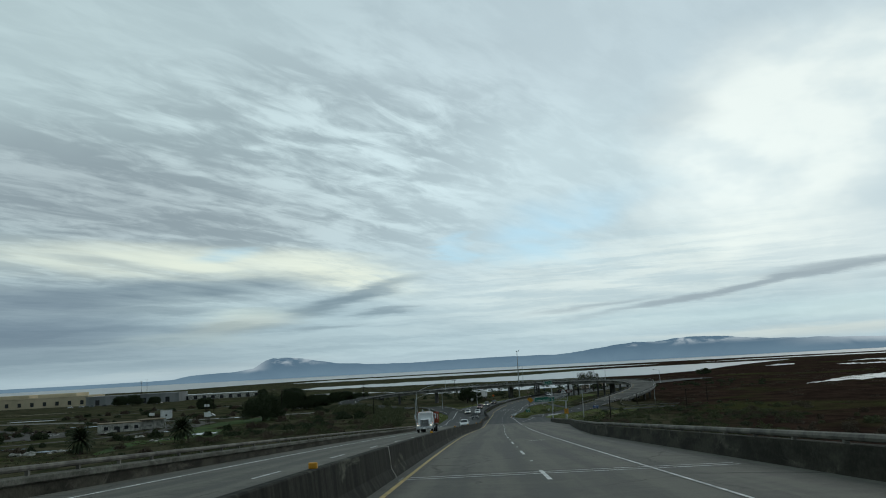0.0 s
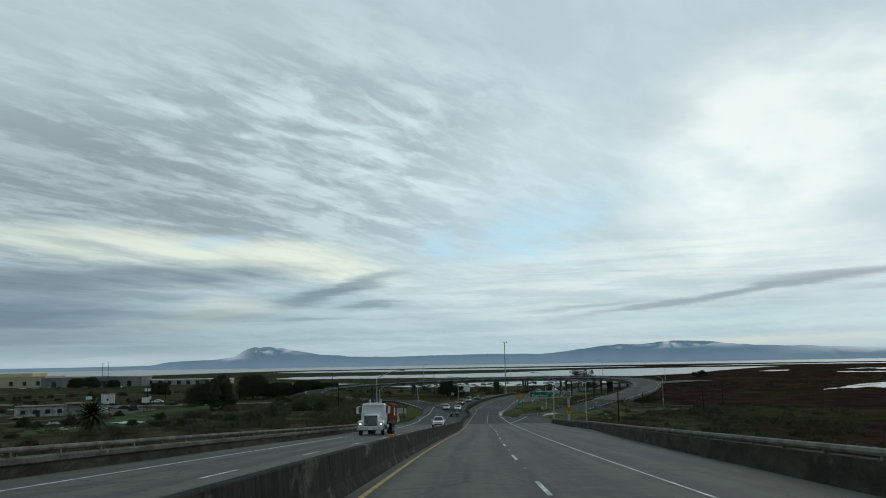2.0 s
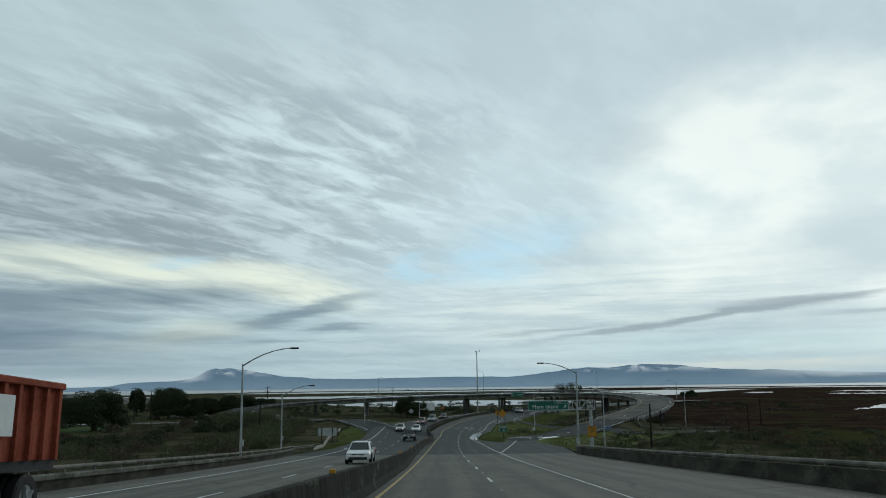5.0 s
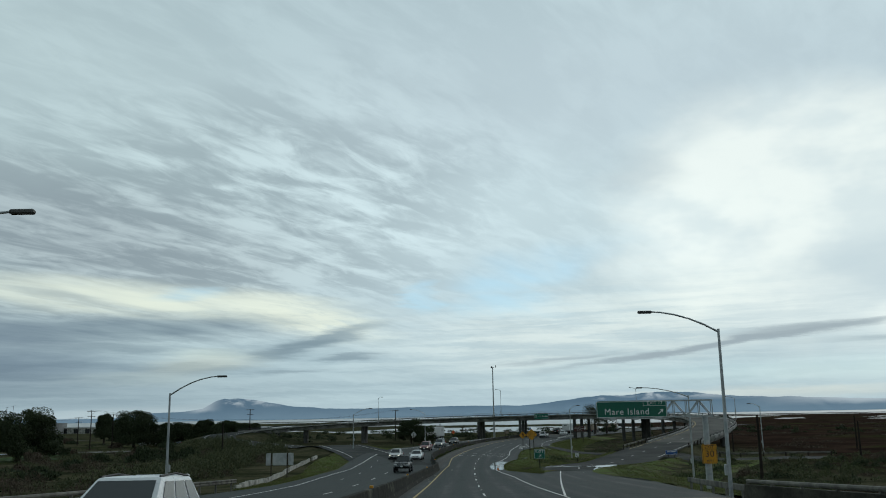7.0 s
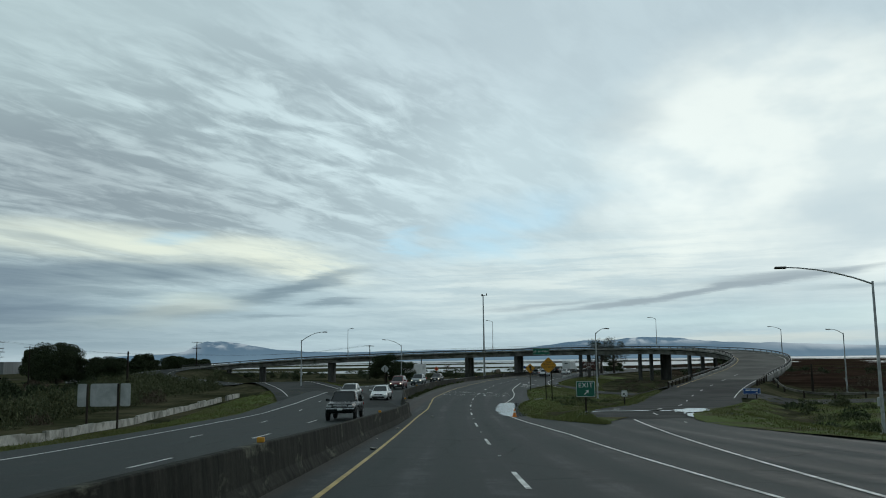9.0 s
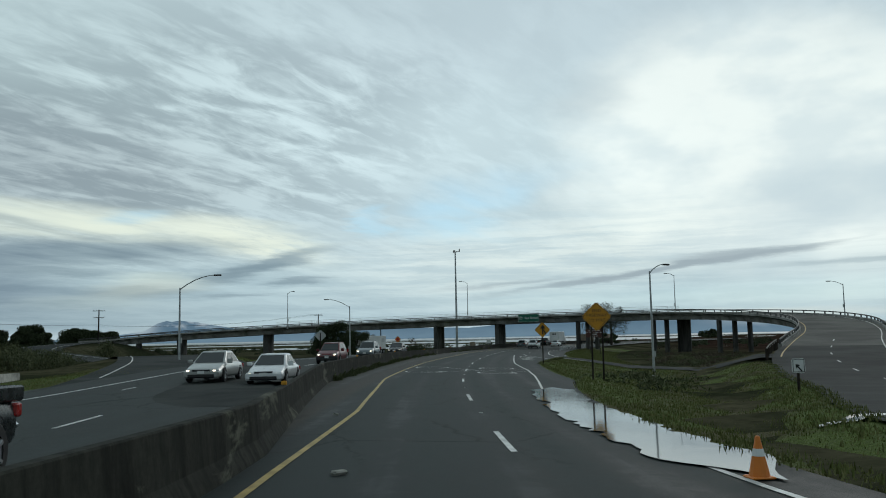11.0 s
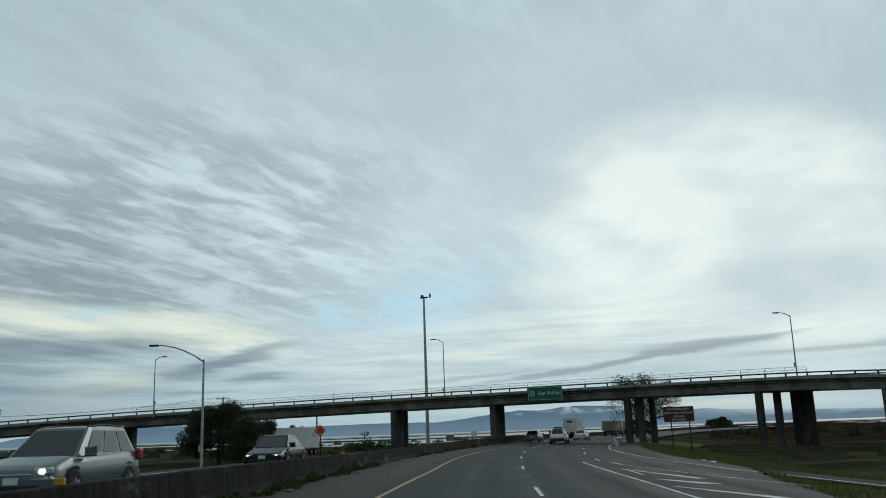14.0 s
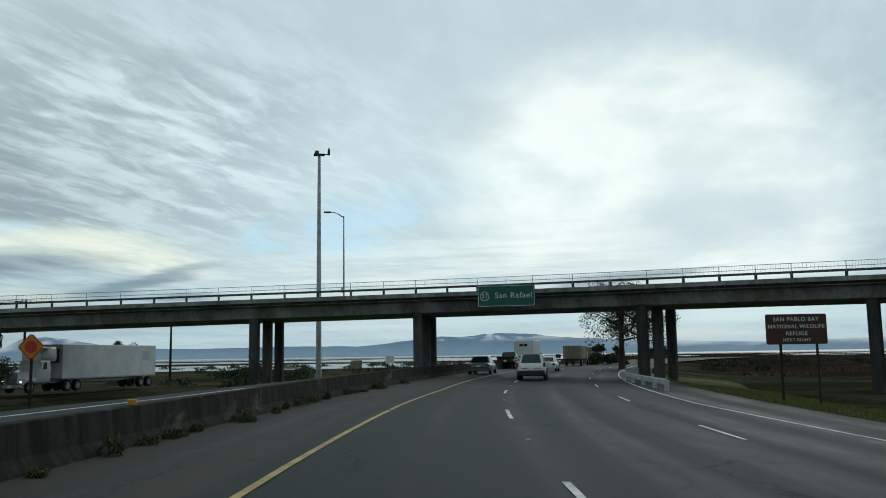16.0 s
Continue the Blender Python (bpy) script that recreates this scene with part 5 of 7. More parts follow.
end_sign, m = diamond("warning_sign", "yellow diamond sign on two wooden posts", 39.1, 293.7, 3.3, 1.85, -8, YELLOW_SIGN, (-0.33, 0.33))
for text, up in (("END", 0.36), ("FREEWAY", 0.08), ("1/2 MILE", -0.22)):
    lettering(text, 0.27, BLACK_SHEET, end_sign, 0, -0.008, m + up)
merge_sign, m = diamond("warning_sign", "yellow diamond merge sign on a dark post", 41.5, 316.2, 2.75, 1.4, -10, YELLOW_SIGN)
arrow(merge_sign, BLACK_SHEET, 0.03, m + 0.02, 0.85, -0.008, 0)
bm = bmesh.new()
tube(bm, [(0.28, -0.01, m - 0.4), (0.2, -0.01, m - 0.15), (0.03, -0.01, m + 0.02)], 0.055, 6)
part("side_road", bm, BLACK_SHEET, merge_sign)
signal_sign, m = diamond("warning_sign", "orange diamond signal sign with a red disc", 35.2, 391.0, 2.2, 1.15, -14, ORANGE_SIGN)
bm = bmesh.new()
bmesh.ops.create_circle(bm, cap_ends=True, segments=18, radius=0.26, matrix=pose(0, -0.012, m, 90, 0, 0))
part("disc", bm, RED_SIGN, signal_sign)
diamond("warning_sign", "bare grey back of a diamond sign", 22.2, 340.2, 2.75, 1.35, 170, SIGN_BACK, rim=None)
small, t = board("regulatory_sign", "small white sign on a post by the ramp", 42.6, 277.4, 1.0, 0.55, 0.6, -10, WHITE_SHEET, BLACK_SHEET, (0.0,))
arrow(small, BLACK_SHEET, 0.0, t - 0.38, 0.4, -0.01, 40)
for x, y, top, wd, hh, mat, n in ((63, 452, 1.7, 1.0, 0.9, WHITE_SHEET, "small white sign beside the far road"), (70.5, 470, 2.0, 0.55, 0.8, BLUE_SIGN, "small blue sign on a post beside the far road"), (60, 458, 1.2, 1.4, 1.0, TAN_BOARD, "weathered tan notice board on posts"),
                                  (-118, 392, 2.6, 2.6, 1.2, WHITE_SHEET, "white street sign board on a post"), (-84, 355, 3.4, 0.9, 1.2, WHITE_SHEET, "pair of white signs on a pole"), (130, 560, 1.6, 1.4, 0.9, BLACK_SHEET, "dark back of a sign near the marsh")):
    board("notice_sign", n, x, y, top, wd, hh, -10, mat, None, (-wd * 0.3, wd * 0.3))

# ---- vehicles: forward is +y, the ground at z 0 ----
def wheel(parent, x, y, r, width, rim=None, dual=False):
    bm = bmesh.new()
    s = 1 if x > 0 else -1
    prof = [(-width / 2, r * 0.6), (-width / 2, r * 0.9), (-width * 0.36, r), (width * 0.36, r), (width / 2, r * 0.9), (width / 2, r * 0.6)]
    n = 20
    rows = [[(x + p, y + q * math.cos(2 * math.pi * k / n), r + q * math.sin(2 * math.pi * k / n)) for p, q in prof] for k in range(n + 1)]
    ribbon(bm, rows, closed=True)
    bmesh.ops.remove_doubles(bm, verts=bm.verts, dist=1e-4)
    tyre = part("wheel", bm, RUBBER, parent)
    bm = bmesh.new()
    face = x + s * width * 0.42
    for k in range(n):
        a, b = 2 * math.pi * k / n, 2 * math.pi * (k + 1) / n
        bm.faces.new([bm.verts.new(c) for c in ((face - s * 0.03, y, r), (face, y + r * 0.62 * math.cos(a), r + r * 0.62 * math.sin(a)), (face, y + r * 0.62 * math.cos(b), r + r * 0.62 * math.sin(b)))])
    for k in range(5):
        a = 2 * math.pi * k / 5
        tube(bm, [(face, y, r), (face + s * 0.01, y + r * 0.56 * math.cos(a), r + r * 0.56 * math.sin(a))], r * 0.09, 5)
    part("rim", bm, rim or RIM, tyre)


def loft(bm, keys):
    """Rounded body through sections (y, half width, low, high, shoulder), eased between them."""
    keys = np.array(keys)
    t = np.arange(len(keys))
    fine_t = np.linspace(0, len(keys) - 1, (len(keys) - 1) * 4 + 1)
    slope = np.gradient(keys, axis=0)
    rows = []
    for q in fine_t:
        i = min(int(q), len(keys) - 2)
        f = q - i
        a, b, c, d = 2 * f ** 3 - 3 * f * f + 1, f ** 3 - 2 * f * f + f, 3 * f * f - 2 * f ** 3, f ** 3 - f * f
        y, w, lo, hi, sh = a * keys[i] + b * slope[i] * 0.5 + c * keys[i + 1] + d * slope[i + 1] * 0.5
        h = hi - lo
        half = [(0.8, 0.0), (0.93, 0.05), (0.985, 0.2), (1.0, 0.42), (0.995, 0.6), (0.985 - sh * 0.1, 0.76), (0.97 - sh * 0.35, 0.89), (0.95 - sh * 0.75, 0.965), (0.9 - sh, 1.0), (0.45, 1.02)]
        rows.append([(w * x, y, lo + h * z) for x, z in half] + [(-w * x, y, lo + h * z) for x, z in half[::-1]])
    ribbon(bm, rows, closed=True, cap=True)


def car(at, paint, label, category, length=4.7, width=1.82, height=1.45, kind="sedan", lit=False, brake=False, lower=None, group="traffic"):
    v = thing("pickup_truck" if kind == "pickup" else ("suv" if kind == "suv" else "car"), label, category, group, at)
    L, W, H = length / 2, width / 2, height
    tall = kind != "sedan"
    belt = H * (0.66 if kind == "pickup" else (0.62 if tall else 0.63))
    clear = 0.22 if not tall else (0.44 if kind == "pickup" else 0.28)
    hood = belt - (0.02 if tall else 0.1)
    drop = 0.4 if kind == "pickup" else 1.0
    tail = belt + (0.0 if kind == "suv" else -0.03)
    bm = bmesh.new()
    loft(bm, [(-L, W * 0.86, clear + 0.14, tail - 0.12, 0.1), (-L + 0.12, W * 0.95, clear + 0.02, tail - 0.02, 0.1), (-L + 0.7, W, clear, tail + 0.02, 0.09), (-0.3, W, clear, belt, 0.08), (L * 0.42, W, clear, belt - 0.02, 0.09), (L * 0.62, W * 0.98, clear, hood, 0.12), (L - 0.28, W * 0.94, clear, hood - 0.16 * drop, 0.16), (L - 0.06, W * (0.84 if drop == 1 else 0.9), clear + 0.03, hood - 0.26 * drop, 0.2), (L, W * (0.78 if drop == 1 else 0.86), clear + 0.12, hood - 0.34 * drop, 0.2)])
    body = part("body", bm, paint, v, smooth=True)
    # cabin: glass with a painted roof and pillars
    if kind == "suv":
        y0, y1, y2, y3 = -L + 0.12, L * 0.5, -L + 0.5, L * 0.12
    elif kind == "pickup":
        y0, y1, y2, y3 = -L * 0.2, L * 0.36, -L * 0.14, L * 0.14
    else:
        y0, y1, y2, y3 = -L + 0.55, L * 0.48, -L + 1.25, L * 0.08
    wb, wt_, zb, zt = W * 0.9, W * 0.7, belt - 0.03, H - 0.05
    low = [Vector((-wb, y0, zb)), Vector((wb, y0, zb)), Vector((wb, y1, zb)), Vector((-wb, y1, zb))]
    top = [Vector((-wt_, y2, zt)), Vector((wt_, y2, zt)), Vector((wt_, y3, zt)), Vector((-wt_, y3, zt))]
    mid_y = (y2 + y3) / 2

    def ring(f, shrink=1.0, rise=0.0):
        """The outline of the cabin at a height, with rounded corners."""
        c = [a.lerp(b, f) for a, b in zip(low, top)]
        out = []
        for k in range(4):
            for nb, q in ((c[k - 1], 0.1), (None, 0), (c[(k + 1) % 4], 0.1)):
                p = c[k].lerp(nb, q) if nb is not None else c[k].lerp((c[k - 1] + c[(k + 1) % 4]) / 2, 0.035)
                out.append((p.x * shrink, mid_y + (p.y - mid_y) * shrink if shrink < 1 else p.y, p.z + rise))
        return out

    bm = bmesh.new()
    ribbon(bm, [ring(0.0), ring(0.5), ring(0.96), ring(1.0, 0.965, 0.022), ring(1.0, 0.86, 0.042), ring(1.0, 0.5, 0.058)], closed=True, cap=True)
    part("cabin", bm, paint, v)

    def pane(name, k, u0, u1, v0=0.1, v1=0.9):
        a, b, c, d = low[k], low[(k + 1) % 4], top[(k + 1) % 4], top[k]
        out = (b - a).cross(d - a).normalized() * 0.012
        bm = bmesh.new()
        ribbon(bm, [[a.lerp(b, u).lerp(d.lerp(c, u), t) + out for u in (u0 + 0.02 * (1 - abs(2 * t - 1)) * 0, (u0 + u1) / 2, u1)] for t in (v0, (v0 + v1) / 2, v1)])
        part(name, bm, GLASS, v, "dark glass")

    pane("rear_window", 0, 0.1, 0.9, 0.14, 0.9)
    pane("windscreen", 2, 0.07, 0.93, 0.04, 0.93)
    for k in (1, 3):
        if kind == "pickup":
            pane("side_window", k, 0.14, 0.86)
        else:
            for u0, u1 in ((0.08, 0.3), (0.34, 0.6), (0.64, 0.88)) if kind == "suv" else ((0.12, 0.5), (0.54, 0.88)):
                pane("side_window", k, *((u0, u1) if k == 1 else (1 - u1, 1 - u0)))
    if kind == "suv":
        for s in (-1, 1):
            bm = bmesh.new()
            tube(bm, [(s * wt_ * 0.9, y2 + 0.1, H - 0.01), (s * wt_ * 0.92, mid_y, H + 0.04), (s * wt_ * 0.9, y3 - 0.1, H - 0.01)], 0.022, 6)
            part("roof_rail", bm, BLACK_TRIM, v)
    if kind == "pickup":
        for xa, xb, ya, yb in ((-W, -W + 0.08, -L, y0 - 0.05), (W - 0.08, W, -L, y0 - 0.05), (-W, W, -L, -L + 0.08)):
            bm = bmesh.new()
            box(bm, xa, ya, belt - 0.1, xb, yb, belt + 0.12, 0.03)
            part("bed_side", bm, paint, v)
    for s in (-1, 1):
        for y in (-L + 0.85, L - 0.9):
            r_ = 0.33 if not tall else (0.42 if kind == "pickup" else 0.37)
            bm = bmesh.new()
            bm.faces.new([bm.verts.new((s * (W + 0.003 - 0.06 * abs(math.cos(q)) ** 3), y + r_ * 1.2 * math.cos(q), r_ + r_ * 1.2 * math.sin(q))) for q in [(-0.35 + 0.24 * k) for k in range(17)]])
            part("wheel_arch", bm, BLACK_TRIM, v)
            wheel(v, s * (W - 0.085), y, 0.33 if not tall else (0.42 if kind == "pickup" else 0.37), 0.22)
        bm = bmesh.new()
        box(bm, s * W * 0.98 - 0.02, y1 - 0.35, belt - 0.02, s * W * 0.98 + s * 0.2 + 0.02, y1 - 0.22, belt + 0.14, 0.03)
        part("mirror", bm, paint, v)
        bm = bmesh.new()
        if kind == "suv":
            box(bm, s * W * 0.93 - 0.1, -L + 0.0, belt - 0.2, s * W * 0.93 + 0.05, -L + 0.3, belt + 0.08, 0.04)
        else:
            box(bm, s * W * 0.8 - 0.16, -L - 0.015, belt - 0.32, s * W * 0.8 + 0.14, -L + 0.2, belt - 0.12, 0.03)
        part("tail_light", bm, BRAKE_LIGHT if brake else TAIL_LIGHT, v, "red tail light")
        bm = bmesh.new()
        box(bm, s * W * 0.68 - 0.2 * drop ** 0.3, L - 0.22, hood - 0.16 - 0.2 * drop - (0.1 if drop < 1 else 0), s * W * 0.68 + 0.17, L - 0.005 + (0.02 if drop < 1 else 0), hood - 0.2 * drop - (0.1 if drop < 1 else 0), 0.04)
        lamp_part = part("headlight", bm, DULL_LIGHT, v, "lit headlight" if lit else "clear headlight")
        if lit:
            bm = bmesh.new()
            box(bm, s * W * 0.7 - 0.075, L - 0.02, hood - 0.14 - 0.2 * drop, s * W * 0.7 + 0.075, L + 0.012, hood - 0.03 - 0.2 * drop, 0.03)
            part("bulb", bm, HEADLIGHT, lamp_part, "lit lamp")
    lo = lower or paint
    for ya, yb in ((-L - 0.07, -L + 0.2), (L - 0.25, L + 0.04)):
        bm = bmesh.new()
        box(bm, -W * 0.93, ya, clear + (0.2 if kind == "pickup" else 0.0), W * 0.93, yb, clear + 0.36, 0.07)
        part("bumper", bm, lo, v)
    bm = bmesh.new()
    box(bm, -W * 0.45, L - 0.06, clear + 0.38, W * 0.45, L + 0.02, hood - 0.34 * drop - (0.03 if drop < 1 else 0), 0.02)
    grille = part("grille", bm, CHROME if kind == "pickup" else BLACK_TRIM, v)
    if kind != "pickup":
        bm = bmesh.new()
        box(bm, -W * 0.72, L - 0.1, clear + 0.02, W * 0.72, L + 0.06, clear + 0.2, 0.04)
        part("air_intake", bm, BLACK_TRIM, v, "black lower intake")
        bm = bmesh.new()
        box(bm, -W * 0.46, L - 0.02, hood - 0.36 * drop, W * 0.46, L + 0.028, hood - 0.33 * drop, 0.008)
        part("grille_bar", bm, CHROME, v)
    if kind == "pickup":
        for za, zb_ in ((clear + 0.43, (clear + hood + 0.16) / 2), ((clear + hood + 0.22) / 2, hood - 0.22)):
            bm = bmesh.new()
            box(bm, -W * 0.41, L - 0.02, za, W * 0.41, L + 0.026, zb_, 0.01)
            part("grille_insert", bm, BLACK_TRIM, grille, "black mesh")
    for y in (-L - 0.08, L + 0.03):
        bm = bmesh.new()
        box(bm, -0.16, y - 0.012, clear + 0.36 if y < 0 else clear + 0.2, 0.16, y + 0.02, clear + 0.5 if y < 0 else clear + 0.34)
        part("number_plate", bm, WHITE_SHEET, v)
    if kind == "suv":
        bm = bmesh.new()
        box(bm, -W * 0.6, -L + 0.36, H - 0.04, W * 0.6, -L + 0.62, H + 0.02, 0.02)
        part("spoiler", bm, paint, v)
        bm = bmesh.new()
        box(bm, -W * 0.7, -L - 0.03, belt - 0.3, W * 0.7, -L + 0.05, belt - 0.24, 0.015)
        part("trim_strip", bm, CHROME, v)
    return v


def drive(s, u, back=False, h=0.015):
    """A pose on the road surface, tilted with its slope; back faces the oncoming way."""
    p = on_road(s, u, h)
    grade = math.degrees(math.atan(float(np.interp(s, GRID, SLOPE))))
    return Matrix.Translation(p) @ pose(0, 0, 0, 0, 0, road_turn(s)) @ pose(0, 0, 0, grade) @ pose(0, 0, 0, 0, 0, 180 if back else 0)


def locate(x, y):
    """Along and across the road of a place in the plan."""
    i = int(np.argmin((ROAD_X - x) ** 2 + (ROAD_Y - y) ** 2))
    return GRID[i], (x - ROAD_X[i]) * math.cos(HEADING[i]) + (y - ROAD_Y[i]) * math.sin(HEADING[i])


def ahead(x, y):
    return drive(*locate(x, y))


car(ahead(63.5, 406.8), WHITE_CAR, "white SUV with a dark lower bumper", "car", 4.6, 1.86, 1.7, "suv", lower=BLACK_TRIM)
car(ahead(64.1, 419.9), GREY_CAR, "grey-blue sedan with red tail lights", "car", 4.8, 1.85, 1.45, "sedan")
car(ahead(75.3, 444.6), DARK_CAR, "dark pickup truck driving ahead", "pickup truck", 5.4, 1.95, 1.85, "pickup")
car(ahead(74.6, 430.9), WHITE_CAR, "white sedan driving ahead", "car", 4.5, 1.75, 1.42)
car(drive(172, -6.1, True), WHITE_CAR, "white hatchback in the oncoming lanes", "car", 4.3, 1.78, 1.5, "suv")
car(drive(254, -6.5, True), DARK_CAR, "black pickup truck with a chrome grille, oncoming", "pickup truck", 5.0, 1.85, 1.75, "pickup", lower=CHROME)
car(drive(285, -7.5, True), WHITE_CAR, "white sedan in the oncoming lanes", "car", 4.5, 1.76, 1.4, lit=True)
car(drive(287, -10.9, True), SILVER_CAR, "silver sedan with its headlights on, oncoming", "car", 4.6, 1.8, 1.48, lit=True)
car(drive(314, -9.8, True), MAROON_CAR, "dark red SUV with its headlights on, oncoming", "car", 4.6, 1.86, 1.7, "suv", lit=True, lower=BLACK_TRIM)
car(drive(351, -9.9, True), DARK_CAR, "black sedan with its headlights on, oncoming", "car", 4.7, 1.82, 1.43, lit=True)
car(drive(331, -9.7, True), GREY_CAR, "grey SUV with its headlights on, oncoming", "car", 4.6, 1.84, 1.68, "suv", lit=True)


def box_truck(at, label, body, cab, length, high, boards=False):
    v = thing("box_truck" if not boards else "flatbed_truck", label, "truck", "traffic", at)
    bm = bmesh.new()
    box(bm, -1.2, -length / 2, 0.95, 1.2, length / 2 - 2.2, high, 0.05)
    part("cargo_box", bm, body, v)
    if boards:
        for k in range(7):
            bm = bmesh.new()
            box(bm, -1.2 + k * 0.345, -length / 2 - 0.05, 1.0, -1.2 + k * 0.345 + 0.31, -length / 2, high + 0.02)
            part("board", bm, body, v)
    else:
        bm = bmesh.new()
        box(bm, -1.1, -length / 2 - 0.03, 1.05, -0.03, -length / 2, high - 0.15, 0.01)
        box(bm, 0.03, -length / 2 - 0.03, 1.05, 1.1, -length / 2, high - 0.15, 0.01)
        part("rear_door", bm, body, v)
        bars(v, BLACK_TRIM, 0, high - 0.75, (0.5, 0.4), 0.3, -length / 2 - 0.035)
    bm = bmesh.new()
    loft(bm, [(length / 2 - 2.1, 1.1, 0.55, 2.3, 0.06), (length / 2 - 0.9, 1.1, 0.5, 2.2, 0.1), (length / 2 - 0.3, 1.05, 0.5, 1.3, 0.1), (length / 2, 0.95, 0.6, 1.15, 0.12)])
    part("cab", bm, cab, v)
    bm = bmesh.new()
    box(bm, -0.95, -length / 2, 0.6, 0.95, length / 2 - 0.4, 0.95)
    part("frame", bm, BLACK_TRIM, v)
    for s in (-1, 1):
        for y in (-length / 2 + 1.4, length / 2 - 1.0):
            wheel(v, s * 1.02, y, 0.46, 0.28)
        bm = bmesh.new()
        box(bm, s * 0.95 - 0.14, -length / 2 - 0.05, 0.7, s * 0.95 + 0.14, -length / 2, 0.86, 0.02)
        part("tail_light", bm, TAIL_LIGHT, v)
    return v


box_truck(ahead(80.8, 453.2), "white box truck with dark lettering on its doors", WHITE_PANEL, WHITE_CAR, 7.5, 3.3)
box_truck(ahead(91.8, 463), "truck with a weathered tan boarded load", TAN_BOARD, SILVER_CAR, 8.5, 2.7, True)
box_truck(ahead(105.9, 488), "second truck with a weathered tan boarded load", TAN_BOARD, SILVER_CAR, 8.5, 2.7, True)


def big_cab(v, nose, white, y0=0.0):
    """The bonnet, cab, grille, lamps and front wheels of a heavy truck; the bumper at y0 + nose."""
    f = y0 + nose
    bm = bmesh.new()
    loft(bm, [(f - 1.9, 0.82, 0.75, 1.98, 0.08), (f - 1.2, 0.74, 0.75, 1.9, 0.12), (f - 0.35, 0.66, 0.72, 1.78, 0.14), (f - 0.12, 0.64, 0.72, 1.72, 0.14)])
    part("bonnet", bm, white, v)
    bm = bmesh.new()
    loft(bm, [(f - 3.3, 1.1, 0.8, 2.75, 0.08), (f - 2.15, 1.1, 0.8, 2.78, 0.08), (f - 1.9, 1.08, 0.8, 2.0, 0.06)])
    part("cab", bm, white, v)
    bm = bmesh.new()
    ribbon(bm, [[(-1.0, f - 1.93, 2.02), (1.0, f - 1.93, 2.02)], [(-0.98, f - 2.1, 2.62), (0.98, f - 2.1, 2.62)]])
    ribbon(bm, [[(-0.99, f - 1.92, 2.0), (0.99, f - 1.92, 2.0)], [(-1.0, f - 1.93, 2.02), (1.0, f - 1.93, 2.02)]])
    part("windscreen", bm, GLASS, v, "dark windscreen")
    bm = bmesh.new()
    box(bm, -1.02, f - 1.98, 2.6, 1.02, f - 1.6, 2.66, 0.02)
    part("visor", bm, white, v)
    bm = bmesh.new()
    box(bm, -0.56, f - 0.13, 0.78, 0.56, f - 0.06, 1.68, 0.02)
    grille = part("grille", bm, BLACK_TRIM, v)
    for k in range(12):
        bm = bmesh.new()
        x = -0.5 + k / 11
        box(bm, x - 0.012, f - 0.06, 0.82, x + 0.012, f - 0.04, 1.64)
        part("bar", bm, CHROME, grille)
    for x0, x1, z0, z1 in ((-0.6, 0.6, 1.66, 1.74), (-0.6, 0.6, 0.74, 0.8), (-0.6, -0.54, 0.74, 1.74), (0.54, 0.6, 0.74, 1.74)):
        bm = bmesh.new()
        box(bm, x0, f - 0.14, z0, x1, f - 0.035, z1, 0.015)
        part("grille_frame", bm, CHROME, v)
    bm = bmesh.new()
    box(bm, -1.15, f - 0.2, 0.42, 1.15, f + 0.1, 0.78, 0.05)
    part("bumper", bm, CHROME, v, "chrome bumper")
    bm = bmesh.new()
    box(bm, -0.2, f + 0.1, 0.5, 0.2, f + 0.12, 0.68)
    part("number_plate", bm, WHITE_SHEET, v)
    for s in (-1, 1):
        bm = bmesh.new()
        loft(bm, [(f - 1.7, 0.24, 0.85, 1.0, 0.1), (f - 1.35, 0.25, 0.9, 1.28, 0.2), (f - 0.7, 0.25, 0.95, 1.3, 0.2), (f - 0.3, 0.24, 0.8, 1.2, 0.15), (f - 0.15, 0.22, 0.8, 1.12, 0.15)])
        bmesh.ops.translate(bm, verts=bm.verts, vec=(s * 0.9, 0, 0))
        part("fender", bm, white, v)
        bm = bmesh.new()
        box(bm, s * 0.9 - 0.17, f - 0.17, 0.88, s * 0.9 + 0.17, f - 0.1, 1.06, 0.03)
        lamp_part = part("headlight", bm, DULL_LIGHT, v, "lit headlight")
        bm = bmesh.new()
        box(bm, s * 0.9 - 0.08, f - 0.11, 0.91, s * 0.9 + 0.1, f - 0.088, 1.03, 0.01)
        part("bulb", bm, HEADLIGHT, lamp_part, "lit lamp")
        bm = bmesh.new()
        box(bm, s * 1.05 - 0.04, f - 0.48, 1.22, s * 1.05 + 0.04, f - 0.4, 1.31, 0.015)
        part("turn_light", bm, AMBER, v, "amber lamp")
        wheel(v, s * 0.98, f - 1.0, 0.5, 0.28)
        bm = bmesh.new()
        box(bm, s * 1.42 - 0.1, f - 1.95, 1.85, s * 1.42 + 0.1, f - 1.85, 2.5, 0.03)
        tube(bm, [(s * 1.1, f - 2.0, 2.5), (s * 1.42, f - 1.92, 2.52)], 0.02, 5)
        tube(bm, [(s * 1.1, f - 2.0, 1.9), (s * 1.42, f - 1.92, 1.86)], 0.02, 5)
        part("mirror", bm, CHROME, v)
        bm = bmesh.new()
        box(bm, s * 1.1 - 0.015, f - 2.85, 1.95, s * 1.1 + 0.015, f - 2.2, 2.55, 0.01)
        part("side_window", bm, GLASS, v)
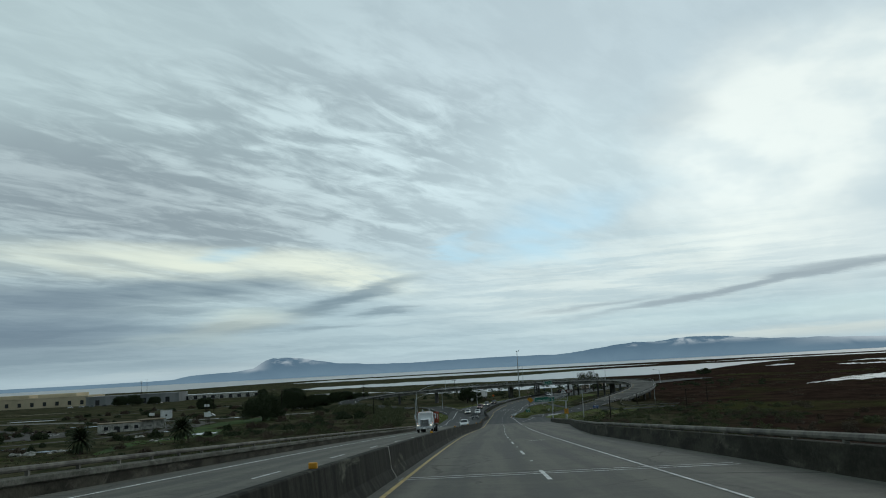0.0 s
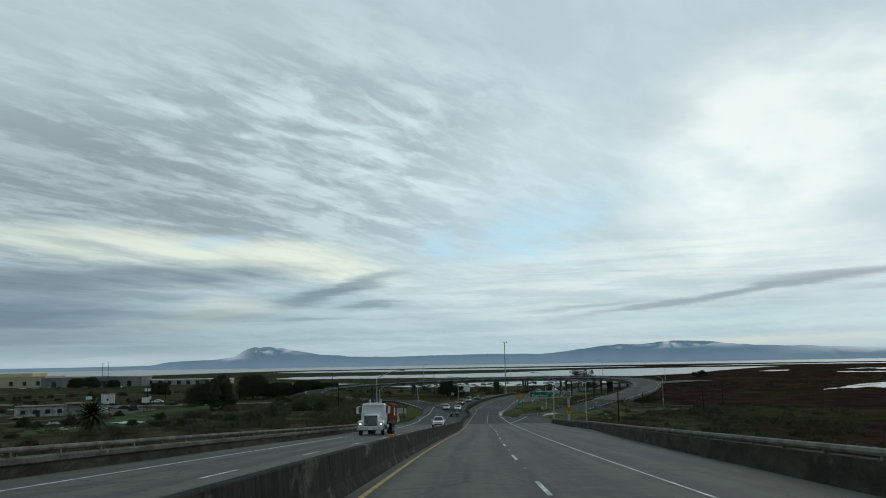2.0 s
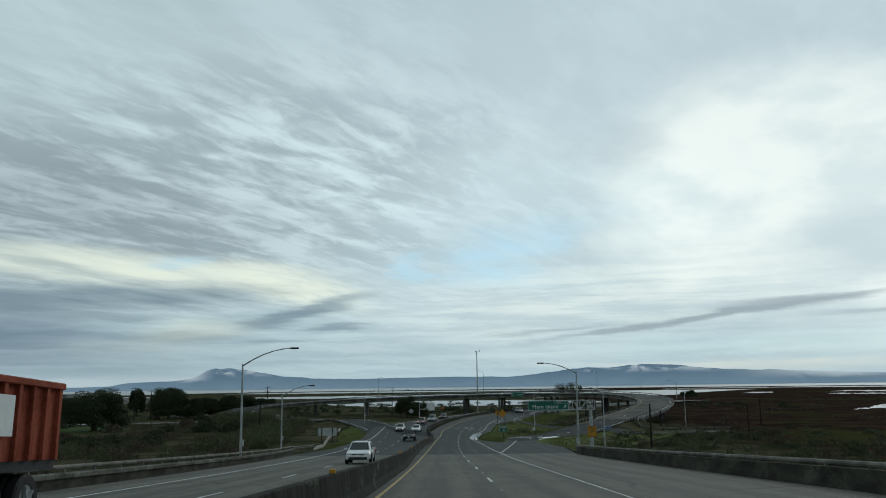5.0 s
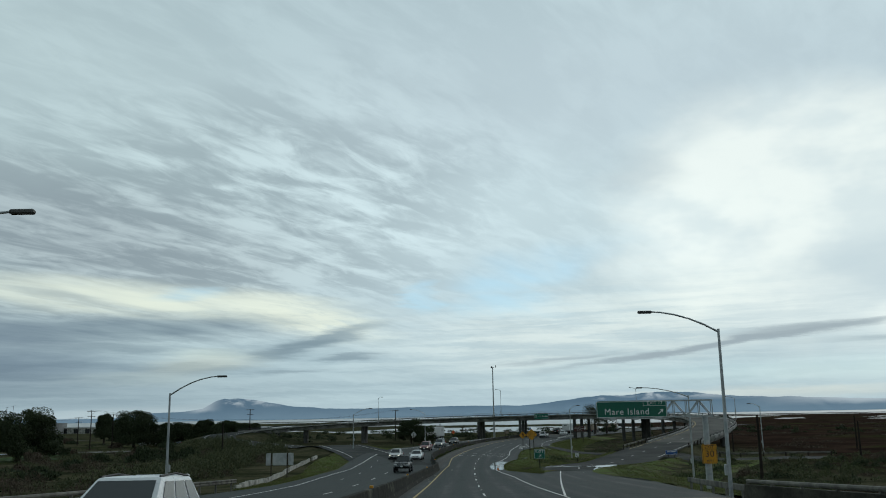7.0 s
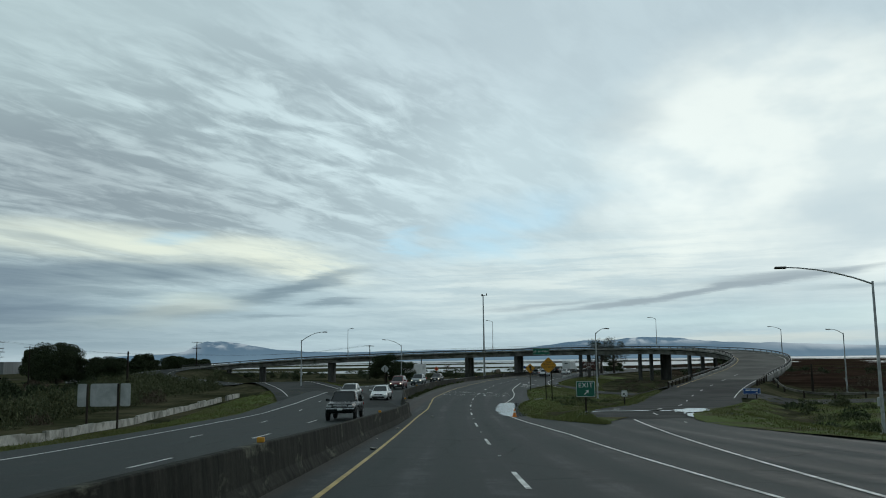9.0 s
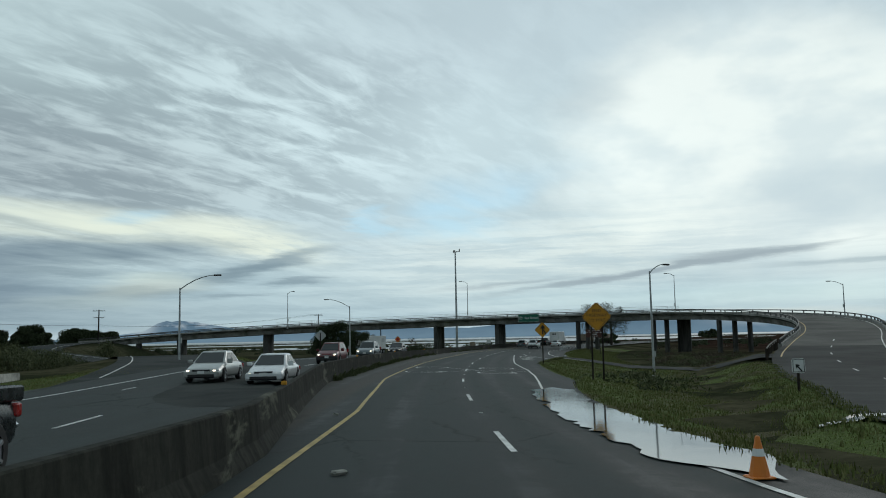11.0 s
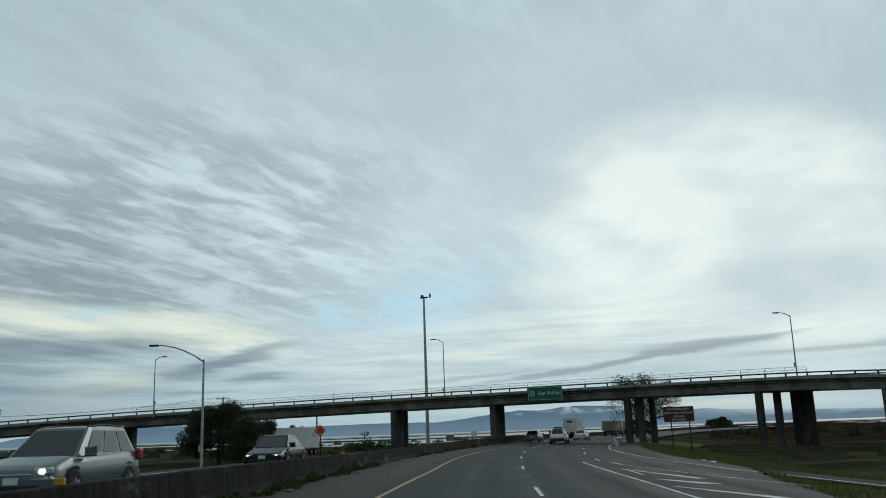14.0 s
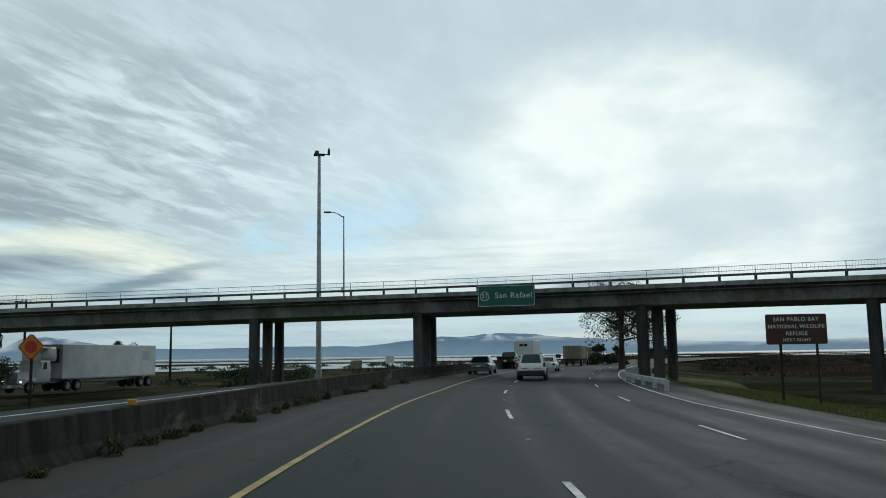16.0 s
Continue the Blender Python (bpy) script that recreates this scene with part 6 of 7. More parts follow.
    for k in range(5):
        bm = bmesh.new()
        box(bm, -0.8 + k * 0.4 - 0.04, f - 2.15, 2.76, -0.8 + k * 0.4 + 0.04, f - 2.07, 2.82, 0.015)
        part("roof_lamp", bm, AMBER, v)


dump = thing("dump_truck", "white heavy truck carrying a rust-red ribbed container", "truck", "traffic", drive(124.0, -9.5, True))
big_cab(dump, 4.6, WHITE_CAR)
bm = bmesh.new()
box(bm, -0.45, -5.0, 0.7, 0.45, 3.0, 1.05)
box(bm, -1.2, -5.0, 1.05, 1.2, 0.95, 1.25)
part("frame", bm, BLACK_TRIM, dump)
for x0, x1, ya, yb in ((-1.22, -1.14, -5.0, 0.9), (1.14, 1.22, -5.0, 0.9), (-1.22, 1.22, -5.0, -4.92), (-1.22, 1.22, 0.82, 0.9)):
    bm = bmesh.new()
    box(bm, x0, ya, 1.25, x1, yb, 2.7)
    part("container_side", bm, RUST_RED, dump, "rust-red container wall")
for s in (-1, 1):
    for k in range(11):
        bm = bmesh.new()
        y = -4.85 + k * 0.56
        box(bm, s * 1.22 - 0.02, y - 0.06, 1.25, s * 1.22 + s * 0.09 + 0.0, y + 0.06, 2.7) if s > 0 else box(bm, -1.31, y - 0.06, 1.25, -1.2, y + 0.06, 2.7)
        part("rib", bm, RUST_RED, dump)
    bm = bmesh.new()
    box(bm, min(s * 1.2, s * 1.34), -5.0, 2.66, max(s * 1.2, s * 1.34), 0.92, 2.8, 0.02)
    part("top_rail", bm, RUST_RED, dump)
    bm = bmesh.new()
    box(bm, s * 1.33 - 0.015, -2.9, 1.7, s * 1.33 + 0.015, -2.3, 2.45)
    part("notice", bm, WHITE_SHEET, dump, "white notice sheet")
    for y in (-2.6, -4.0):
        for x in (0.78, 1.06):
            wheel(dump, s * x, y, 0.5, 0.24)
    bm = bmesh.new()
    tube(bm, [(s * 0.5, 1.15, 1.2), (s * 0.5, 1.15, 3.2)], 0.07, 8)
    part("exhaust_stack", bm, CHROME, dump)
    bm = bmesh.new()
    tube(bm, [(s * 0.85, 0.2, 0.75), (s * 0.85, 1.9, 0.75)], 0.3, 12)
    part("fuel_tank", bm, CHROME, dump)

semi = thing("semi_truck", "white tractor truck pulling a long white box trailer", "truck", "traffic", pose(30.6, 437.0, gz(30.6, 437.0) + 0.3, 0, 0, 149))
big_cab(semi, 5.2, WHITE_CAR, 2.6)
bm = bmesh.new()
loft(bm, [(3.9, 1.15, 2.6, 3.85, 0.06), (4.9, 1.15, 2.7, 3.8, 0.08), (5.5, 1.05, 2.75, 3.3, 0.1)])
part("wind_deflector", bm, WHITE_CAR, semi)
bm = bmesh.new()
box(bm, -1.28, -10.4, 1.15, 1.28, 3.3, 4.1, 0.04)
trailer = part("trailer_box", bm, WHITE_PANEL, semi)
bm = bmesh.new()
box(bm, -1.0, 3.3, 2.5, 1.0, 3.75, 3.7, 0.1)
part("cooling_unit", bm, BLACK_TRIM, semi)
bm = bmesh.new()
box(bm, -1.29, -10.4, 1.08, 1.29, 3.3, 1.2)
box(bm, -0.5, -10.2, 0.75, 0.5, 6.5, 1.1)
part("frame", bm, GALVANISED, semi)
for s in (-1, 1):
    for y in (2.4, 1.1, -8.2, -9.5):
        wheel(semi, s * 1.0, y, 0.5, 0.42)
    bm = bmesh.new()
    box(bm, s * 1.282 - 0.008, -9.3, 2.6, s * 1.282 + 0.008, -8.2, 3.5)
    part("emblem", bm, SIGN_BACK, semi, "faded grey emblem")


# ---- plants ----
def leaves_mesh(name, pts, sizes, mat, seed, tall=1.0, wide=0.55):
    """Many small leaf sprays as one mesh: two crossed slivers at each point."""
    g = np.random.default_rng(seed)
    n = len(pts)
    a = g.normal(size=(n, 3))
    a /= np.linalg.norm(a, axis=1)[:, None]
    b = g.normal(size=(n, 3))
    b -= a * (a * b).sum(1)[:, None]
    b /= np.linalg.norm(b, axis=1)[:, None]
    s = np.asarray(sizes)[:, None]
    a, b = a * s, b * s * wide
    a[:, 2] *= tall
    verts = np.stack([pts - a, pts + b, pts + a, pts - b], 1).reshape(-1, 3)
    data = bpy.data.meshes.new(name)
    data.from_pydata(verts.tolist(), [], np.arange(4 * n).reshape(n, 4).tolist())
    data.materials.append(mat)
    return data


def tree(x, y, z, h, spread, mat, seed, label, category="tree", trunk=0.28, low=0.25, clumps=26, per=110, leaf=0.42, group="", flat=0.8, bark_r=None):
    g = np.random.default_rng(seed)
    ob = thing("tree", label, category, group, pose(x, y, z - 0.15))
    bm = bmesh.new()
    r = bark_r or h * 0.03
    bend_x, bend_y = g.normal(size=2) * h * 0.03
    spine = [Vector((bend_x * t * t, bend_y * t * t, h * 0.75 * t)) for t in (0, 0.25, 0.5, 0.75, 1)]
    tube(bm, spine, [r * 1.25, r, r * 0.75, r * 0.5, r * 0.2], 9)
    ends = []
    for k in range(clumps):
        t = low + (1 - low) * g.random()
        ang = 2 * math.pi * g.random()
        reach = spread * 0.5 * (0.35 + 0.65 * math.sqrt(g.random())) * (1.0 if t < 0.75 else 1.25 - t * 0.55)
        top = Vector((math.cos(ang) * reach, math.sin(ang) * reach, h * (t * flat + (1 - flat) * 0.9) * (1 - 0.06 * reach)))
        top.z = min(top.z, h * 0.94)
        if k < 12:
            base = spine[0].lerp(spine[-1], 0.25 + 0.5 * t)
            mid = base.lerp(top, 0.5) + Vector((0, 0, 0.1 * h * g.random()))
            tube(bm, [base, mid, top], [r * 0.45, r * 0.28, r * 0.1], 6)
        ends.append(top)
    part("trunk", bm, BARK, ob)
    balls = []
    for e in ends:
        q = g.normal(size=(per, 3))
        q *= np.minimum(1.0, 1.75 / np.linalg.norm(q, axis=1))[:, None]
        balls.append(np.array(e) + q * np.array([spread * 0.085, spread * 0.085, h * 0.06]) * (0.6 + 0.7 * g.random()))
    pts = np.concatenate(balls)
    pts = pts[pts[:, 2] > h * 0.06]
    crown = new("crown", leaves_mesh("crown", pts, leaf * (0.6 + 0.8 * g.random(len(pts))), mat, seed + 1))
    crown.parent = ob
    return ob


def zz(x, y):
    return gz(x, y) if -70 < x < 260 and 165 < y < 640 else LAND


for x, y, h, sp, sd in ((-60, 343, 13, 15, 11), (-61, 434, 13, 13, 12), (-49, 436, 8.5, 11, 13), (-40, 439, 7, 8, 14), (-28, 448, 6.5, 8, 18), (-36, 462, 8.5, 10, 19), (-227, 703, 11, 15, 20), (-239, 709, 9, 11, 21), (-212, 712, 7, 9, 22), (-84, 480, 11, 6, 23), (-120, 500, 8, 10, 24)):
    tree(x, y, zz(x, y), h, sp, DARK_LEAF, sd, "dark dense evergreen tree on the waste ground", group="dark evergreen trees", low=0.1, clumps=80, per=620 if y < 500 else 220, leaf=0.17 if y < 500 else 0.28)
tree(28.6, 405.0, gz(28.6, 405), 5.6, 5.2, DARK_LEAF, 38, "dark bush with bare twigs in front of the overpass", low=0.06, clumps=60, per=420, leaf=0.08)
tree(24.6, 411.0, gz(24.6, 411), 7.4, 7.2, DARK_LEAF, 31, "large dark bushy tree in front of the overpass", low=0.06, clumps=90, per=700, leaf=0.085)
tree(33.6, 450.0, gz(33.6, 450), 5.2, 3.0, OLIVE_LEAF, 32, "thin young tree beside the overpass", low=0.3, clumps=18, per=220, leaf=0.09, bark_r=0.07)
tree(87.0, 440, gz(87, 440), 11.5, 8.0, GUM_LEAF, 33, "tall sparse gum tree with bare limbs beyond the overpass", low=0.3, clumps=40, per=250, leaf=0.1, bark_r=0.34)
tree(92.5, 446, gz(92.5, 446), 11.0, 7.5, GUM_LEAF, 34, "tall sparse gum tree with bare limbs beyond the overpass", low=0.3, clumps=34, per=220, leaf=0.1, bark_r=0.3)
tree(236, 698, LAND, 6.5, 11, DARK_LEAF, 35, "dark windblown tree alone in the marsh", low=0.25, clumps=24, per=90, leaf=0.5)
tree(100, 470, LAND, 4.5, 5, DARK_LEAF, 36, "small dark tree beyond the ramp", clumps=18, per=80, leaf=0.3)
tree(50.5, 520, LAND, 4.2, 3.2, DRY_LEAF, 37, "bare winter tree beyond the road", clumps=16, per=8, leaf=0.2, bark_r=0.12)


def palm(x, y, h, seed):
    g = np.random.default_rng(seed)
    ob = thing("palm_tree", "short bushy palm with arching fronds", "palm tree", "palms", pose(x, y, zz(x, y) - 0.15))
    bm = bmesh.new()
    tube(bm, [(0, 0, 0), (0, 0, h * 0.45)], [0.6, 0.45], 10)
    part("trunk", bm, BARK, ob)
    for k in range(130):
        ang, lift = 2.399 * k, radians(-52 + 135 * (k / 129) ** 0.9)
        bm = bmesh.new()
        rows, wide = [], 0.3 + 0.16 * g.random()
        c, s = math.cos(ang), math.sin(ang)
        span_ = h * (0.5 + 0.07 * g.random())
        r, z, up = 0.2, h * 0.45, lift + 0.35
        for i in range(8):
            t = i / 7
            wd = wide * math.sin(math.pi * min(1, t * 0.85 + 0.12))
            rows.append([(c * r - s * wd, s * r + c * wd, z - 0.12), (c * r, s * r, z), (c * r + s * wd, s * r - c * wd, z - 0.12)])
            r, z, up = r + span_ / 7 * math.cos(up), max(0.3, z + span_ / 7 * math.sin(up)), up - 0.16
        ribbon(bm, rows)
        part("frond", bm, OLIVE_LEAF if k % 4 == 0 else DARK_LEAF, ob)
    return ob


palm(-64.1, 239.8, 7.5, 41)
palm(-86.0, 226.0, 7.5, 42)


def scrub(name, label, mat, places, seed, per=34, leaf=0.2, base=None):
    """Low bushes as one object: places are (x, y, radius, height)."""
    g = np.random.default_rng(seed)
    pts, sizes = [], []
    for x, y, r, h in places:
        n = int(per * max(1.0, r * h * 0.7))
        q = g.normal(size=(n, 3))
        q[:, 2] = np.abs(q[:, 2])
        q /= np.linalg.norm(q, axis=1)[:, None]
        lump = 0.8 + 0.2 * np.sin(q[:, 0] * 5 + x) * np.cos(q[:, 1] * 4 + y) + 0.1 * np.sin(q[:, 2] * 9 + x)
        q *= ((0.35 + 0.65 * np.sqrt(g.random(n))) * lump)[:, None] * np.array([r * 0.8, r * 0.8, h * 0.92])
        q[:, 2] += 0.08
        pts.append(q + np.array([x, y, (base or zz)(x, y) - 0.1]))
        sizes.append(leaf * (0.6 + 0.9 * g.random(n)) * min(1.8, 0.7 + 0.25 * h))
    data = leaves_mesh(name, np.concatenate(pts), np.concatenate(sizes), mat, seed, 1.5, 0.3)
    return tagged(new(name, data), label, "shrubs", kind="stuff")


g = np.random.default_rng(5)


def scatter(n, x0, x1, y0, y1, rmin, rmax, hmin, hmax, keep=lambda x, y: True):
    out = []
    while len(out) < n:
        x, y = x0 + (x1 - x0) * g.random(), y0 + (y1 - y0) * g.random()
        if keep(x, y):
            out.append((x, y, rmin + (rmax - rmin) * g.random(), hmin + (hmax - hmin) * g.random()))
    return out


def clear_of_roads(x, y, margin=2.0):
    if 290 < y < 300 and 52 < x < 135:
        return False
    s, u = locate(x, y)
    if s > 180 and ON_LEFT(s) - margin < u < ON_RIGHT(s) + margin:
        return False
    if s <= 196 and -16 < u < 15:
        return False
    return float(np.min(np.hypot(RAMP_ALL[:, 0] - x, RAMP_ALL[:, 1] - y))) > 7.0 + margin


RAMP_ALL = np.array([tuple(p) for p, d in ramp_line])
left_bank = scatter(240, -60, -3, 215, 350, 1.4, 3.2, 0.9, 2.3, lambda x, y: clear_of_roads(x, y, 6) and x < -4 + (y - 230) * 0.03)
hedge = [(x, y, 1.6 + 1.4 * g.random(), 1.5 + 1.3 * g.random()) for x, y in ((-5 - 9 * g.random() ** 1.3 - (6 if y > 352 else 0), y) for y in 240 + 125 * g.random(230)) if float(np.min(np.hypot(RAMP_ALL[:, 0] - x, RAMP_ALL[:, 1] - y))) > 6.5]
hedge += [(x, y, 2.0 + 1.2 * g.random(), 2.8 + 1.4 * g.random()) for x, y in ((-34 + 22 * g.random(), 366 + 30 * g.random()) for _ in range(110)) if float(np.min(np.hypot(RAMP_ALL[:, 0] - x, RAMP_ALL[:, 1] - y))) > 7.0]
scrub("scrub", "thick olive brush behind the low white wall", OLIVE_LEAF, hedge, 50, per=110, leaf=0.11)
scrub("scrub", "dense dark olive shrubs beside the oncoming lanes", OLIVE_LEAF, left_bank[:130], 51, per=190, leaf=0.1)
scrub("scrub", "brown dry shrubs beside the oncoming lanes", DRY_LEAF, left_bank[130:], 52, per=190, leaf=0.09)
waste = scatter(170, -190, -20, 190, 560, 1.5, 4.0, 0.8, 2.8, lambda x, y: clear_of_roads(x, y, 5))
rows_of = [(-34.5, 270, 5, 2.6), (-40, 275, 4, 2.0), (-28, 268, 4, 2.2), (-26, 311, 4.5, 3.0), (-20, 305, 3, 2.2), (-62, 288, 2.6, 2.8), (-46, 285, 4, 1.6), (-55, 262, 4.5, 1.6), (-48, 258, 5, 1.8), (-128, 300, 4, 3.2), (-136, 285, 5, 3.6), (-122, 312, 3, 2.6), (-150, 290, 4, 3), (-104, 300, 2, 1.6), (-21, 322, 3.2, 2.4), (-33, 296, 3.2, 1.8), (-30, 335, 4, 2.2), (-96, 365, 3, 1.5)]
scrub("scrub", "scattered dark bushes on the waste ground", DARK_LEAF, waste[:80] + rows_of, 53, per=260, leaf=0.2)
scrub("scrub", "scattered dry brown weeds on the waste ground", DRY_LEAF, waste[80:], 54, per=200, leaf=0.2)
tufts = scatter(900, -190, -16, 200, 420, 0.5, 1.7, 0.25, 0.8, lambda x, y: clear_of_roads(x, y, 5) and noise.noise(Vector((x * 0.03, y * 0.03, 4.0))) > 0.02 and not (-85 < x < -36 and 265 < y < 372))
scrub("scrub", "rank olive grass tufts on the waste ground", OLIVE_LEAF, tufts[:450], 64, per=60, leaf=0.17)
scrub("scrub", "dead brown tufts on the waste ground", DRY_LEAF, tufts[450:], 65, per=60, leaf=0.17)
under_bridge = scatter(110, -60, 0, 60, 215, 1.5, 3.5, 1.0, 3.5, lambda x, y: clear_of_roads(x, y, 3) and x < -16)
scrub("scrub", "dark bushes below the bridge", OLIVE_LEAF, under_bridge, 55, per=90, leaf=0.15)
right_bank = scatter(230, 28, 120, 60, 300, 1.2, 3.2, 0.6, 2.2, lambda x, y: clear_of_roads(x, y, 6))
scrub("scrub", "dark olive bushes between the freeway and the marsh", OLIVE_LEAF, right_bank[:110], 56, per=240, leaf=0.13)
scrub("scrub", "dry brown reeds between the freeway and the marsh", DRY_LEAF, right_bank[110:], 57, per=240, leaf=0.12)
near_wall = scatter(620, 24, 130, 110, 305, 0.9, 2.6, 0.35, 1.3, lambda x, y: clear_of_roads(x, y, 3) and x < 60 + 0.26 * (y - 110) + 30 * noise.noise(Vector((x * 0.02, y * 0.02, 9))))
scrub("scrub", "thick olive scrub beside the bridge", OLIVE_LEAF, near_wall[:330], 66, per=110, leaf=0.14)
scrub("scrub", "dark brambles beside the bridge", DARK_LEAF, near_wall[330:500], 67, per=130, leaf=0.15)
scrub("scrub", "straw-coloured tufts beside the bridge", WEED_LEAF, near_wall[500:], 68, per=90, leaf=0.13)
loop = scatter(130, 46, 92, 305, 405, 0.8, 2.2, 0.3, 1.1, lambda x, y: clear_of_roads(x, y, 4) and locate(x, y)[1] > 22)
scrub("scrub", "brown weeds inside the ramp's bend", DRY_LEAF, loop[:70], 58, per=160, leaf=0.09)
scrub("scrub", "olive shrubs inside the ramp's bend", OLIVE_LEAF, loop[70:], 59, per=160, leaf=0.09)
beyond = scatter(260, -80, 200, 440, 640, 1.5, 4.0, 0.8, 2.4, lambda x, y: clear_of_roads(x, y, 6))
scrub("scrub", "dark shrubs along the marsh edge beyond the overpass", DARK_LEAF, beyond, 60, per=50, leaf=0.22)
marsh = scatter(420, 100, 420, 150, 700, 2.5, 7.0, 0.4, 1.0, lambda x, y: clear_of_roads(x, y, 6))
scrub("marsh_plants", "low reddish brown marsh plants", DRY_LEAF, marsh, 61, per=40, leaf=0.25)


def surface(x, y):
    """The top of whatever lies at a place near the exit road: ground, freeway or ramp."""
    sa, ua = locate(x, y)
    q = min(ramp_line[:FIRST + 1], key=lambda q: (q[0].x - x) ** 2 + (q[0].y - y) ** 2)[0]
    return max(gz(x, y), on_road(sa, ua).z if ua < ON_RIGHT(sa) + 0.5 else -9, q.z + 0.02 if math.hypot(q.x - x, q.y - y) < 5.2 else -9)


def grass_run(name, label, a, b, u0, u1, count, seed, tall=0.11, keep=5.3):
    """Single blades of grass on the verge between two offsets from the road."""
    g = np.random.default_rng(seed)
    verts, faces = [], []
    while len(faces) < count:
        s = a + (b - a) * g.random()
        u = u0(s) + (u1(s) - u0(s)) * g.random()
        p = on_road(s, u)
        if u > 0 and (float(np.min(np.hypot(RAMP_ALL[:, 0] - p.x, RAMP_ALL[:, 1] - p.y))) < keep or float(np.min(np.hypot(JOIN[:, 0] - p.x, JOIN[:, 1] - p.y))) < 2.3):
            continue
        z = (p.z if 0 < u < 14 and 240 < s < 253.5 else (surface(p.x, p.y) if keep < 5 else gz(p.x, p.y))) + 0.02
        for k in range(4):
            h, ang, wd = tall * (0.4 + 0.9 * g.random()), 2 * math.pi * g.random(), 0.012 + 0.014 * g.random()
            x, y = p.x + 0.12 * g.normal(), p.y + 0.12 * g.normal()
            c, sn = math.cos(ang), math.sin(ang)
            n = len(verts)
            verts += [(x - c * wd, y - sn * wd, z), (x + c * wd, y + sn * wd, z), (x + 0.35 * h * sn, y - 0.35 * h * c, z + h)]
            faces.append((n, n + 1, n + 2))
    data = bpy.data.meshes.new(name)
    data.from_pydata(verts, [], faces)
    data.materials.append(BLADE)
    return tagged(new(name, data), label, "grass", kind="stuff")


def verge(name, a, b, u0, u1, label, raised=False):
    bm = bmesh.new()
    rows = []
    for s in stations(a, b, 2.0):
        row = []
        for k in range(9):
            u = u0(s) + (u1(s) - u0(s)) * k / 8
            p = on_road(s, u)
            row.append((p.x, p.y, (surface(p.x, p.y) if raised else (p.z if u > 0 and 240 < s < 253.5 else gz(p.x, p.y))) + 0.035 + (0.02 * noise.noise(p * 0.7))))
        rows.append(row)
    ribbon(bm, rows)
    return setting(name, bm, GRASS, label, "grass", smooth=True)


right_in, right_out = lambda s: (ON_RIGHT(s) if s > 252.5 else 5.1 + (252.5 - s) * 0.35) + 0.1, bend((244.3, 8.12), (247, 8.7), (252, 10.8), (262, 13.8), (280, 17.5), (300, 22.5), (312, 24.0), (335, 19.0), (420, 18.0))
left_in, left_out = lambda s: ON_LEFT(s) - 0.15, bend((222, -17.2), (258, -18.6), (272, -21.0), (290, -23.5), (315, -25.5), (345, -26), (420, -26))
verge("ground_verge_1", 244.4, 440, right_in, right_out, "short green grass on the island and verge")
verge("ground_verge_2", 222, 440, lambda s: left_out(s), left_in, "short green grass beside the oncoming lanes")
grass_run("grass", "short green grass on the verge", 244.6, 420, right_in, right_out, 110000, 71, keep=4.6)
grass_run("grass", "short green grass beside the oncoming lanes", 222, 420, left_out, left_in, 60000, 72)
weeds = [(*on_road(s, MEDIAN(s) + 0.32 + 0.3 * g.random() ** 2)[:2], 0.14 + 0.26 * g.random(), 0.1 + 0.36 * g.random() ** 2) for s in np.concatenate([286 + 44 * g.random(150), 330 + 22 * g.random(40), 362 + 40 * g.random(24)])]
scrub("weeds", "low weeds along the foot of the median barrier", WEED_LEAF, weeds, 73, per=170, leaf=0.055, base=lambda x, y: on_road(*locate(x, y)).z + 0.04)
right_side = bend((206, 14.9), (228, 14.8), (242, 13.8), (248, 14.0), (256, 16.0), (266, 20.0), (276, 24.5), (288, 29.5), (298, 33.0), (312, 40.0))
grass_run("grass", "grass beside the exit road", 207, 312, lambda s: right_side(s), lambda s: right_side(s) + 12, 52000, 74, keep=2.6)
verge("ground_verge_3", 207, 312, lambda s: right_side(s) - 0.3, lambda s: right_side(s) + 13, "rough green grass beside the exit road", True)


# ---- buildings and the waste ground on the left ----
STUCCO = mottled("beige_stucco", (0.42, 0.36, 0.25), (0.55, 0.47, 0.33), 0.05, 2, 0.9, relief=0.1, grain=0.08)
GREY_WALL = mottled("grey_metal_cladding", (0.16, 0.17, 0.17), (0.26, 0.27, 0.27), 0.05, 2, 0.8, relief=0.1, grain=0.12, stretch=(1, 1, 0.1))
OFF_WHITE = mottled("dirty_white_wall", (0.2, 0.2, 0.175), (0.5, 0.49, 0.45), 0.8, 5, 0.85, relief=0.15, grain=0.2)
ROOFING = mottled("tan_flat_roofing", (0.16, 0.13, 0.09), (0.26, 0.22, 0.16), 0.2, 4, 0.9, relief=0.2, grain=0.2)
DARK_OPENING = glossy("dark_window", (0.02, 0.022, 0.024), 0.15)


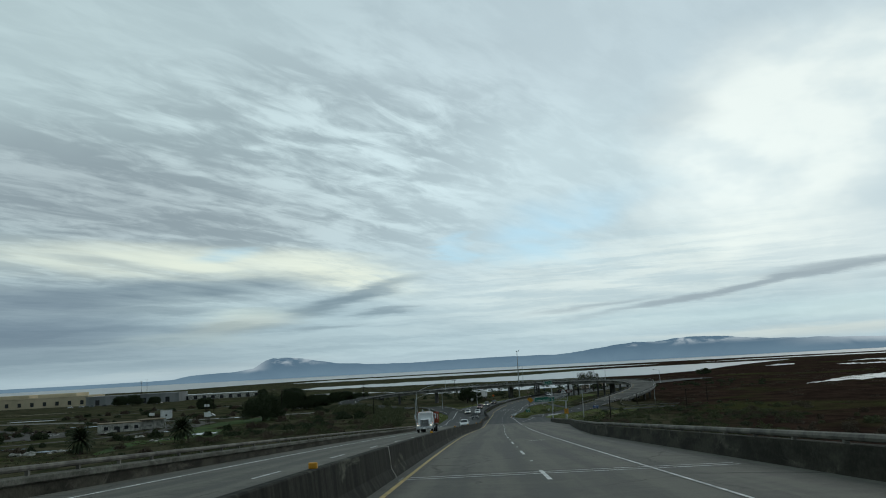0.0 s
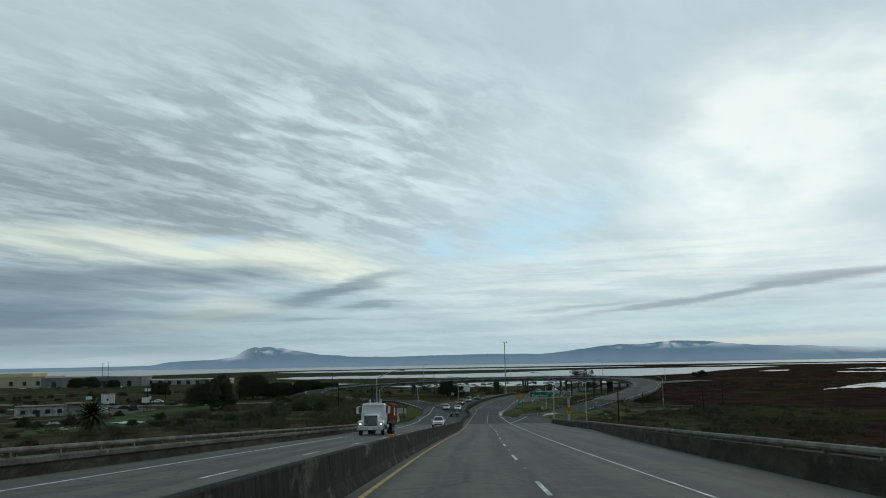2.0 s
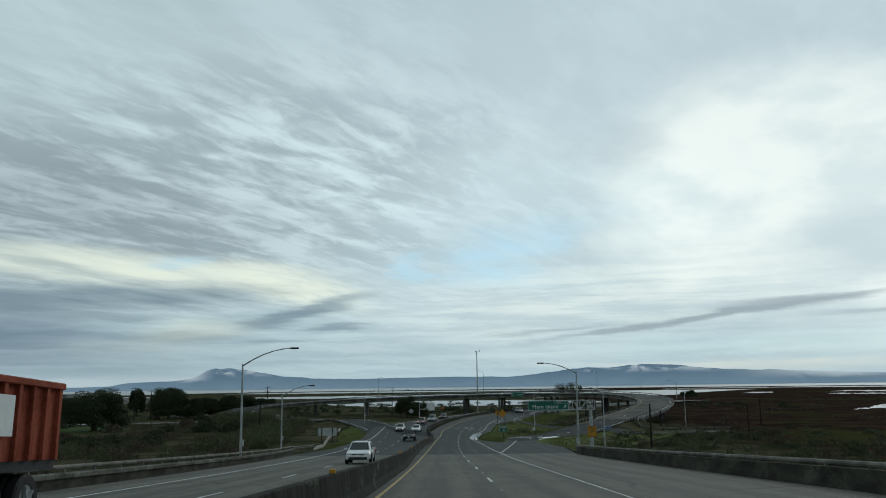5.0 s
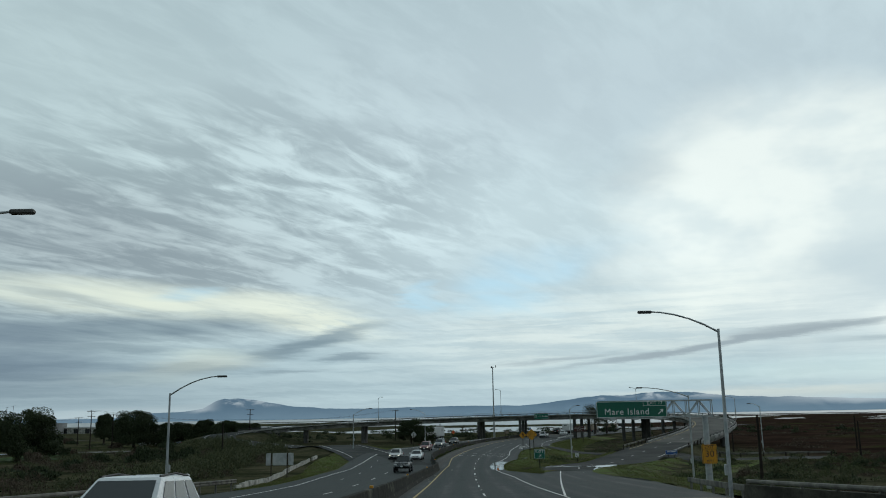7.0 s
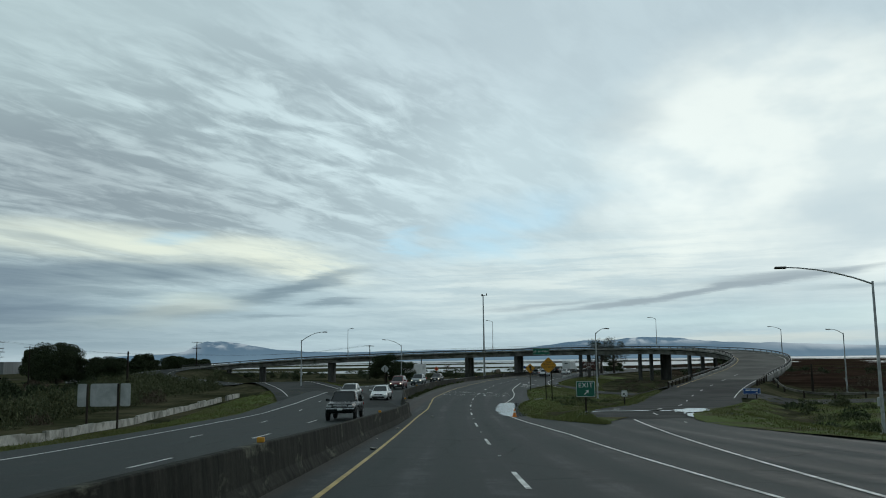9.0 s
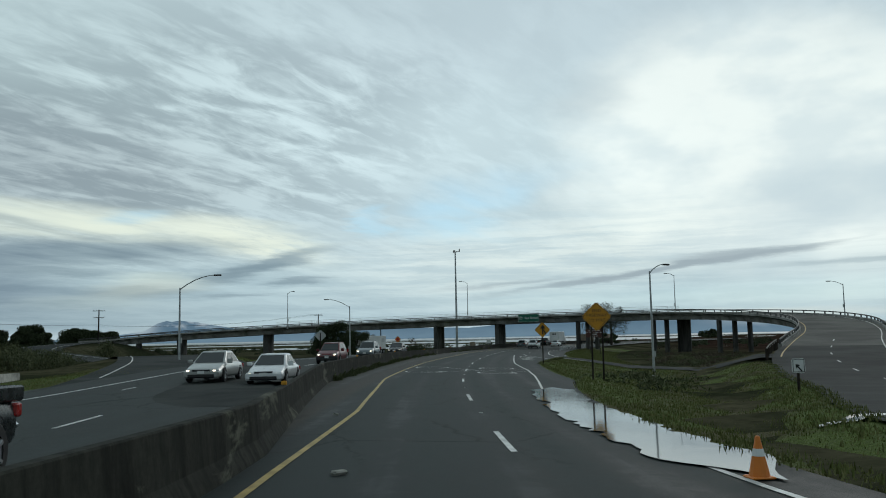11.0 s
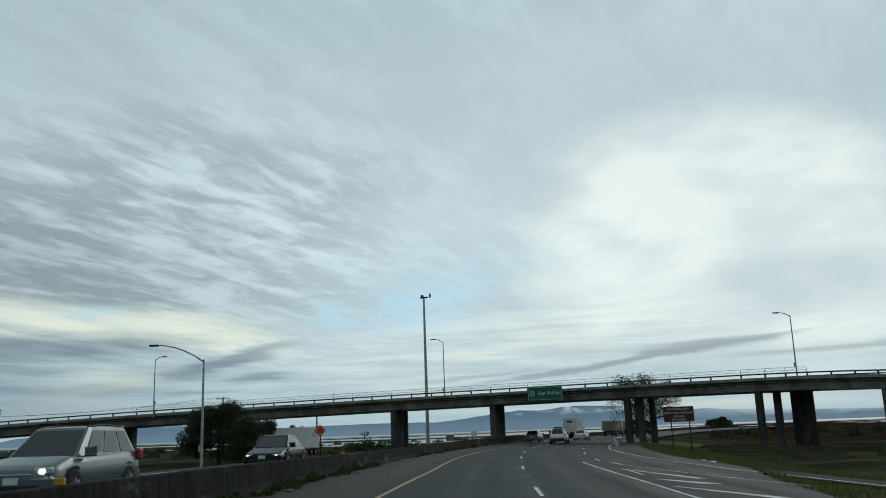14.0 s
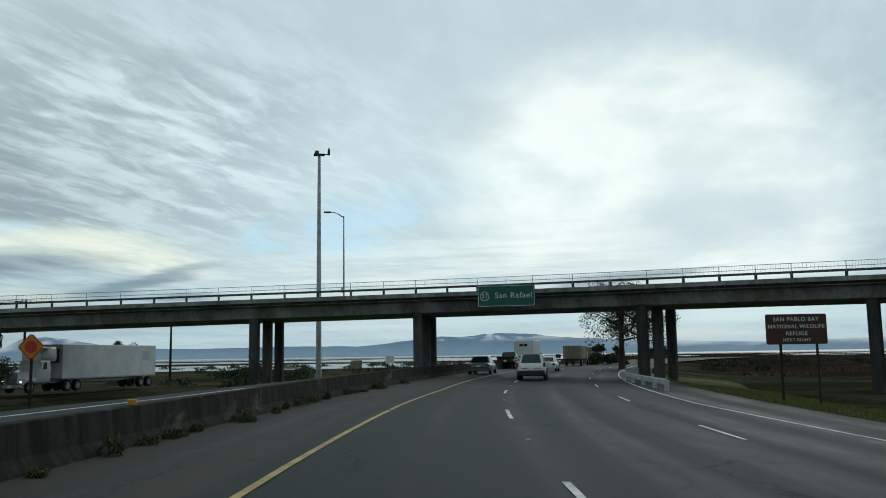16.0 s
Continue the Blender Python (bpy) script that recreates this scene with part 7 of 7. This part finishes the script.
def building(label, x, y, turn, wide, deep, high, wall, roof_mat, windows, door=None, parapet=0.5, category="building"):
    """windows: rows of (count, sill height, width, height) along the front."""
    ob = thing("building", label, category, "", pose(x, y, LAND - 0.2, 0, 0, turn))
    bm = bmesh.new()
    box(bm, -wide / 2, 0, 0, wide / 2, deep, high, 0.05)
    part("wall", bm, wall, ob)
    bm = bmesh.new()
    box(bm, -wide / 2 - 0.3, -0.3, high, wide / 2 + 0.3, deep + 0.3, high + parapet, 0.08)
    part("roof", bm, roof_mat, ob)
    for n, sill, ww, wh in windows:
        for k in range(n):
            cx = -wide / 2 + wide * (k + 0.5) / n
            bm = bmesh.new()
            box(bm, cx - ww / 2 - 0.12, -0.1, sill - 0.12, cx + ww / 2 + 0.12, 0.05, sill + wh + 0.12, 0.02)
            win = part("window", bm, wall, ob)
            bm = bmesh.new()
            box(bm, cx - ww / 2, -0.13, sill, cx + ww / 2, -0.05, sill + wh)
            part("pane", bm, DARK_OPENING, win)
    return ob


hall = building("long beige stucco hall with stepped roofs", -372, 790, 6, 150, 60, 8.6, STUCCO, STUCCO, [(14, 1.8, 3.0, 3.6)], parapet=0.9)
for x, wd in ((-50, 36), (0, 44), (46, 34)):
    bm = bmesh.new()
    box(bm, x - wd / 2, 8, 9.3, x + wd / 2, 50, 12.2, 0.3)
    part("upper_storey", bm, STUCCO, hall)
bars(hall, DARK_OPENING, -8, 6.6, (5, 3, 4), 1.6, -0.15)
building("grey metal-clad warehouse behind dark trees", -250, 775, 4, 80, 40, 7.6, GREY_WALL, GREY_WALL, [(4, 0.4, 3.5, 4.5)])
building("low white warehouse by the bay", -180, 812, 2, 72, 24, 4.4, OFF_WHITE, WHITE_PANEL, [(9, 0.4, 3.2, 3.2)])
house = building("low derelict house with peeling white walls", -108, 322, 27, 14, 9, 3.2, OFF_WHITE, ROOFING, [(4, 1.1, 1.4, 1.2)], parapet=0.3, category="house")
bm = bmesh.new()
box(bm, 7.2, 2.5, 3.6, 16.5, 11, 3.9, 0.03)
part("porch_roof", bm, ROOFING, house)
for px_ in (7.6, 12, 16.2):
    bm = bmesh.new()
    box(bm, px_ - 0.12, 2.6, 0, px_ + 0.12, 2.84, 3.6)
    part("porch_post", bm, OFF_WHITE, house)
bm = bmesh.new()
box(bm, 8.0, 4.5, 0, 16.0, 10.8, 3.4)
part("wing", bm, OFF_WHITE, house)
bm = bmesh.new()
box(bm, -1.5, -0.14, 0.2, -0.5, -0.04, 2.2)
part("door", bm, DARK_OPENING, house)
building("small white shed beside the street", -117, 411, 15, 5.2, 4.0, 4.2, WHITE_PANEL, OFF_WHITE, [(1, 1.6, 0.8, 0.8)], parapet=0.15, category="shed")
bm = bmesh.new()
lane(bm, polyline([(-330, 480, LAND + 0.08), (-200, 440, LAND + 0.1), (-146, 408, LAND + 0.12), (-106, 388, LAND + 0.12), (-79, 387, LAND + 0.12), (-42, 392, LAND + 0.12)], 8), 5.2)
setting("road_7", bm, DECK_CONCRETE, "pale damp side street across the waste ground", "road")
for turn_, pts in ((1, [(-150, 262), (-112, 282), (-98, 300), (-92, 335), (-98, 384)]), (2, [(-260, 420), (-200, 398), (-165, 360), (-140, 330)]), (3, [(-300, 520), (-215, 500), (-150, 520), (-110, 560)])):
    bm = bmesh.new()
    lane(bm, polyline([(x, y, LAND + 0.05 + 0.004 * turn_) for x, y in pts], 8), 2.4)
    setting("road_8" if turn_ == 1 else "road_1%d" % turn_, bm, OLD_ASPHALT, "dirt track on the waste ground", "road")
pool("ground_lawn", 9.0, -64, 308, 17, 62, LAND + 0.05, "bright green lawn on the waste ground", 0.35, mat=LAWN)
pool("ground_lawn", 11.0, -72, 246, 14, 26, LAND + 0.04, "bright green grass beside the track", 0.4, mat=LAWN)
pool("ground_dirt", 12.0, -92, 340, 10, 28, LAND + 0.065, "bare grey dirt in front of the street", 0.5, mat=OLD_ASPHALT)
pool("ground_dirt", 13.0, -150, 318, 34, 20, LAND + 0.03, "bare brown dirt on the waste ground", 0.6, mat=OLD_ASPHALT)
for k, (x, y, rx, ry) in enumerate(((-87, 304, 4.5, 3.4), (-68.6, 282, 4.2, 4.0), (-62, 250, 4.4, 1.6), (-70.4, 247, 2.6, 2.2), (-59, 243.5, 3.6, 2.0), (-80, 386, 9, 2.2), (-112, 392, 7, 1.6), (-100, 372, 8, 1.5), (-118, 255, 7, 2.2), (-34, 372, 5, 1.6), (-30.7, 308.5, 1.6, 2.6), (-40, 270, 1.4, 1.6), (-100, 240, 3.0, 2.4), (-140, 372, 9, 3.0), (-165, 300, 8, 2.0), (-205, 470, 14, 5), (-250, 590, 24, 6), (-180, 560, 18, 5))):
    pool("water_puddle", 20.0 + k, x, y, rx, ry, LAND + 0.15, "rain puddle on the waste ground", 0.9)


def rubble(x, y, spread, count, mat, label, seed, size=0.5):
    """A heap of broken slabs lying flat, as one object."""
    g = np.random.default_rng(seed)
    bm = bmesh.new()
    for k in range(count):
        w, d, h = size * (0.5 + g.random()), size * (0.5 + 1.2 * g.random()), size * (0.25 + 0.4 * g.random())
        box(bm, -w, -d, 0, w, d, h, 0.03, pose(x + spread * g.normal(), y + spread * g.normal(), LAND - 0.05 + 0.1 * g.random(), 14 * g.normal(), 14 * g.normal(), 180 * g.random()))
    return tagged(new("rubble", mesh_of("rubble", bm, mat)), label, "rubble", "heaps of rubble")


for k, (x, y, sp, n, mat, sz) in enumerate(((-102, 232, 1.6, 9, OFF_WHITE, 0.9), (-96, 236, 2.2, 12, PALE_CONCRETE, 0.6), (-40, 269, 1.6, 10, OFF_WHITE, 0.6), (-108, 306, 1.6, 8, WOOD, 0.6), (-112, 314, 1.2, 7, OFF_WHITE, 0.5), (-24, 287, 1.2, 7, OFF_WHITE, 0.5), (-133, 318, 2.4, 12, PALE_CONCRETE, 0.7), (-77, 262, 1.5, 7, PALE_CONCRETE, 0.5), (-150, 345, 3, 10, WOOD, 0.8), (-90, 283, 1.4, 6, OFF_WHITE, 0.6))):
    rubble(x, y, sp, n, mat, "heap of broken pale slabs on the waste ground" if mat is not WOOD else "heap of old timber on the waste ground", 90 + k, sz)
for x, y, top, w, h in ((-77, 286, 2.9, 2.4, 1.7), (-80, 336, 3.6, 2.4, 1.7), (-84, 352, 6.2, 2.0, 1.0)):
    board("notice_board", "plain white notice board on posts in the grass", x, y, top, w, h, 14, WHITE_SHEET, None, (-0.6, 0.6))
for x, y, tr, paint, col in ((-96.7, 411, 96, WHITE_CAR, "white"), (-56.6, 441, 80, WHITE_CAR, "white"), (-60, 446, 85, SILVER_CAR, "silver"), (-42.8, 428, 60, SILVER_CAR, "silver"), (-52, 449, 95, GREY_CAR, "grey")):
    car(pose(x, y, LAND + 0.12, 0, 0, tr), paint, col + " car parked beside the street behind the trees", "car", group="parked cars")
for k in range(22):
    x, y = -290 + 9.5 * k + 3 * rnd.random(), 735 - 0.6 * k + 4 * rnd.random()
    car(pose(x, y, LAND, 0, 0, 80 + 20 * rnd.random()), (WHITE_CAR, SILVER_CAR, GREY_CAR, DARK_CAR)[k % 4], ("white", "silver", "grey", "black")[k % 4] + " car parked by the warehouses", "car", group="parked cars") if k < 9 else None

# white low wall and guard rails
bm = bmesh.new()
wall_line = polyline([(x, y, gz(x, y)) for x, y in ((3.2, 224), (3.7, 238), (3.5, 255), (3.4, 270), (4.0, 283), (4.7, 297))], 2.2)
for (p, d), (p2, d2) in zip(wall_line[:-1], wall_line[1:]):
    if rnd.random() < 0.05:
        continue
    top = 0.44 + 0.12 * noise.noise(Vector((p.y * 0.23, 1.7, 0))) + 0.06 * rnd.random()
    e = p.lerp(p2, 0.992)
    r = Vector((d.y, -d.x, 0)) * 0.11
    lean_ = Vector((0.05 * rnd.uniform(-1, 1), 0, 0))
    ribbon(bm, [[q - r - Vector((0, 0, 0.6)), q + r - Vector((0, 0, 0.6)), q + r * 0.8 + lean_ + Vector((0, 0, top + k)), q - r * 0.8 + lean_ + Vector((0, 0, top + k))] for q, k in ((p, 0.0), (e, 0.05 * rnd.uniform(-1, 1)))], closed=True, cap=True)
setting("wall_verge", bm, OFF_WHITE, "low stained white wall beside the oncoming lanes", "wall")


def guard_rail(name, label, line, every=4, h=0.62, mat=None, half=0.09):
    ob = thing(name, label, "guard rail")
    bm = bmesh.new()
    sweep(bm, line, [(-0.02, h - 0.16), (0.05, h - 0.12), (0.05, h - 0.05), (-0.01, h), (0.05, h + 0.05), (0.05, h + 0.12), (-0.02, h + 0.16), (-0.05, h + 0.12), (-0.05, h - 0.12)])
    part("beam", bm, mat or PIPE_STEEL, ob)
    for i in range(0, len(line), every):
        p = line[i][0]
        bm = bmesh.new()
        box(bm, p.x - half, p.y - half, p.z - 0.7, p.x + half, p.y + half, p.z + h + 0.1)
        part("post", bm, mat or WOOD, ob)
    return ob


def at_ground(pts, step=1.2):
    return polyline([(x, y, gz(x, y)) for x, y in pts], step)


guard_rail("guard_rail", "galvanised guard rail at the end of the bridge", polyline([tuple(on_road(206, FAR_WALL(206))), tuple(on_road(214, -17.2, -0.1)), tuple(on_road(223, -17.1, -0.15))], 1.2), 3, mat=PIPE_STEEL, half=0.06)
guard_rail("guard_rail", "weathered guard rail beside the exit lane", polyline([tuple(on_road(s, bend((193, 13.0), (208, 14.5), (221, 15.9))(s), -0.25)) for s in (193, 198, 203, 208, 213)], 1.2), 3, mat=PIPE_STEEL, half=0.06)
guard_rail("guard_rail", "white guard rail around the bridge columns", at_ground([(63.6, 389.5), (65.5, 394.5), (67.5, 400), (70, 406.5), (73.5, 413)]), 3, mat=SIGN_BACK)
outer = [(p + Vector((d.y, -d.x, 0)).normalized() * 5.3, d) for p, d in ramp_line[:FIRST + 1] if 311 < p.y]
guard_rail("guard_rail", "weathered rail that curves from the ramp along the side street", at_ground([(80.5, 324), (75.5, 314), (73.0, 305.5), (75.5, 301), (82, 300.3), (92, 299.5)]), 3)
inner = [(p - Vector((d.y, -d.x, 0)).normalized() * 5.3, d) for p, d in ramp_line[:FIRST + 1] if 306 < p.y]
for line, label in ((outer, "concrete-footed rail on the outside of the ramp"), (inner, "rail on the inside of the ramp")):
    guard_rail("guard_rail", label, line, 1, 0.6)

# ---- markings, puddles and small things on the road ----
bm = bmesh.new()
def cut(bm, a, b, width=0.1):
    """A sealed saw cut between two (s, u) places, unevenly filled."""
    n = 8
    ds, du = b[0] - a[0], b[1] - a[1]
    size = math.hypot(ds, du)
    rows = []
    for k in range(n + 1):
        f = k / n
        p, q = a[0] + ds * f, a[1] + du * f
        h = width / 2 * (1 + 0.7 * noise.noise(Vector((p * 1.9, q * 1.9, 4))))
        p, q = p + 0.03 * noise.noise(Vector((p * 1.3, q * 1.3, 9))), q + 0.03 * noise.noise(Vector((p * 1.3, q * 1.3, 2)))
        rows.append([on_road(p - du / size * h, q + ds / size * h, 0.01), on_road(p + du / size * h, q - ds / size * h, 0.01)])
    ribbon(bm, rows)


for s0, u0, u1 in ((298.8, -2.3, 0.0), (298.5, 2.4, 4.8), (306.8, -2.3, 0.0), (306.5, 2.4, 4.8)):
    s1, c = s0 + 2.1, 0.32
    ring = [(s0, u0 + c), (s0, u1 - c), (s0 + 2 * c, u1), (s1 - 2 * c, u1), (s1, u1 - c), (s1, u0 + c), (s1 - 2 * c, u0), (s0 + 2 * c, u0)]
    for k in range(8):
        cut(bm, ring[k], ring[(k + 1) % 8], 0.09 if k in (0, 4) else 0.12)
for a, b in (((300.4, 0.0), (302.9, 2.6)), ((302.9, 2.6), (302.6, 5.9)), ((307.6, 0.0), (303.1, 2.5)), ((307.4, 4.8), (305.8, 5.9))):
    cut(bm, a, b, 0.08)
for s0, u0, u1 in ((322.0, -12.9, -10.6), (327.6, -12.9, -10.6), (324.0, -9.6, -7.4), (329.6, -9.6, -7.4)):
    for a, b, c, d in ((s0, s0 + 0.07, u0 + 0.3, u1 - 0.3), (s0 + 1.6, s0 + 1.67, u0 + 0.3, u1 - 0.3)):
        strip(bm, a, b, c, d, 0.01, 1)
    for ua, ub in ((u0, u0 + 0.3), (u1, u1 - 0.3)):
        for sa in (s0, s0 + 1.6):
            e = [on_road(s0 + 0.8, ua - 0.04, 0.01), on_road(s0 + 0.8, ua + 0.04, 0.01), on_road(sa + 0.03, ub + 0.05, 0.01), on_road(sa + 0.03, ub - 0.05, 0.01)]
            bm.faces.new([bm.verts.new(p) for p in e])
setting("trim_loop_cuts", bm, WHITE_PAINT, "pale sealed cuts of the traffic sensors", "road marking")
bm = bmesh.new()
for s0 in (22.9, 23.6, 52.5):
    strip(bm, s0, s0 + (0.12 if s0 < 50 else 0.3), -2.3 if s0 < 50 else 2.6, 6.6 if s0 < 50 else 3.5, 0.008, 1)
setting("trim_deck_joint", bm, WHITE_PAINT, "pale joint across the bridge deck", "expansion joint")
bm = bmesh.new()
for s0 in (24.2,):
    profile_run(bm, s0, s0 + 0.09, lambda s: MEDIAN(s) - 0.02, [(p * 1.06, q * 1.01) for p, q in JERSEY], 1)
setting("trim_wall_joint", bm, OFF_WHITE, "white filled joint in the median barrier", "joint")
for s0 in (14, 45, 74, 102.5, 131, 160, 188, 216, 241, 266, 300, 323, 346, 370):
    ob = thing("barrier_marker", "small yellow reflector block on top of the barrier", "reflector", "barrier reflectors", Matrix.Translation(on_road(s0, MEDIAN(s0) - 0.02, 0.85 * MEDIAN_TALL(s0))) @ pose(0, 0, 0, 0, 0, road_turn(s0)))
    bm = bmesh.new()
    box(bm, -0.07, -0.04, 0, 0.07, 0.04, 0.1, 0.012)
    part("block", bm, YELLOW_SIGN, ob)
bm = bmesh.new()
box(bm, -0.05, -0.05, 0, 0.05, 0.05, 0.018, 0.012)
stud_mesh = mesh_of("road_stud", bm, WHITE_PAINT)
for k in range(-1, 28):
    s0 = dash_place(k + 0.5)
    ob = tagged(new("road_stud", stud_mesh), "small white raised stud in the lane line", "road stud", "lane line studs")
    ob.matrix_basis = Matrix.Translation(on_road(s0, DASH(s0) + 0.02, 0.002)) @ pose(0, 0, 0, 0, 0, road_turn(s0))
def wet(seed, pts, half, label="still rain puddle beside the exit road"):
    """Standing water along a line in the plan; half widths along it, ragged shores."""
    bm = bmesh.new()
    rows = []
    line = polyline([(x, y, 0) for x, y in pts], 0.35)
    for k, (p, d) in enumerate(line):
        f = k / (len(line) - 1) * (len(half) - 1)
        h = float(np.interp(f, range(len(half)), half)) * (1 + 0.7 * noise.noise(Vector((p.x * 0.9, p.y * 0.9, seed))) + 0.4 * noise.noise(Vector((p.x * 3, p.y * 3, seed))))
        r = Vector((d.y, -d.x, 0)).normalized() * max(h, 0.02)
        rows.append([(*(p - r)[:2], surface(*(p - r)[:2]) + 0.03), (*p[:2], surface(*p[:2]) + 0.03), (*(p + r)[:2], surface(*(p + r)[:2]) + 0.03)])
    ribbon(bm, rows)
    return setting("water_puddle", bm, WATER, label, "water")


wet(1, [(32.6, 255.8), (34.1, 258.2), (35.4, 259.1), (37.8, 258.9), (38.9, 259.5), (41.3, 259.7)], (0.1, 0.25, 0.15, 0.14, 0.5, 0.2))
wet(2, [(39.7, 254.3), (41.1, 257.6), (42.6, 260.8), (44.3, 264.1)], (0.15, 1.1, 1.3, 0.2))
wet(3, [(37.8, 248.4), (38.5, 250.8), (39.3, 253.0), (40.0, 255.2)], (0.08, 0.3, 0.25, 0.35))
wet(4, [(33.3, 260.8), (34.3, 261.5), (35.7, 261.9)], (0.05, 0.5, 0.1), "small puddle in the grass of the island")
wet(5, [(43.7, 252.6), (45.4, 253.8), (48.0, 254.3)], (0.05, 0.5, 0.1), "small puddle in the grass beside the exit road")
wet(6, [(37.1, 262.2), (37.6, 263.2)], (0.05, 0.25, 0.05))
wet(7, [(*on_road(355, 11.0)[:2],), (*on_road(360, 11.3)[:2],)], (0.1, 0.3, 0.1), "still rain puddle beside the road")
def gutter(seed, a, b, lo, hi, height, label):
    """Standing water that lies along the road's edge, with ragged shores."""
    bm = bmesh.new()
    rows = []
    for k in range(61):
        s0 = a + (b - a) * k / 60
        e = min(1.0, 3.2 * math.sin(math.pi * k / 60)) * (0.95 + 0.5 * noise.noise(Vector((s0 * 0.5, seed, 0))) + 0.3 * noise.noise(Vector((s0 * 2.3, seed, 3))))
        mid, half = (lo(s0) + hi(s0)) / 2 + 0.06 * noise.noise(Vector((s0 * 0.8, seed, 7))), (hi(s0) - lo(s0)) / 2 * min(max(e, 0.02), 1.0)
        rows.append([height(s0, mid - half), height(s0, mid + half)])
    ribbon(bm, rows)
    return setting("water_puddle", bm, WATER, label, "water")


def on_verge(s, u):
    x, y, z = on_road(s, u)
    return (x, y, gz(x, y) + 0.07)


gutter(3, 254.5, 281.0, lambda s: RIGHT_EDGE(s) - 0.5, lambda s: RIGHT_EDGE(s) + 1.3, lambda s, u: on_road(s, u, 0.03), "still rain puddle between the edge line and the island")
gutter(8, 292.6, 301.5, lambda s: 7.72 + 0.125 * (s - 293), lambda s: 8.12 + 0.135 * (s - 293), on_verge, "still rain puddle at the foot of the verge")
for side, mat, nm in ((4.2, WHITE_PAINT, "white"), (-4.2, YELLOW_PAINT, "yellow")):
    bm = bmesh.new()
    sweep(bm, [q for q in ramp_line[:LAST] if q[0].y > (288 if side > 0 else 306) or q[0].x < 20], [(side - 0.06, 0.034), (side + 0.06, 0.034)], closed=False)
    setting("trim_ramp_line", bm, mat, nm + " edge line of the ramp", "road marking")
for side in (3.7, -3.4):
    bm = bmesh.new()
    sweep(bm, [q for q in ramp_line[LAST:] if q[0].y > (292 if side > 0 else 300)], [(side - 0.06, 0.05), (side + 0.06, 0.05)], closed=False)
    setting("trim_ramp_line", bm, WHITE_PAINT, "white edge line of the joining lane", "road marking")
bm = bmesh.new()
for k in range(0, 40, 4):
    sweep(bm, [q for q in ramp_line if 240 < q[0].y and q[0].x > 30][k:k + 2], [(-0.4, 0.034), (-0.28, 0.034)], closed=False)
setting("trim_ramp_dashes", bm, WHITE_PAINT, "worn white dashes on the exit road", "road marking")
cone = thing("traffic_cone", "orange traffic cone beside the puddle", "traffic cone", at=Matrix.Translation(on_road(254.8, 4.15, 0.01)) @ Matrix.Scale(0.75, 4))
bm = bmesh.new()
tube(bm, [(0, 0, 0.04), (0, 0, 0.68)], [0.17, 0.035], 14)
part("cone", bm, ORANGE_SIGN, cone)
bm = bmesh.new()
box(bm, -0.2, -0.2, 0, 0.2, 0.2, 0.04, 0.02)
part("base", bm, ORANGE_SIGN, cone)
bm = bmesh.new()
tube(bm, [(0, 0, 0.36), (0, 0, 0.48)], [0.107, 0.083], 14)
part("band", bm, WHITE_SHEET, cone, "white band")
for k in range(16):
    s0, u0 = 225 + 160 * rnd.random(), 0
    u0 = MEDIAN(s0) + 0.5 + 1.2 * rnd.random() if k % 2 else YELLOW(s0) - 0.6 * rnd.random()
    bm = bmesh.new()
    wd = 0.05 + 0.1 * rnd.random()
    box(bm, -wd, -wd * 0.6, 0, wd, wd * 0.6, 0.05, 0.015)
    for v in bm.verts:
        v.co += Vector((rnd.uniform(-0.02, 0.02), rnd.uniform(-0.02, 0.02), rnd.uniform(0, 0.02)))
    ob = tagged(new("litter", mesh_of("litter", bm, OFF_WHITE)), "scrap of pale litter on the shoulder", "litter", "litter")
    ob.matrix_basis = Matrix.Translation(on_road(s0, u0, 0.003)) @ pose(0, 0, 0, 0, 0, 360 * rnd.random())
